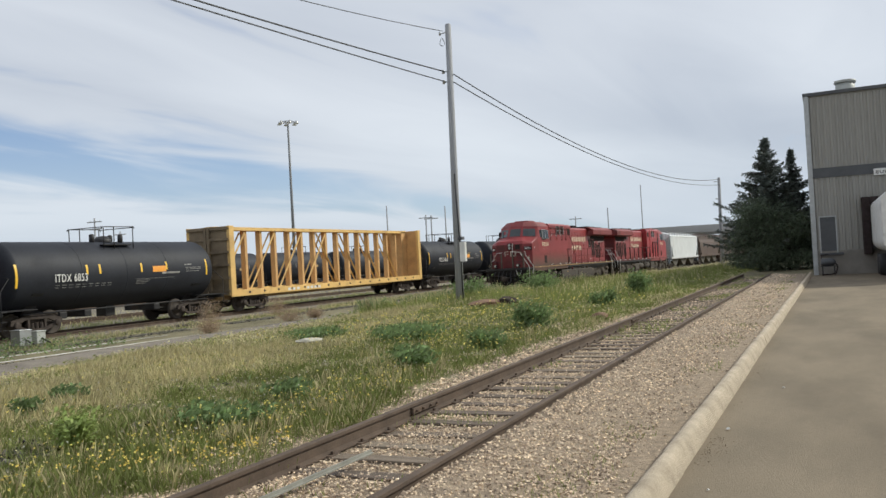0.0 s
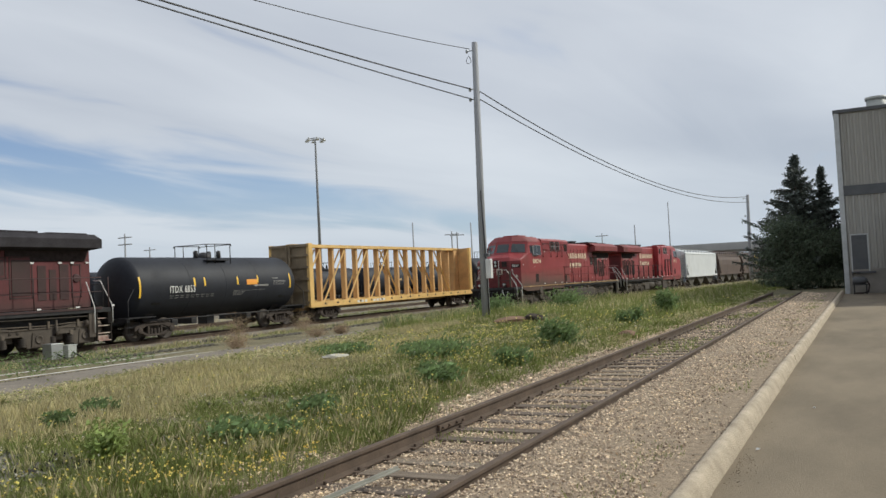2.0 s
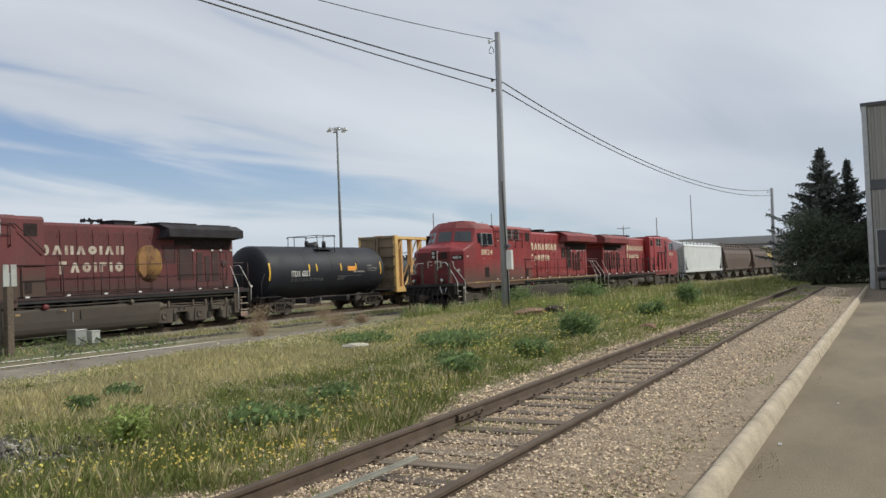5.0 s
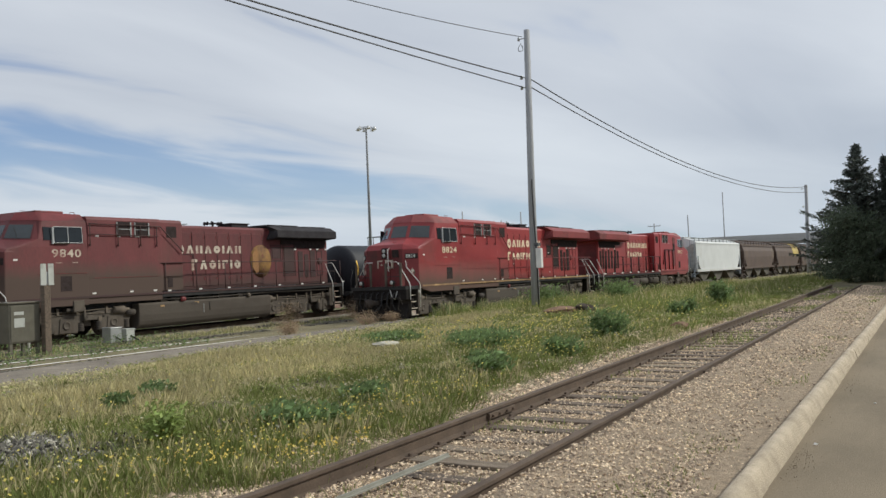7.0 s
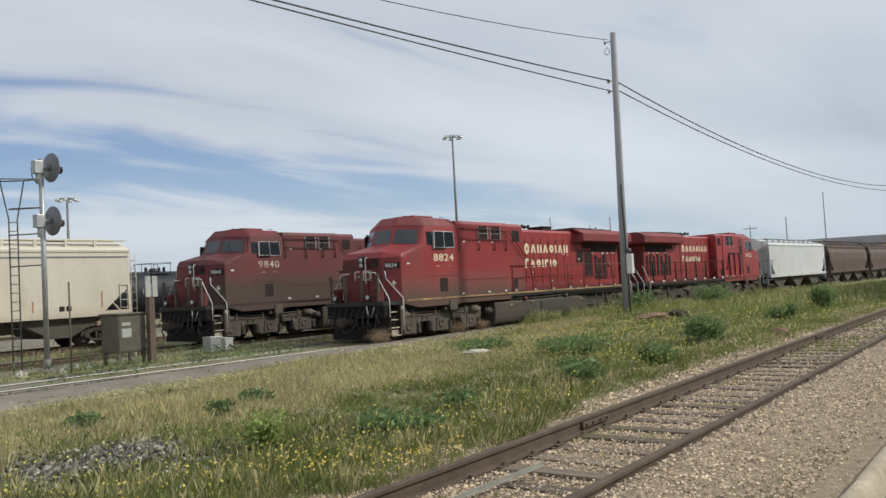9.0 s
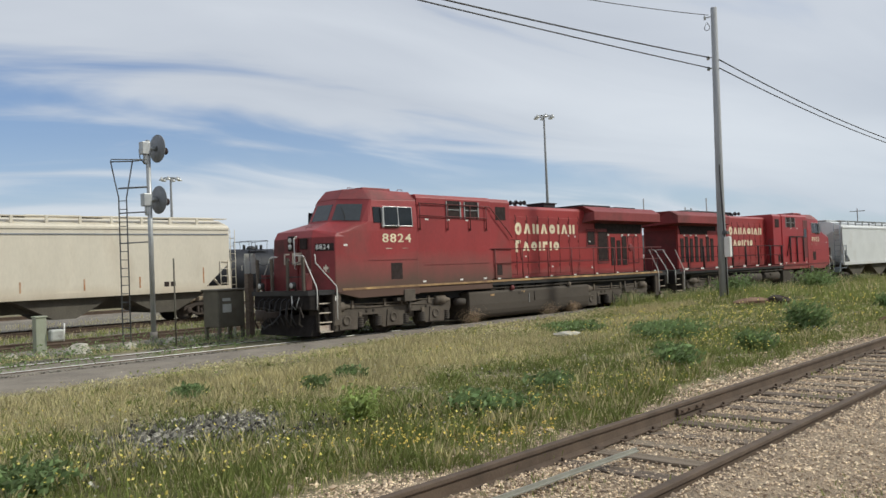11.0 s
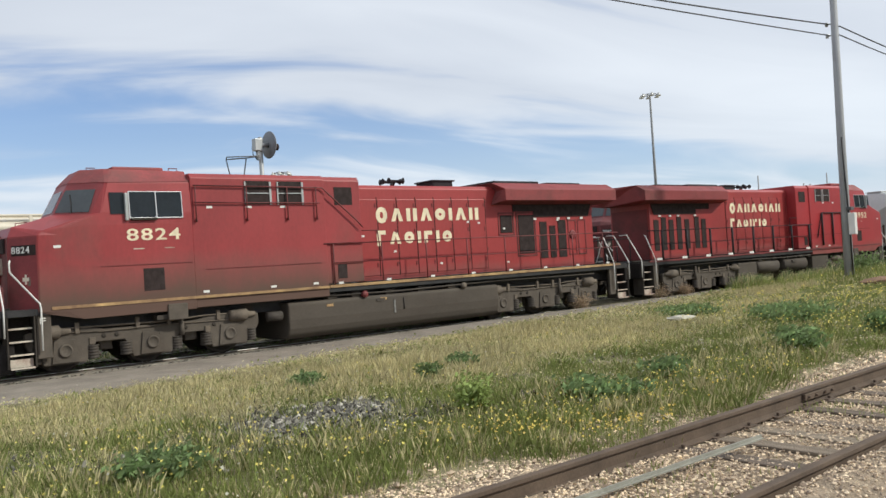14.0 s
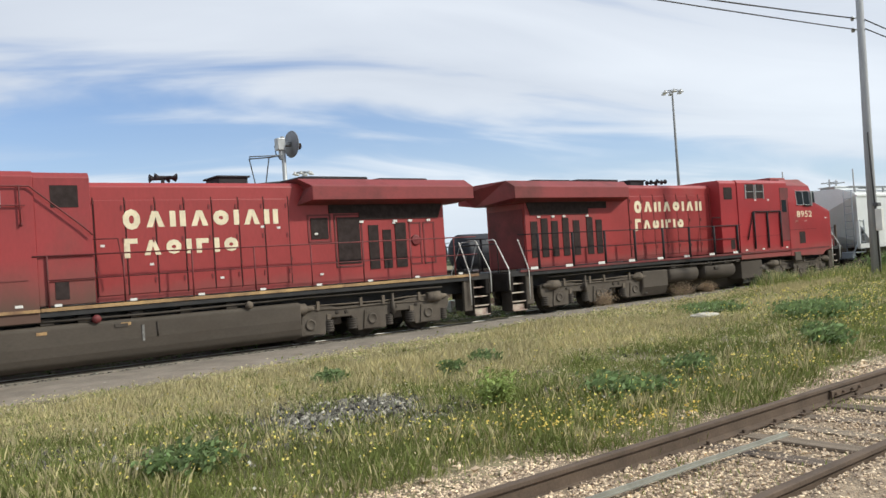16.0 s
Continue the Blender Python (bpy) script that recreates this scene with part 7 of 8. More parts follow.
def build_line_side():
    cb = thing("relay_cabinet", "olive grey relay cabinet beside the track", "relay cabinet", pose(-24.57, 15.6, -0.42))
    part("body", made(box, -0.45, 0.45, -0.52, 0.52, 0.48, 1.70, 0.03), "cabinet", cb)
    part("roof", made(box, -0.50, 0.50, -0.58, 0.58, 1.70, 1.76, 0.02), "cabinet", cb)
    part("door", made(box, 0.45, 0.47, -0.47, 0.47, 0.54, 1.64, 0.005), "cabinet", cb)
    part("notice", made(lambda bm: (box(bm, 0.47, 0.475, -0.36, -0.05, 1.36, 1.46), box(bm, 0.47, 0.475, -0.36, -0.02, 0.98, 1.26))), "box", cb, "pale notices")
    for x in (-0.38, 0.38):
        for y in (-0.45, 0.45):
            part("leg", made(box, x - 0.05, x + 0.05, y - 0.05, y + 0.05, -0.1, 0.5), "cabinet", cb)
    po = thing("timber_post", "short dark timber post with white marker boards", "post", pose(-23.98, 16.22, -0.45))
    part("post", made(box, -0.11, 0.11, -0.11, 0.11, -0.1, 2.3, 0.02), "tie", po)
    for y in (-0.16, 0.10):
        part("marker_board", made(box, 0.10, 0.13, y - 0.07, y + 0.12, 2.27, 2.95, 0.005), "box", po, "white vertical marker board")
    part("bracket", made(box, -0.02, 0.10, -0.1, 0.1, 2.2, 2.7), "pole", po)
    for x, y, w, h in ((-25.08, 19.5, 0.46, 0.5), (-25.2, 20.25, 0.36, 0.4)):
        ma = "galv" if w > 0.4 else "box"
        b = thing("junction_box", "grey metal junction box beside the rails" if w > 0.4 else "small off-white junction box beside the rails", "junction box", pose(x, y, -0.42), "junction boxes")
        part("body", made(box, -w / 2, w / 2, -w / 2, w / 2, 0.12, h + 0.12, 0.015), ma, b)
        part("lid", made(box, -w / 2 - 0.02, w / 2 + 0.02, -w / 2 - 0.02, w / 2 + 0.02, h + 0.12, h + 0.16, 0.01), ma, b)
        part("foot", made(box, -w / 3, w / 3, -w / 3, w / 3, -0.1, 0.12), "concrete", b)
        part("cable", made(tube, ((w / 2, 0, 0.3), (w / 2 + 0.2, 0.15, 0.15), (w / 2 + 0.3, 0.3, 0)), 0.03), "wire", b)
    sm = thing("switch_machine", "pale green-grey switch machine on a concrete foot by the track", "switch machine", pose(-26.0, 10.1, -0.42))
    part("body", made(box, -0.14, 0.14, -0.17, 0.15, 0.0, 1.16, 0.02), "machine", sm)
    part("cap", made(box, -0.17, 0.17, -0.2, 0.18, 1.16, 1.21, 0.015), "machine", sm)
    part("lever", made(tube, ((0.22, 0.62, 0.4), (0.22, 0.64, 0.95)), 0.025, 6), "white", sm, "white upright lever")
    part("motor", made(box, 0.0, 0.3, 0.2, 0.62, 0.42, 0.78, 0.06), "box", sm)
    part("base", made(box, -0.5, 0.5, -0.4, 1.1, -0.15, 0.08, 0.03), "concrete", sm)
    st = thing("marker_stake", "thin metal marker stake by the track", "stake", pose(-23.9, 13.4, -0.45))
    part("stake", made(tube, ((0, 0, -0.1), (0, 0, 2.85)), 0.03, 6), "cabinet", st)
    for x, y in ((-25.62, 16.45), (-25.45, 16.6)):
        wp = part("white_stub_pipe", made(tube, ((0, 0, -0.1), (0, 0, 0.5), (0.02, 0, 0.56)), 0.04, 8), "white")
        wp.matrix_basis = pose(x, y, -0.42, 2, -3)
        tagged(wp, "short white pipe standing by the cabinet", "pipe")
    rk = [(-25.5, 11.1, 0.34, 0.3), (-26.2, 11.5, 0.14, 0.1), (-25.3, 12.6, 0.2, 0.14), (-25.9, 14.4, 0.22, 0.16), (-26.0, 9.3, 0.18, 0.12), (-25.2, 14.7, 0.15, 0.1)]
    rg = random.Random(77)
    rk += [(rg.uniform(-26.4, -24.9), rg.uniform(9.3, 15.2), rg.uniform(0.06, 0.13), rg.uniform(0.08, 0.15)) for _ in range(12)]
    for x, y, a, h in rk:
        boulder((x, y, -0.40), a, h, "rubble", "pale broken concrete lump by the signal", "concrete lump")


def boulder(at, r, h, material, label, category, group=""):
    bm = bmesh.new()
    bmesh.ops.create_icosphere(bm, subdivisions=2, radius=1)
    s = random.random() * 50
    for v in bm.verts:
        k = 1 + 0.45 * noise.noise(v.co * 1.3 + Vector((s, s, s)))
        v.co = Vector((v.co.x * r * k, v.co.y * r * 1.25 * k, v.co.z * h * k))
    ob = part("boulder", bm, material)
    ob.matrix_basis = pose(*at, 0, 0, random.uniform(0, 360))
    return tagged(ob, label, category, group)


# ---- trees ----
def leaf_cloud(verts, faces, centre, spread, count, size, rng):
    for _ in range(count):
        d = Vector((rng.gauss(0, 1), rng.gauss(0, 1), rng.gauss(0, 1)))
        p = Vector(centre) + Vector((d.x * spread[0], d.y * spread[1], d.z * spread[2])) * 0.5
        n = Vector((rng.gauss(0, 1), rng.gauss(0, 1), rng.gauss(0, 1))).normalized()
        a = n.orthogonal().normalized()
        b = n.cross(a)
        s = size * rng.uniform(0.6, 1.4)
        i = len(verts)
        verts += [tuple(p + a * s), tuple(p + b * s * 0.5), tuple(p - a * s), tuple(p - b * s * 0.5)]
        faces.append((i, i + 1, i + 2, i + 3))


def build_spruce(at, h, r, label, seed):
    rng = random.Random(seed)
    tr = thing("spruce", label, "tree", pose(*at), "trees by the warehouse")
    part("trunk", made(tube, ((0, 0, -0.2), (0, 0, h * 0.97)), 0.18, 8, 0.02), "bark", tr)
    verts, faces = [], []
    limbs = bmesh.new()
    z = h * 0.06
    while z < h * 0.99:
        rr = r * (1 - z / h) ** 1.12 * (0.9 + 0.16 * math.sin(z * 5.2)) + 0.05
        for k in range(7 if z < h * 0.8 else 5):
            t = rng.uniform(0, 6.28)
            ln = rr * rng.uniform(0.7, 1.12)
            d = Vector((math.cos(t), math.sin(t), 0))
            tip = d * ln + Vector((0, 0, z + ln * rng.uniform(0.08, 0.42)))
            tube(limbs, (Vector((0, 0, z)), tip), 0.03, 4, 0.01)
            m = max(3, int(ln * 9))
            for j in range(m):
                s = (j + 0.6) / m
                p = Vector((0, 0, z)).lerp(tip, s)
                p.z -= 0.12 * math.sin(s * 3.1)
                for q in range(7):
                    dd = (d * 0.5 + Vector((rng.gauss(0, 0.6), rng.gauss(0, 0.6), rng.gauss(-0.15, 0.4)))).normalized()
                    e = dd.cross(Vector((rng.gauss(0, 1), rng.gauss(0, 1), 1))).normalized()
                    L = rng.uniform(0.12, 0.30)
                    i = len(verts)
                    verts += [tuple(p - e * 0.028), tuple(p + e * 0.028), tuple(p + dd * L + e * 0.03), tuple(p + dd * L - e * 0.03)]
                    faces.append((i, i + 1, i + 2, i + 3))
        z += 0.20 if z < h * 0.85 else 0.14
    part("limb", limbs, "bark", tr)
    crown = bpy.data.meshes.new("crown")
    crown.from_pydata(verts, [], faces)
    crown.materials.append(M["needle"])
    new("crown", crown).parent = tr
    return tr


def build_broadleaf(at, h, r, label, seed, material="broad"):
    rng = random.Random(seed)
    tr = thing("broadleaf_tree", label, "tree", pose(*at), "trees by the warehouse")
    bm = bmesh.new()
    tube(bm, ((0, 0, -0.2), (0.05, 0, h * 0.45)), 0.2, 8, 0.1)
    tips = []
    for k in range(22):
        t, e = rng.uniform(0, 6.28), rng.uniform(-0.1, 1.3)
        ln = r * rng.uniform(0.6, 1.0)
        base = Vector((0, 0, h * rng.uniform(0.12, 0.45)))
        tip = base + Vector((math.cos(t) * math.cos(e) * ln, math.sin(t) * math.cos(e) * ln, math.sin(e) * h * 0.5))
        tube(bm, (base, base.lerp(tip, 0.5) + Vector((0, 0, 0.1)), tip), 0.07, 5, 0.015)
        tips += [tip, base.lerp(tip, 0.65)]
    part("trunk", bm, "bark", tr)
    verts, faces = [], []
    for p in tips:
        leaf_cloud(verts, faces, p, (r * 0.42, r * 0.42, h * 0.16), 460, 0.075, rng)
    for k in range(10):
        t = rng.uniform(0, 6.28)
        leaf_cloud(verts, faces, (math.cos(t) * r * 0.7, math.sin(t) * r * 0.7, h * 0.15), (r * 0.4, r * 0.4, h * 0.14), 400, 0.075, rng)
    me = bpy.data.meshes.new("crown")
    me.from_pydata(verts, [], faces)
    me.materials.append(M[material])
    new("crown", me).parent = tr
    return tr


build_warehouse()
build_trailer()
build_pump()
build_pole("utility_pole", POLE1, 0.05, 12.05, 0.19, "tall grey wooden utility pole with white meter box")
build_pole("utility_pole", (-9.4, 84.5), -0.25, 8.75, 0.2, "distant grey wooden utility pole beyond the spur", False)
TOP1, TOP2 = (-14.6, 32.95, 0.05), (-9.35, 84.5, -0.25)
build_signal()
build_line_side()
build_light_mast((-86.3, 122.8), -0.8, 29.1, "very tall yard light mast with a ring of floodlights")
build_light_mast((-130.6, 73.9), -0.8, 19.8, "tall yard light mast far across the tracks")
build_spruce((-4.15, 70.0, -0.2), 10.5, 5.8, "tall dark spruce with pointed top by the spur's end", 3)
build_spruce((-2.3, 71.0, -0.2), 9.4, 3.6, "slimmer dark spruce behind the warehouse corner", 4)
build_broadleaf((-4.8, 66.5, -0.2), 5.2, 2.25, "dense dark broadleaf tree in front of spruces", 5)
build_broadleaf((-2.7, 67.5, -0.2), 5.0, 2.5, "dense dark shrubby tree beside the warehouse", 6)
boulder((-5.55, 21.5, 0.06), 0.2, 0.16, "earth", "tan boulder beside the spur", "boulder")
boulder((-11.5, 30.5, 0.06), 0.34, 0.24, "bark", "dark clod of earth on the mound", "earth clod")
boulder((-12.3, 30.3, 0.03), 0.62, 0.16, "earth", "low reddish earth lump on the mound", "earth clod")
boulder((-12.2, 17.75, -0.06), 0.30, 0.06, "rubble", "flat pale stone in the grass", "flat stone")
bar = part("steel_bar", made(prism, [(-0.028, 0), (0.028, 0), (0.028, 0.01), (0.008, 0.012), (0.008, 0.035), (-0.008, 0.035), (-0.008, 0.012), (-0.028, 0.01)], "y", -3.2, 0.0), "bar")
bar.matrix_basis = pose(-3.92, 6.62, 0.03, 0, 0, -1.5)
tagged(bar, "grey galvanised bar lying between the rails", "steel bar")
# litter along the kerb
for x, y, s in ((-0.98, 8.45, 0.022), (-0.9, 6.3, 0.012), (-0.6, 11.0, 0.016)):
    lf = part("paper_scrap", made(lambda bm: (prism(bm, [(-s, 0.0), (0, s * 0.7), (s, s * 0.25), (s * 0.4, -0.002)], "x", -s * 0.6, s * 0.5))), "white")
    lf.matrix_basis = pose(x, y, -0.022, 0, 0, 40 * y)
    tagged(lf, "small white paper scrap on the tarmac", "litter")

# ---- cables, distance ----
def pole_top(at, base, h, down, side=-0.25):
    k = (h - down) / h
    return (at[0] + POLE1_LEAN[0] * k + side, at[1] + POLE1_LEAN[1] * k, base + h - down)


build_pole("utility_pole", (-19.8, -18.7), -0.35, 12.05, 0.19, "grey wooden utility pole that ends the overhead span", False)
A1, B1, C1 = (POLE1, 0.05, 12.05), ((-9.4, 84.5), -0.25, 8.75), ((-19.8, -18.7), -0.35, 12.05)
cable("overhead_cable", pole_top(*A1, 0.25), pole_top(*C1, 0.25), 1.5, 0.016, "thin black top cable sagging from the pole")
cable("overhead_cable", pole_top(*A1, 2.03), pole_top(*C1, 1.3), 0.55, 0.028, "heavy black overhead cable above the weeds")
cable("overhead_cable", pole_top(*A1, 2.47), pole_top(*C1, 1.6), 0.3, 0.024, "black overhead cable below the heavy one")
cable("overhead_cable", pole_top(*A1, 2.2, 0.16), pole_top(*B1, 0.15, 0.1), 1.6, 0.026, "black cable sagging to the distant pole")
cable("overhead_cable", pole_top(*A1, 2.55, 0.16), pole_top(*B1, 0.7, 0.1), 1.4, 0.024, "second black cable sagging to the distant pole")


def distant_pole(x, y, h, arms, label):
    po = thing("distant_pole", label, "pole", pose(x, y, -0.8), "poles on the skyline")
    part("pole", made(tube, ((0, 0, 0), (0, 0, h)), 0.17, 6, 0.12), "pole", po)
    for k in range(arms):
        z = h - 0.6 - 1.1 * k
        part("crossarm", made(box, -1.5, 1.5, -0.08, 0.08, z - 0.08, z + 0.08), "pole", po)
    return po


distant_pole(-103.5, 94.3, 12.4, 2, "wooden pole with crossarms on the skyline")
distant_pole(-70.2, 143.9, 11.9, 1, "wooden pole beyond the parked wagons")
distant_pole(-69.3, 144.4, 11.7, 1, "wooden pole beyond the parked wagons")
distant_pole(-81.6, 149.2, 14.7, 0, "thin bare pole on the skyline")
distant_pole(-73.0, 159.1, 14.4, 0, "thin bare pole on the skyline")
distant_pole(-52.9, 187.7, 11.5, 1, "wooden pole near the overpass")
distant_pole(-45.7, 189.6, 13.0, 0, "bare wooden pole near the overpass")
distant_pole(-43.5, 217.7, 19.8, 0, "tall thin radio mast on the skyline")
distant_pole(-125.0, 120.0, 12.0, 1, "wooden pole far across the yard")


def build_overpass():
    ov = thing("overpass", "pale concrete road overpass crossing the tracks far off", "bridge")
    a, b = Vector((-62, 262, 7.6)), Vector((-10, 178, 5.2))
    d = (b - a).normalized()
    n = Vector((d.y, -d.x, 0)).normalized()
    def slab(name, off, w, z0, z1, material):
        bm = bmesh.new()
        vs = []
        for p in (a - d * 40, b + d * 40):
            for s in (-w, w):
                for z in (z0, z1):
                    vs.append(bm.verts.new(p + n * (s + off) + Vector((0, 0, z))))
        for q in ((0, 1, 3, 2), (4, 6, 7, 5), (0, 2, 6, 4), (1, 5, 7, 3), (0, 4, 5, 1), (2, 3, 7, 6)):
            bm.faces.new([vs[i] for i in q])
        bmesh.ops.recalc_face_normals(bm, faces=bm.faces)
        return part(name, bm, material, ov)
    slab("deck", 0, 5.0, -0.4, 0.2, "bridge")
    slab("barrier", -4.9, 0.15, 0.2, 1.2, "bridge")
    slab("barrier", 4.9, 0.15, 0.2, 1.2, "bridge")
    for off in (-3.5, 0, 3.5):
        slab("girder", off, 0.3, -1.0, -0.4, "bridge")
    for k in range(7):
        p = a.lerp(b, k / 6)
        part("pier", made(box, p.x - 0.6, p.x + 0.6, p.y - 0.6, p.y + 0.6, -2, p.z - 1.3), "bridge", ov)


build_overpass()


def far_woods():
    """A low ragged line of woods and roofs round the horizon."""
    rng = random.Random(11)
    verts, faces = [], []
    for k in range(900):
        t = rng.uniform(-2.2, 0.35)
        d = rng.uniform(330, 520)
        h = rng.uniform(2.2, 5.5) + 2.5 * max(0, noise.noise((t * 9, 0, 0)))
        w = rng.uniform(4, 12)
        x, y = math.sin(t) * d, math.cos(t) * d
        i = len(verts)
        ring = 7
        for j in range(ring):
            a = 2 * math.pi * j / ring
            verts.append((x + math.cos(a) * w, y + math.sin(a) * w, -1.5))
        for j in range(ring):
            a = 2 * math.pi * j / ring + 0.3
            verts.append((x + math.cos(a) * w * 0.8, y + math.sin(a) * w * 0.8, -1.5 + h * rng.uniform(0.5, 0.95)))
        verts.append((x, y, -1.5 + h))
        for j in range(ring):
            faces += [(i + j, i + (j + 1) % ring, i + ring + (j + 1) % ring, i + ring + j), (i + ring + j, i + ring + (j + 1) % ring, i + 2 * ring)]
    mesh_stuff("far_woods", verts, faces, "far_leaf", "low dark woods along the far horizon", "woods")


far_woods()


# ---- stones ----
def stones(name, pts, sizes, material, label, rng, parent=None):
    base = np.array([(1, 0, 0), (-1, 0, 0), (0, 1, 0), (0, -1, 0), (0, 0, 1), (0, 0, -1)], float)
    tri = np.array([(0, 2, 4), (2, 1, 4), (1, 3, 4), (3, 0, 4), (2, 0, 5), (1, 2, 5), (3, 1, 5), (0, 3, 5)])
    n = len(pts)
    v = np.repeat(base[None], n, 0) * rng.uniform(0.55, 1.25, (n, 6, 1))
    v += rng.normal(0, 0.22, (n, 6, 3))
    v *= np.asarray(sizes)[:, None, None] * np.array([1, 1, 0.7])
    a = rng.uniform(0, 6.283, n)
    c, s = np.cos(a)[:, None], np.sin(a)[:, None]
    x, y = v[..., 0] * c - v[..., 1] * s, v[..., 0] * s + v[..., 1] * c
    v = np.stack([x, y, v[..., 2]], -1) + np.asarray(pts)[:, None, :]
    f = (tri[None] + (np.arange(n) * 6)[:, None, None]).reshape(-1, 3)
    return mesh_stuff(name, v.reshape(-1, 3).tolist(), f.tolist(), material, label, "stones", "stuff", parent)


def scatter(rng, n, x0, x1, y0, y1, near=6.0, power=1.3):
    """Random places, thinned with distance from where the viewer stands."""
    x, y = rng.uniform(x0, x1, n), rng.uniform(y0, y1, n)
    r = np.hypot(x, y)
    keep = rng.uniform(0, 1, n) < np.minimum(1, (near / r) ** power)
    return x[keep], y[keep], r[keep]


def field_noise(x, y, s, o):
    return np.array([noise.noise((a * s, b * s, o)) for a, b in zip(x, y)])


def build_stones():
    rng = np.random.default_rng(5)
    x, y, r = scatter(rng, 310000, -5.6, -1.32, -2.5, 50, 7.0, 1.55)
    # bare earthy lane beside the kerb and thinner stones near the rails' ends
    near_weeds = (x < -4.72) & (y < 9.5) & (y > 5.3) & (rng.uniform(0, 1, len(x)) < 0.75)
    x, y, r = x[~near_weeds], y[~near_weeds], r[~near_weeds]
    thin = np.array([noise.noise((a * 0.9, b * 0.35, 2.0)) for a, b in zip(x, y)])
    keep = (rng.uniform(0, 1, len(x)) < np.clip(1.0 + thin * 0.9 - 0.5 * np.exp(-((x + 2.3) / 0.7) ** 2) * (y < 9) - 0.85 * np.exp(-((x + 1.45) / 0.22) ** 2), 0.04, 1))
    x, y, r = x[keep], y[keep], r[keep]
    ok = (x < np.array([kerb_x(b) for b in y]) - 0.14 - 0.05 * rng.uniform(0, 1, len(x))) & (np.abs(x + 4.52) > 0.085) & (np.abs(x + 3.02) > 0.085)
    x, y, r = x[ok], y[ok], r[ok]
    inside = (x > -4.45) & (x < -3.1)
    z = np.where(inside, -0.062 + 0.045 * np.clip((6.6 - y) / 1.5, 0, 1), np.interp(x, (-3.0, -2.93, -2.75, -2.4, -2.0), (0.0, 0.07, 0.068, 0.035, -0.002))) + rng.uniform(-0.01, 0.012, len(x))
    z = np.where(x < -4.5, -0.012, z)
    stones("gravel", np.stack([x, y, z], 1), rng.uniform(0.007, 0.020, len(x)) * (1 + 0.03 * np.maximum(0, r - 8)), "stone", "loose pale limestone gravel beside the rails", rng)
    # grey stones showing in the weeds
    n = 5200
    k = rng.choice(3, n, p=(0.66, 0.26, 0.08))
    cx, cy = np.array([-8.75, -8.7, -9.6])[k], np.array([5.35, 4.1, 2.2])[k]
    x, y = cx + rng.normal(0, 0.62, n), cy + rng.normal(0, 0.5, n)
    x, y = np.append(x, rng.uniform(-12, -6, 250)), np.append(y, rng.uniform(2, 12, 250))
    z = np.array([ground_z(a, b) for a, b in zip(x, y)]) + 0.0
    stones("grey_rubble", np.stack([x, y, z], 1), rng.uniform(0.014, 0.05, len(x)) * rng.choice((0.8, 1.0, 1.5), len(x)), "stone_grey", "grey crushed stone patch among the weeds", rng)
    x, y = -8.8 + rng.normal(0, 0.75, 46), 5.2 + rng.normal(0, 0.6, 46)
    z = np.array([ground_z(a, b) for a, b in zip(x, y)]) + 0.03
    stones("pale_rubble", np.stack([x, y, z], 1), rng.uniform(0.025, 0.055, 46), "rubble", "few pale broken stones among the grey rubble", rng)
    # pale stones on the bank by the rail and along the road's rim
    x, y = rng.uniform(-6.4, -5.0, 1500), rng.uniform(2.5, 30, 1500)
    z = np.array([ground_z(a, b) for a, b in zip(x, y)])
    stones("bank_stones", np.stack([x, y, z], 1), rng.uniform(0.015, 0.045, len(x)), "stone", "pale stones scattered on the weedy bank", rng)
    x, y = rng.uniform(-27.0, -22.6, 22000), rng.uniform(3, 52, 22000)
    ok = field_noise(x, y, 0.5, 31) > -0.15
    x, y = x[ok], y[ok]
    z = np.array([ground_z(a, b) for a, b in zip(x, y)])
    stones("yard_stones", np.stack([x, y, z], 1), rng.uniform(0.02, 0.05, len(x)), "stone_grey", "grey gravel between the main tracks", rng)
    y = rng.uniform(-3, 45, 5000)
    x = np.array([track1_x(b) for b in y]) + 1.2 + np.abs(rng.normal(0, 0.5, len(y)))
    z = np.array([ground_z(a, b) for a, b in zip(x, y)]) - 0.0
    stones("road_stones", np.stack([x, y, z], 1), rng.uniform(0.015, 0.04, len(x)), "stone_grey", "grey stones along the road beside the rail", rng)


build_stones()


def kerb_debris():
    """Dry bits of leaf and grit swept against the kerb."""
    rng = np.random.default_rng(33)
    y = np.concatenate([rng.uniform(3, 40, 260), rng.normal(7.6, 0.35, 160), rng.normal(12.5, 0.6, 70)])
    x = np.array([kerb_x(b) for b in y]) + 0.13 + np.abs(rng.normal(0, 0.10, len(y)))
    stones("kerb_debris", np.stack([x, y, np.full(len(y), -0.026)], 1), rng.uniform(0.002, 0.006, len(y)), "litter", "dry brown leaf bits and grit along the kerb", rng)


kerb_debris()


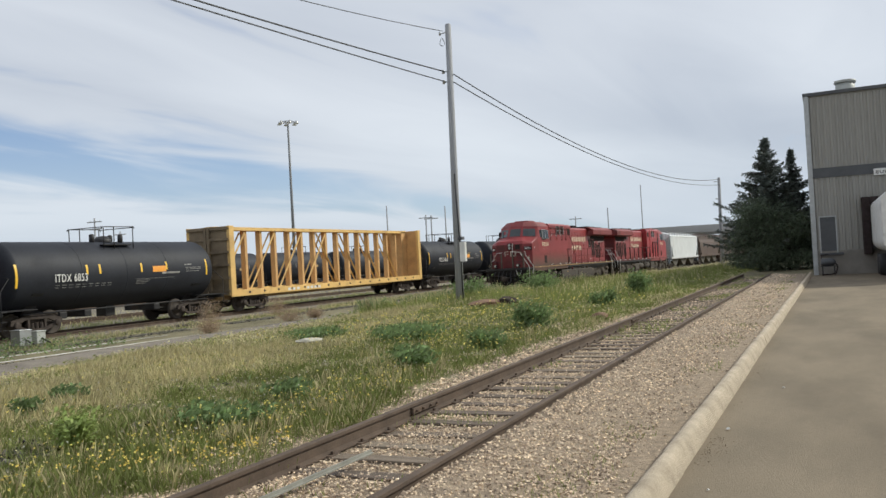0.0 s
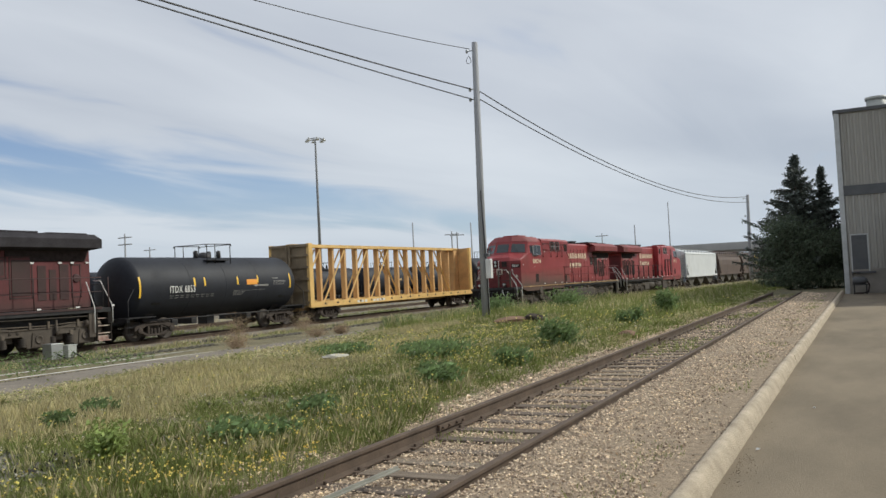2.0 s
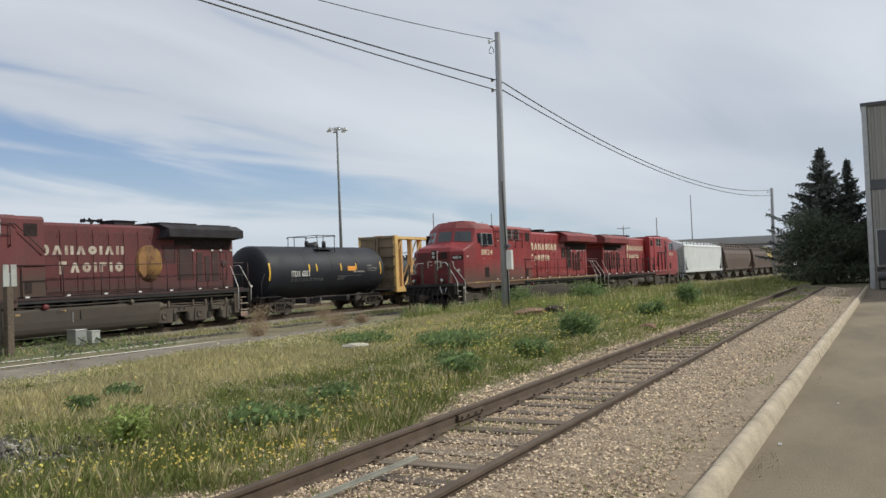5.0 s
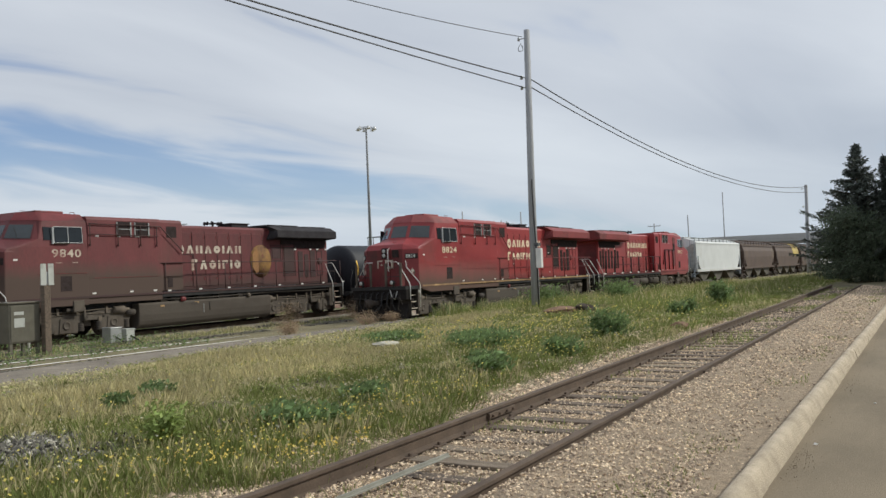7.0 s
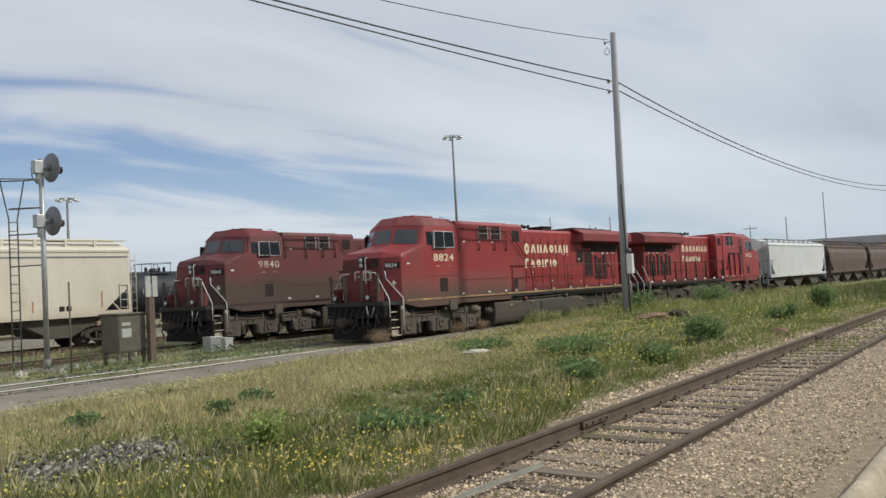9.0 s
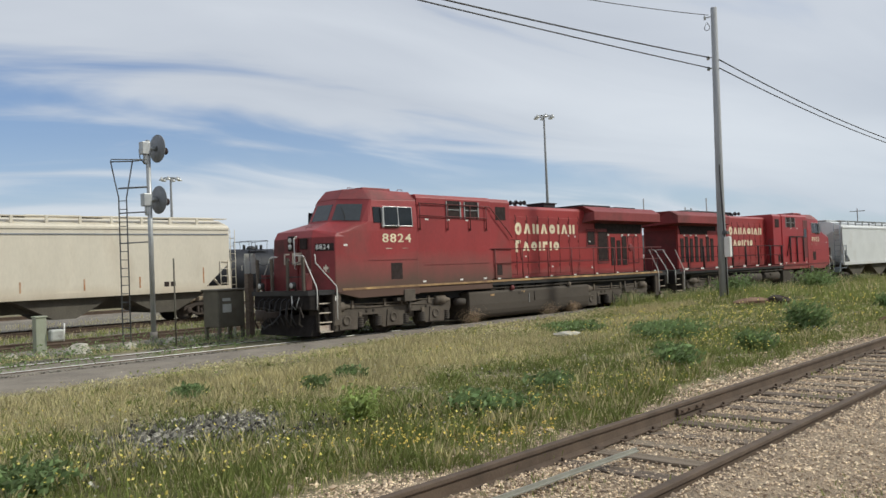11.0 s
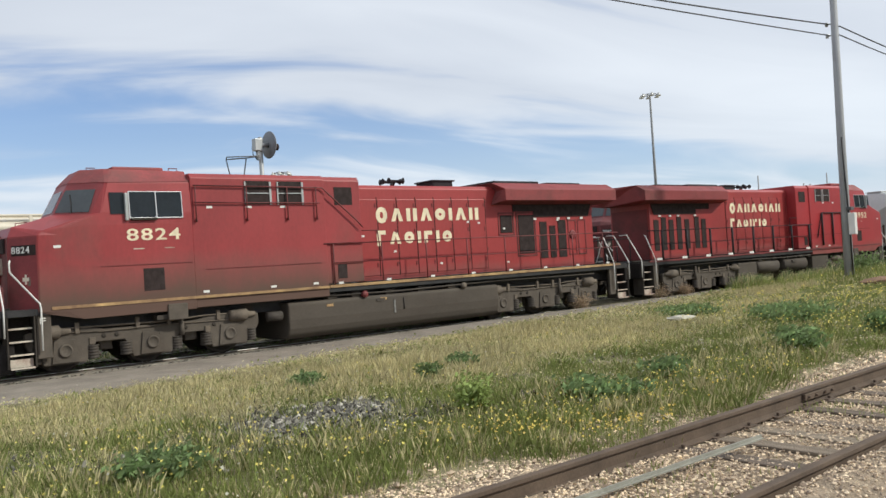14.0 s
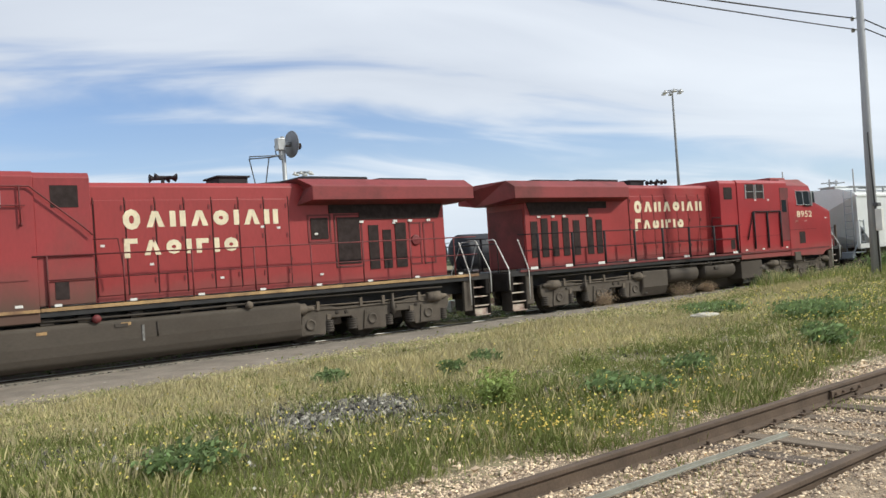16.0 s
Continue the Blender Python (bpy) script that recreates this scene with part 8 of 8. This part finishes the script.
# ---- weeds ----
def blades(name, x, y, h, w, material, label, rng, lean=0.35, zoff=0.0, curve=True):
    n = len(x)
    z = np.array([ground_z(a, b) for a, b in zip(x, y)]) + zoff - 0.02
    a, b = rng.uniform(0, 6.283, n), rng.uniform(0, 6.283, n)
    p = np.stack([x, y, z], 1)
    side = np.stack([np.cos(a), np.sin(a), np.zeros(n)], 1) * (w / 2)[:, None]
    l = rng.uniform(0.05, lean, n) * h
    tip = p + np.stack([np.cos(b) * l, np.sin(b) * l, h], 1)
    mid = p + np.stack([np.cos(b) * l * 0.3, np.sin(b) * l * 0.3, h * 0.55], 1)
    v = np.stack([p - side, p + side, mid + side * 0.8, tip, mid - side * 0.8], 1).reshape(-1, 3)
    k = np.arange(n)[:, None] * 5
    f = (k + np.array([[0, 1, 2, 3, 4]])).tolist()
    return mesh_stuff(name, v.tolist(), f, material, label, "weeds", "stuff")


RUBBLE = ((-8.75, 5.35), (-8.8, 4.6))


def bare(x, y):
    """Share of ground left open: the rubble patches."""
    d = np.min([np.hypot((x - a) / 1.15, (y - b) / 0.9) for a, b in RUBBLE], axis=0)
    return np.clip(1.35 - d, 0, 0.95)


def rail_side(y):
    """Where the weeds end towards the spur: at the rail close by, short of it further on."""
    return -4.64 - 0.65 * np.clip((y - 8.2) / 2.0, 0, 1) + 0.3 * np.clip((y - 17) / 6, 0, 1) - 0.75 * np.clip((5.4 - y) / 0.7, 0, 1)


def tufts(name, cx, cy, per, h, w, material, label, rng, lean, spread):
    """Grass in tufts: blades that fan out from shared roots."""
    n = len(cx) * per
    i = np.repeat(np.arange(len(cx)), per)
    ang, rad = rng.uniform(0, 6.283, n), np.abs(rng.normal(0, 1, n)) * spread[i]
    x, y = cx[i] + np.cos(ang) * rad, cy[i] + np.sin(ang) * rad
    gz = np.array([ground_z(a, b) for a, b in zip(cx, cy)])[i] - 0.02
    hh = h[i] * rng.uniform(0.45, 1.1, n)
    out = hh * lean * rng.uniform(0.2, 1.1, n)
    b = ang + rng.normal(0, 0.5, n)
    p = np.stack([x, y, gz], 1)
    side = np.stack([-np.sin(b), np.cos(b), np.zeros(n)], 1) * (w[i] / 2 * rng.uniform(0.6, 1.3, n))[:, None]
    mid = p + np.stack([np.cos(b) * out * 0.35, np.sin(b) * out * 0.35, hh * 0.62], 1)
    tip = p + np.stack([np.cos(b) * out, np.sin(b) * out, hh], 1)
    v = np.stack([p - side, p + side, mid + side * 0.75, tip, mid - side * 0.75], 1).reshape(-1, 3)
    f = (np.arange(n)[:, None] * 5 + np.array([[0, 1, 2, 3, 4]])).tolist()
    return mesh_stuff(name, v.tolist(), f, material, label, "weeds", "stuff")


def low_leaves(name, x, y, size, height, material, label, rng):
    """Ground-hugging leaves of mixed tilt."""
    n = len(x)
    z = np.array([ground_z(a, b) for a, b in zip(x, y)]) + rng.uniform(0.0, 1.0, n) ** 1.5 * height
    c = np.stack([x, y, z], 1)
    u = rng.normal(0, 1, (n, 3)) * np.array([1, 1, 0.5])
    u /= np.linalg.norm(u, axis=1)[:, None]
    k = rng.normal(0, 1, (n, 3))
    k = np.cross(u, k)
    k /= np.linalg.norm(k, axis=1)[:, None]
    s = size[:, None]
    v = np.stack([c - u * s, c + k * s * 0.45, c + u * s, c - k * s * 0.45], 1).reshape(-1, 3)
    f = (np.arange(n)[:, None] * 4 + np.array([[0, 1, 2, 3]])).tolist()
    return mesh_stuff(name, v.tolist(), f, material, label, "weeds", "stuff")


def build_weeds():
    rng = np.random.default_rng(9)
    x, y, r = scatter(rng, 350000, -19.9, -4.6, -3, 72, 6.0, 1.15)
    ok = (x > road_edge(y) + rng.normal(0, 0.2, len(x))) & (rng.uniform(0, 1, len(x)) > bare(x, y)) & (x < rail_side(y) - 0.3 * np.abs(rng.normal(0, 0.6, len(x))))
    x, y, r = x[ok], y[ok], r[ok]
    big, fine = field_noise(x, y, 0.28, 0.0), field_noise(x, y, 1.1, 7.0)
    # straw on the road side near the viewer, green by the rails and further off
    border = np.interp(y, (0, 2, 4, 8, 12, 18, 26, 40), (-13.0, -11.6, -9.9, -8.7, -8.6, -10.5, -13.5, -15.5))
    t = np.clip((border + 0.8 - x) / 2.4, 0, 1)
    dryness = t * 0.9 + (big * 0.5 + fine * 0.35) * (0.45 + 0.55 * t) - 0.03
    dry = rng.uniform(0, 1, len(x)) < np.clip(dryness, 0.13, 0.82)
    keep = rng.uniform(0, 1, len(x)) < np.clip(0.8 + fine * 1.0 + big * 0.5, 0.1, 1)
    edge = np.clip((x - road_edge(y)) / 2.0, 0.35, 1)
    wide = np.maximum(1, r / 15.0)
    d = dry & keep
    h = (0.08 + 0.15 * rng.uniform(0, 1, len(x)) ** 1.4) * (1 + 0.5 * big) * edge
    tufts("dry_grass", x[d], y[d], 14, h[d], (0.0016 * wide)[d], "dryleaf", "straw-coloured dry grass on the slope", rng, 0.38, (0.10 * wide)[d])
    g = (~dry) & keep
    h = (0.05 + 0.13 * rng.uniform(0, 1, len(x)) ** 1.6) * (1 + 0.6 * fine) * edge
    tufts("green_grass", x[g], y[g], 12, h[g] * 0.95, (0.0024 * wide)[g], "green", "short green weeds and grass", rng, 0.55, (0.10 * wide)[g])
    # low cover
    x, y, r = scatter(rng, 450000, -19.9, -4.6, -2.5, 60, 6.5, 1.3)
    ok = (x > road_edge(y) + rng.normal(0.2, 0.3, len(x))) & (rng.uniform(0, 1, len(x)) > bare(x, y) * 1.02) & (x < rail_side(y) - 0.25 * np.abs(rng.normal(0, 0.7, len(x))))
    x, y, r = x[ok], y[ok], r[ok]
    q = field_noise(x, y, 0.6, 17.0)
    g = rng.uniform(0, 1, len(x)) < np.clip(0.62 + q * 1.2 - 0.4 * np.clip((np.interp(y, (0, 2, 4, 8, 12, 18, 26, 40), (-13.0, -11.6, -9.9, -8.7, -8.6, -10.5, -13.5, -15.5)) - x) / 2.5, 0, 1), 0.1, 0.97)
    wide = np.maximum(1, r / 7.0)
    low_leaves("green_cover", x[g], y[g], (rng.uniform(0.007, 0.017, len(x)) * wide)[g], 0.12, "green", "low green clover and leaves", rng)
    low_leaves("dry_litter", x[~g], y[~g], (rng.uniform(0.007, 0.017, len(x)) * wide)[~g], 0.08, "dryleaf", "dry grass litter on the ground", rng)
    # a few taller seed heads
    xs, ys, rs = scatter(rng, 6500, -17, -9.0, 1, 26, 8, 1.0)
    ok = (xs > road_edge(ys) + 1) & (rng.uniform(0, 1, len(xs)) > bare(xs, ys))
    blades("seed_heads", xs[ok], ys[ok], rng.uniform(0.2, 0.34, ok.sum()), np.full(ok.sum(), 0.0024) * np.maximum(1, rs[ok] / 11), "dryleaf", "tall pale seed heads", rng, 0.5)
    # tall weeds further along the bank
    xs, ys = rng.uniform(-19, -6.2, 24000), rng.uniform(30, 78, 24000)
    ok = (xs > road_edge(ys)) & (field_noise(xs, ys, 0.5, 3) > -0.1)
    blades("tall_weeds", xs[ok], ys[ok], rng.uniform(0.15, 0.5, ok.sum()), rng.uniform(0.015, 0.035, ok.sum()), "green", "tall green weeds beside the far tracks", rng, 0.5)
    xs, ys = rng.uniform(-19, -6.2, 9000), rng.uniform(34, 90, 9000)
    ok = (xs > road_edge(ys)) & (field_noise(xs, ys, 0.5, 13) > 0.05)
    blades("tall_straw", xs[ok], ys[ok], rng.uniform(0.2, 0.6, ok.sum()), rng.uniform(0.012, 0.03, ok.sum()), "dryleaf", "tall straw-coloured weeds by the far tracks", rng, 0.5)
    # thin growth between the tracks and in the siding
    for name, x0, x1, y0, y1, n, h, material, zo, label in (
            ("track_weeds", -26.9, -23.4, -2, 60, 17000, 0.2, "green", -0.02, "low weeds between the main tracks"),
            ("track_straw", -26.9, -23.6, -2, 60, 9000, 0.3, "dryleaf", -0.02, "dry grass between the main tracks"),
            ("yard_weeds", -34.8, -30.0, -2, 60, 15000, 0.3, "green", -0.02, "weeds between the yard tracks"),
            ("yard_straw", -45, -30.0, -2, 90, 14000, 0.35, "dryleaf", -0.02, "dry grass between the yard tracks")):
        xs, ys = rng.uniform(x0, x1, n), rng.uniform(y0, y1, n)
        ok = field_noise(xs, ys, 0.7, 5) > -0.12
        blades(name, xs[ok], ys[ok], rng.uniform(0.3, 1, ok.sum()) * h, rng.uniform(0.012, 0.03, ok.sum()), material, label, rng, 0.7, zo)
    # tall soft growth between the road and the near rail further along
    for name, material, n in (("rail_weeds", "deep", 1700), ("rail_straw", "dryleaf", 1500)):
        ys = np.concatenate([rng.uniform(32.6, 41.5, n), rng.uniform(44, 66, n)])
        xs = np.array([track1_x(b) for b in ys]) + 1.75 + rng.normal(0, 0.28, len(ys))
        ok = field_noise(xs, ys, 0.45, 61) > -0.2
        blades(name, xs[ok], ys[ok], rng.uniform(0.3, 0.85, ok.sum()) * (0.8 + 0.6 * field_noise(xs[ok], ys[ok], 0.6, 9)), rng.uniform(0.012, 0.03, ok.sum()), material, "tall weeds beside the near rail", rng, 0.55)
    # leafy growth round the signal's foot and along the rail before it
    xs, ys = rng.uniform(-26.9, -20.7, 10000), rng.uniform(2, 21, 10000)
    q = field_noise(xs, ys, 0.6, 51)
    away = xs - np.array([track1_x(b) for b in ys])
    ok = (q > -0.22) & (np.abs(away - 0.72) > 0.1) & (np.abs(away + 0.72) > 0.1) & (away < 0.85)
    tall = np.where(away < -1.0, 0.36, 0.15)
    low_leaves("signal_weeds", xs[ok], ys[ok], rng.uniform(0.022, 0.055, ok.sum()), tall[ok] * (1 + q[ok]), "deep", "low leafy green weeds round the signal and the rails", rng)
    xs, ys, rs = scatter(rng, 26000, -5.6, -1.5, 3, 48, 9, 0.6)
    ok = (field_noise(xs, ys, 0.9, 21) > 0.22) & (np.abs(xs + 4.52) > 0.12) & (np.abs(xs + 3.02) > 0.12)
    fx, fy = rng.uniform(-5.4, -2.6, 16000), rng.uniform(17, 49, 16000)
    far = (field_noise(fx, fy, 0.45, 41) + 0.3 * field_noise(fx, fy, 2.0, 43) > 0.26 - 0.007 * (fy - 17)) & (rng.uniform(0, 1, len(fx)) < 0.5) & (np.abs(fx + 4.52) > 0.1) & (np.abs(fx + 3.02) > 0.1)
    blades("spur_weeds", fx[far], fy[far], rng.uniform(0.03, 0.13, far.sum()), rng.uniform(0.01, 0.02, far.sum()), "green", "green weeds growing through the far spur track", rng, 0.7)
    k = rng.normal(0, 1, (2, 1300))
    xs, ys, rs = np.append(xs[ok], -2.35 + 0.42 * k[0]), np.append(ys[ok], 5.5 + 0.75 * k[1]), np.append(rs[ok], np.full(1300, 6.0))
    ok = (xs < -1.45) & (np.abs(xs + 3.02) > 0.12) & (ys > 3)
    blades("siding_weeds", xs[ok], ys[ok], rng.uniform(0.02, 0.075, ok.sum()), rng.uniform(0.005, 0.010, ok.sum()) * np.maximum(1, rs[ok] / 9), "green", "sparse small weeds in the gravel", rng, 0.8)


def flower_heads(name, x, y, z, size, material, label, rng):
    """Small open flowers: two crossed petals pairs each."""
    n = len(x)
    c = np.stack([x, y, z], 1)
    verts = []
    a = rng.uniform(0, 6.283, n)
    for k in range(2):
        u = np.stack([np.cos(a + k * 1.57), np.sin(a + k * 1.57), rng.uniform(-0.3, 0.5, n)], 1) * size[:, None]
        w = np.stack([-np.sin(a + k * 1.57) * 0.6, np.cos(a + k * 1.57) * 0.6, rng.uniform(0.3, 0.9, n)], 1) * size[:, None]
        verts.append(np.stack([c - u, c - w, c + u, c + w], 1))
    v = np.concatenate(verts, 0).reshape(-1, 3)
    f = (np.arange(len(v) // 4)[:, None] * 4 + np.array([[0, 1, 2, 3]])).tolist()
    return mesh_stuff(name, v.tolist(), f, material, label, "wildflowers", "stuff")


def build_flowers():
    rng = np.random.default_rng(21)
    spots = [(-5.9, 5.3, 0.5, 90), (-5.75, 5.9, 0.5, 100), (-5.6, 6.7, 0.4, 90), (-5.9, 8.9, 0.5, 110), (-6.0, 10.0, 0.5, 80), (-12.0, 22, 1.8, 360), (-13.5, 26, 1.8, 160), (-8.0, 17.4, 1.1, 300), (-6.3, 14.2, 0.5, 130), (-8.0, 16.2, 0.8, 200), (-10.6, 20.6, 1.3, 380), (-6.3, 15.4, 0.5, 170), (-7.2, 2.7, 0.8, 110), (-6.6, 3.2, 0.7, 80), (-11.5, 26.0, 2.0, 340), (-9.0, 23.0, 1.5, 260), (-9.5, 30, 2.2, 240), (-8.2, 2.4, 0.9, 120), (-9.8, 2.8, 0.9, 50), (-7.2, 3.4, 0.6, 90), (-6.2, 4.2, 0.4, 70), (-11, 4.5, 0.8, 40), (-9.6, 7.2, 0.5, 50), (-12, 36, 3, 160), (-10, 42, 3, 120)]
    xs = np.concatenate([rng.normal(a, s * 1.25, int(n * (0.7 if b < 9 else 1.0))) for a, b, s, n in spots] + [rng.uniform(-15, -5.6, 480)])
    ys = np.concatenate([rng.normal(b, s * 1.25, int(n * (0.7 if b < 9 else 1.0))) for a, b, s, n in spots] + [rng.uniform(2, 32, 480)])
    ok = (xs < -5.1) & (xs > road_edge(ys) + 0.3) & (ys > 1.2) & (rng.uniform(0, 1, len(xs)) < np.clip((9.5 / np.hypot(xs, ys)) ** 1.2, 0.3, 1))
    xs, ys = xs[ok], ys[ok]
    r = np.hypot(xs, ys)
    h = rng.uniform(0.12, 0.32, len(xs))
    z = np.array([ground_z(a, b) for a, b in zip(xs, ys)]) + h
    flower_heads("yellow_flowers", xs, ys, z, rng.uniform(0.009, 0.019, len(xs)) * np.maximum(0.85, r / 16), "petal", "yellow wildflowers scattered through the weeds", rng)
    # golden clusters beside the rail
    gold = [(-6.0, 5.4, 0.16, 26), (-5.75, 5.7, 0.18, 44), (-5.3, 6.0, 0.16, 30), (-5.2, 6.35, 0.15, 36), (-5.0, 6.5, 0.12, 22), (-4.85, 6.9, 0.12, 26), (-6.1, 6.8, 0.18, 14), (-5.8, 8.2, 0.25, 26), (-5.9, 9.4, 0.3, 26), (-5.7, 10.3, 0.25, 22), (-6.3, 5.0, 0.25, 14)]
    gx, gy = (np.concatenate([rng.normal(g[k], g[2] * (0.8 if k else 1.2), g[3]) for g in gold]) for k in (0, 1))
    gx, gy = np.minimum(gx * 0.96, -4.75), gy * 0.93
    gh = rng.uniform(0.12, 0.28, len(gx))
    gz = np.array([ground_z(a, b) for a, b in zip(gx, gy)]) + gh
    flower_heads("golden_flowers", gx, gy, gz, rng.uniform(0.009, 0.016, len(gx)), "petal_gold", "golden yellow flower clusters beside the rail", rng)
    blades("golden_stems", gx, gy, gh, np.full(len(gx), 0.006), "green", "green stems under the golden flowers", rng, 0.06)
    blades("flower_stems", xs, ys, h, np.full(len(xs), 0.007) * np.maximum(1, r / 9), "green", "thin green flower stems", rng, 0.06)
    xs, ys = rng.uniform(-16, -5.6, 700), rng.uniform(2, 26, 700)
    h = rng.uniform(0.1, 0.28, 700)
    z = np.array([ground_z(a, b) for a, b in zip(xs, ys)]) + h
    ok = xs > road_edge(ys) + 0.3
    flower_heads("pale_seed_tufts", xs[ok], ys[ok], z[ok], rng.uniform(0.010, 0.018, ok.sum()), "petal_w", "pale seed tufts among the weeds", rng)


def weed_bush(x, y, r, h, material, label, seed, count=420, size=0.05):
    rng = random.Random(seed)
    z = ground_z(x, y)
    ob = thing("weed_bush", label, "weed bush", pose(x, y, z), "leafy weeds on the bank")
    bm = bmesh.new()
    verts, faces = [], []
    for k in range(9):
        t = rng.uniform(0, 6.28)
        tip = Vector((math.cos(t) * r * rng.uniform(0.2, 0.8), math.sin(t) * r * rng.uniform(0.2, 0.8), h * rng.uniform(0.5, 1.0)))
        tube(bm, (Vector((0, 0, -0.02)), tip * 0.5 + Vector((0, 0, 0.04)), tip), 0.008, 4, 0.003)
        for s in (0.35, 0.65, 0.95):
            leaf_cloud(verts, faces, tip * s, (r * 0.5, r * 0.5, h * 0.32), count // 27, size, rng)
    part("stem", bm, "green", ob)
    me = bpy.data.meshes.new("leaves")
    me.from_pydata([(a, b, max(0.0, c)) for a, b, c in verts], [], faces)
    me.materials.append(M[material])
    new("leaves", me).parent = ob
    return ob


def build_bushes():
    for i, (x, y, r, h) in enumerate(((-6.85, 33.4, 0.55, 0.85), (-6.65, 19.2, 0.55, 0.62), (-6.4, 12.5, 0.5, 0.42), (-8.8, 16.8, 0.9, 0.5), (-9.6, 17.6, 0.6, 0.42), (-13.3, 19.9, 0.9, 0.35), (-14.2, 21.0, 0.9, 0.32), (-6.42, 7.65, 0.55, 0.28), (-6.2, 15.1, 0.4, 0.4), (-7.0, 27.6, 0.45, 0.52), (-12.4, 7.0, 0.35, 0.28), (-7.0, 9.6, 0.4, 0.25), (-10.8, 9.2, 0.3, 0.3), (-17.2, 40, 1.2, 0.9), (-15.5, 47, 1.5, 1.0), (-7.4, 2.6, 0.45, 0.3), (-10.4, 8.1, 0.22, 0.25))):
        weed_bush(x, y, r * 1.02, h * (0.85 if h < 0.6 else 1.05), "deep", "dense dark green leafy weed on the bank", 40 + i, int(700 + 1300 * r), 0.035 + 0.03 * min(1, y / 40))
    weed_bush(-7.3, 6.25, 0.28, 0.40, "bright", "bright green broad-leaved sapling beside the rubble", 90, 1400, 0.03)
    for i, (x, y, r, h) in enumerate(((-20.0, 23.1, 0.62, 0.48), (-19.95, 27.9, 0.85, 0.52), (-19.7, 29.3, 0.4, 0.4), (-24.9, 28.9, 0.8, 1.1), (-24.9, 33.5, 0.9, 0.9))):
        b = weed_bush(x, y, r, h, "brush", "dead pale brown brush beside the rails", 70 + i, 2400, 0.022)
        b["group"] = "dead brush"


build_weeds()
build_flowers()
build_bushes()

# ---- moving things ----
def span1(y0, y1, flip=False):
    """Pose of a vehicle whose ends stand at y0 and y1 on the near main track."""
    xa, za, xb, zb = track1_x(y0), track1_z(y0), track1_x(y1), track1_z(y1)
    yaw = math.degrees(math.atan2(-(xb - xa), y1 - y0))
    rise = math.degrees(math.atan2(zb - za, y1 - y0))
    if flip:
        return pose(xb, y1, zb, 0, 0, yaw + 180) @ pose(0, 0, 0, -rise)
    return pose(xa, y0, za, 0, 0, yaw) @ pose(0, 0, 0, rise)


LEAD = [(0, 53.414), (0.5, 51.747), (1, 50.123), (1.5, 48.567), (2, 46.905), (2.5, 45.249), (3, 43.581), (3.5, 41.954), (4, 40.200), (4.5, 38.482), (5, 36.748), (5.5, 34.999), (6, 33.237), (6.5, 31.468), (7, 29.661), (7.5, 27.854), (8, 25.990), (8.5, 24.189), (9, 22.336), (9.5, 20.470), (10, 18.590), (10.5, 16.705), (11, 14.789), (11.5, 12.870), (12, 10.938), (12.5, 8.978), (13, 7.034), (13.5, 5.067), (14, 3.068), (14.5, 1.001), (15, -0.836), (15.5, -2.899), (16, -5.054)]
BACK = [(0, -2.193), (0.5, -1.118), (1, -0.033), (1.5, 1.065), (2, 2.173), (2.5, 3.294), (3, 4.426), (3.5, 5.57), (4, 6.725), (4.5, 7.891), (5, 9.07), (5.5, 10.26), (6, 11.461), (6.5, 12.674), (7, 13.899), (7.5, 15.135), (8, 16.377), (8.5, 17.619), (9, 18.861), (9.5, 20.103), (10, 21.345), (10.5, 22.587), (11, 23.829), (11.5, 25.071), (12, 26.313), (12.5, 27.555), (13, 28.797), (13.5, 30.039), (14, 31.281), (14.5, 32.523), (15, 33.765), (15.5, 35.007), (16, 36.249)]


def place(rows, t):
    for (a, u), (b, v) in zip(rows, rows[1:]):
        if t <= b:
            return u + (v - u) * (t - a) / (b - a)
    return rows[-1][1]


def spin(vehicle, rows, way, dt=0.15):
    """Turn every wheelset with the distance run."""
    n = int(round(16 / dt))
    for ob in vehicle.children_recursive:
        if "radius" in ob:
            r, p = ob["radius"], ob.matrix_basis.translation.copy()
            walk(ob, [(16 * i / n, pose(p.x, p.y, p.z, math.degrees(way * (place(rows, 16 * i / n) - rows[0][1]) / r))) for i in range(n + 1)])


def motions():
    times = [i * 0.5 for i in range(33)]
    off = 0.0
    for ob, length, flip in ((lead, 23.1, False), (second, 23.1, True), (white_hopper, 18.6, False), (brown_hopper, 18.0, False), (brown_two, 18.0, False), (brown_three, 18.0, False), (pale_four, 18.6, False)):
        rows = []
        for t in times:
            y = place(LEAD, t) + off
            rows.append((t, span1(y, y + length, flip)))
        walk(ob, rows)
        off += length
    off = 0.0
    for ob, length in ((pusher, 21.85), (tank_car, 13.0), (beam_car, 21.6), (end_tank, 13.0), (tail_tank, 13.0)):
        walk(ob, [(t, pose(TRACK2_X, place(BACK, t) + off, TRACK2_Z)) for t in times])
        off += length
    for ob in (lead, white_hopper):
        spin(ob, LEAD, -1)
    spin(second, LEAD, 1)
    for ob in (pusher, tank_car, beam_car, end_tank):
        spin(ob, BACK, -1)


motions()
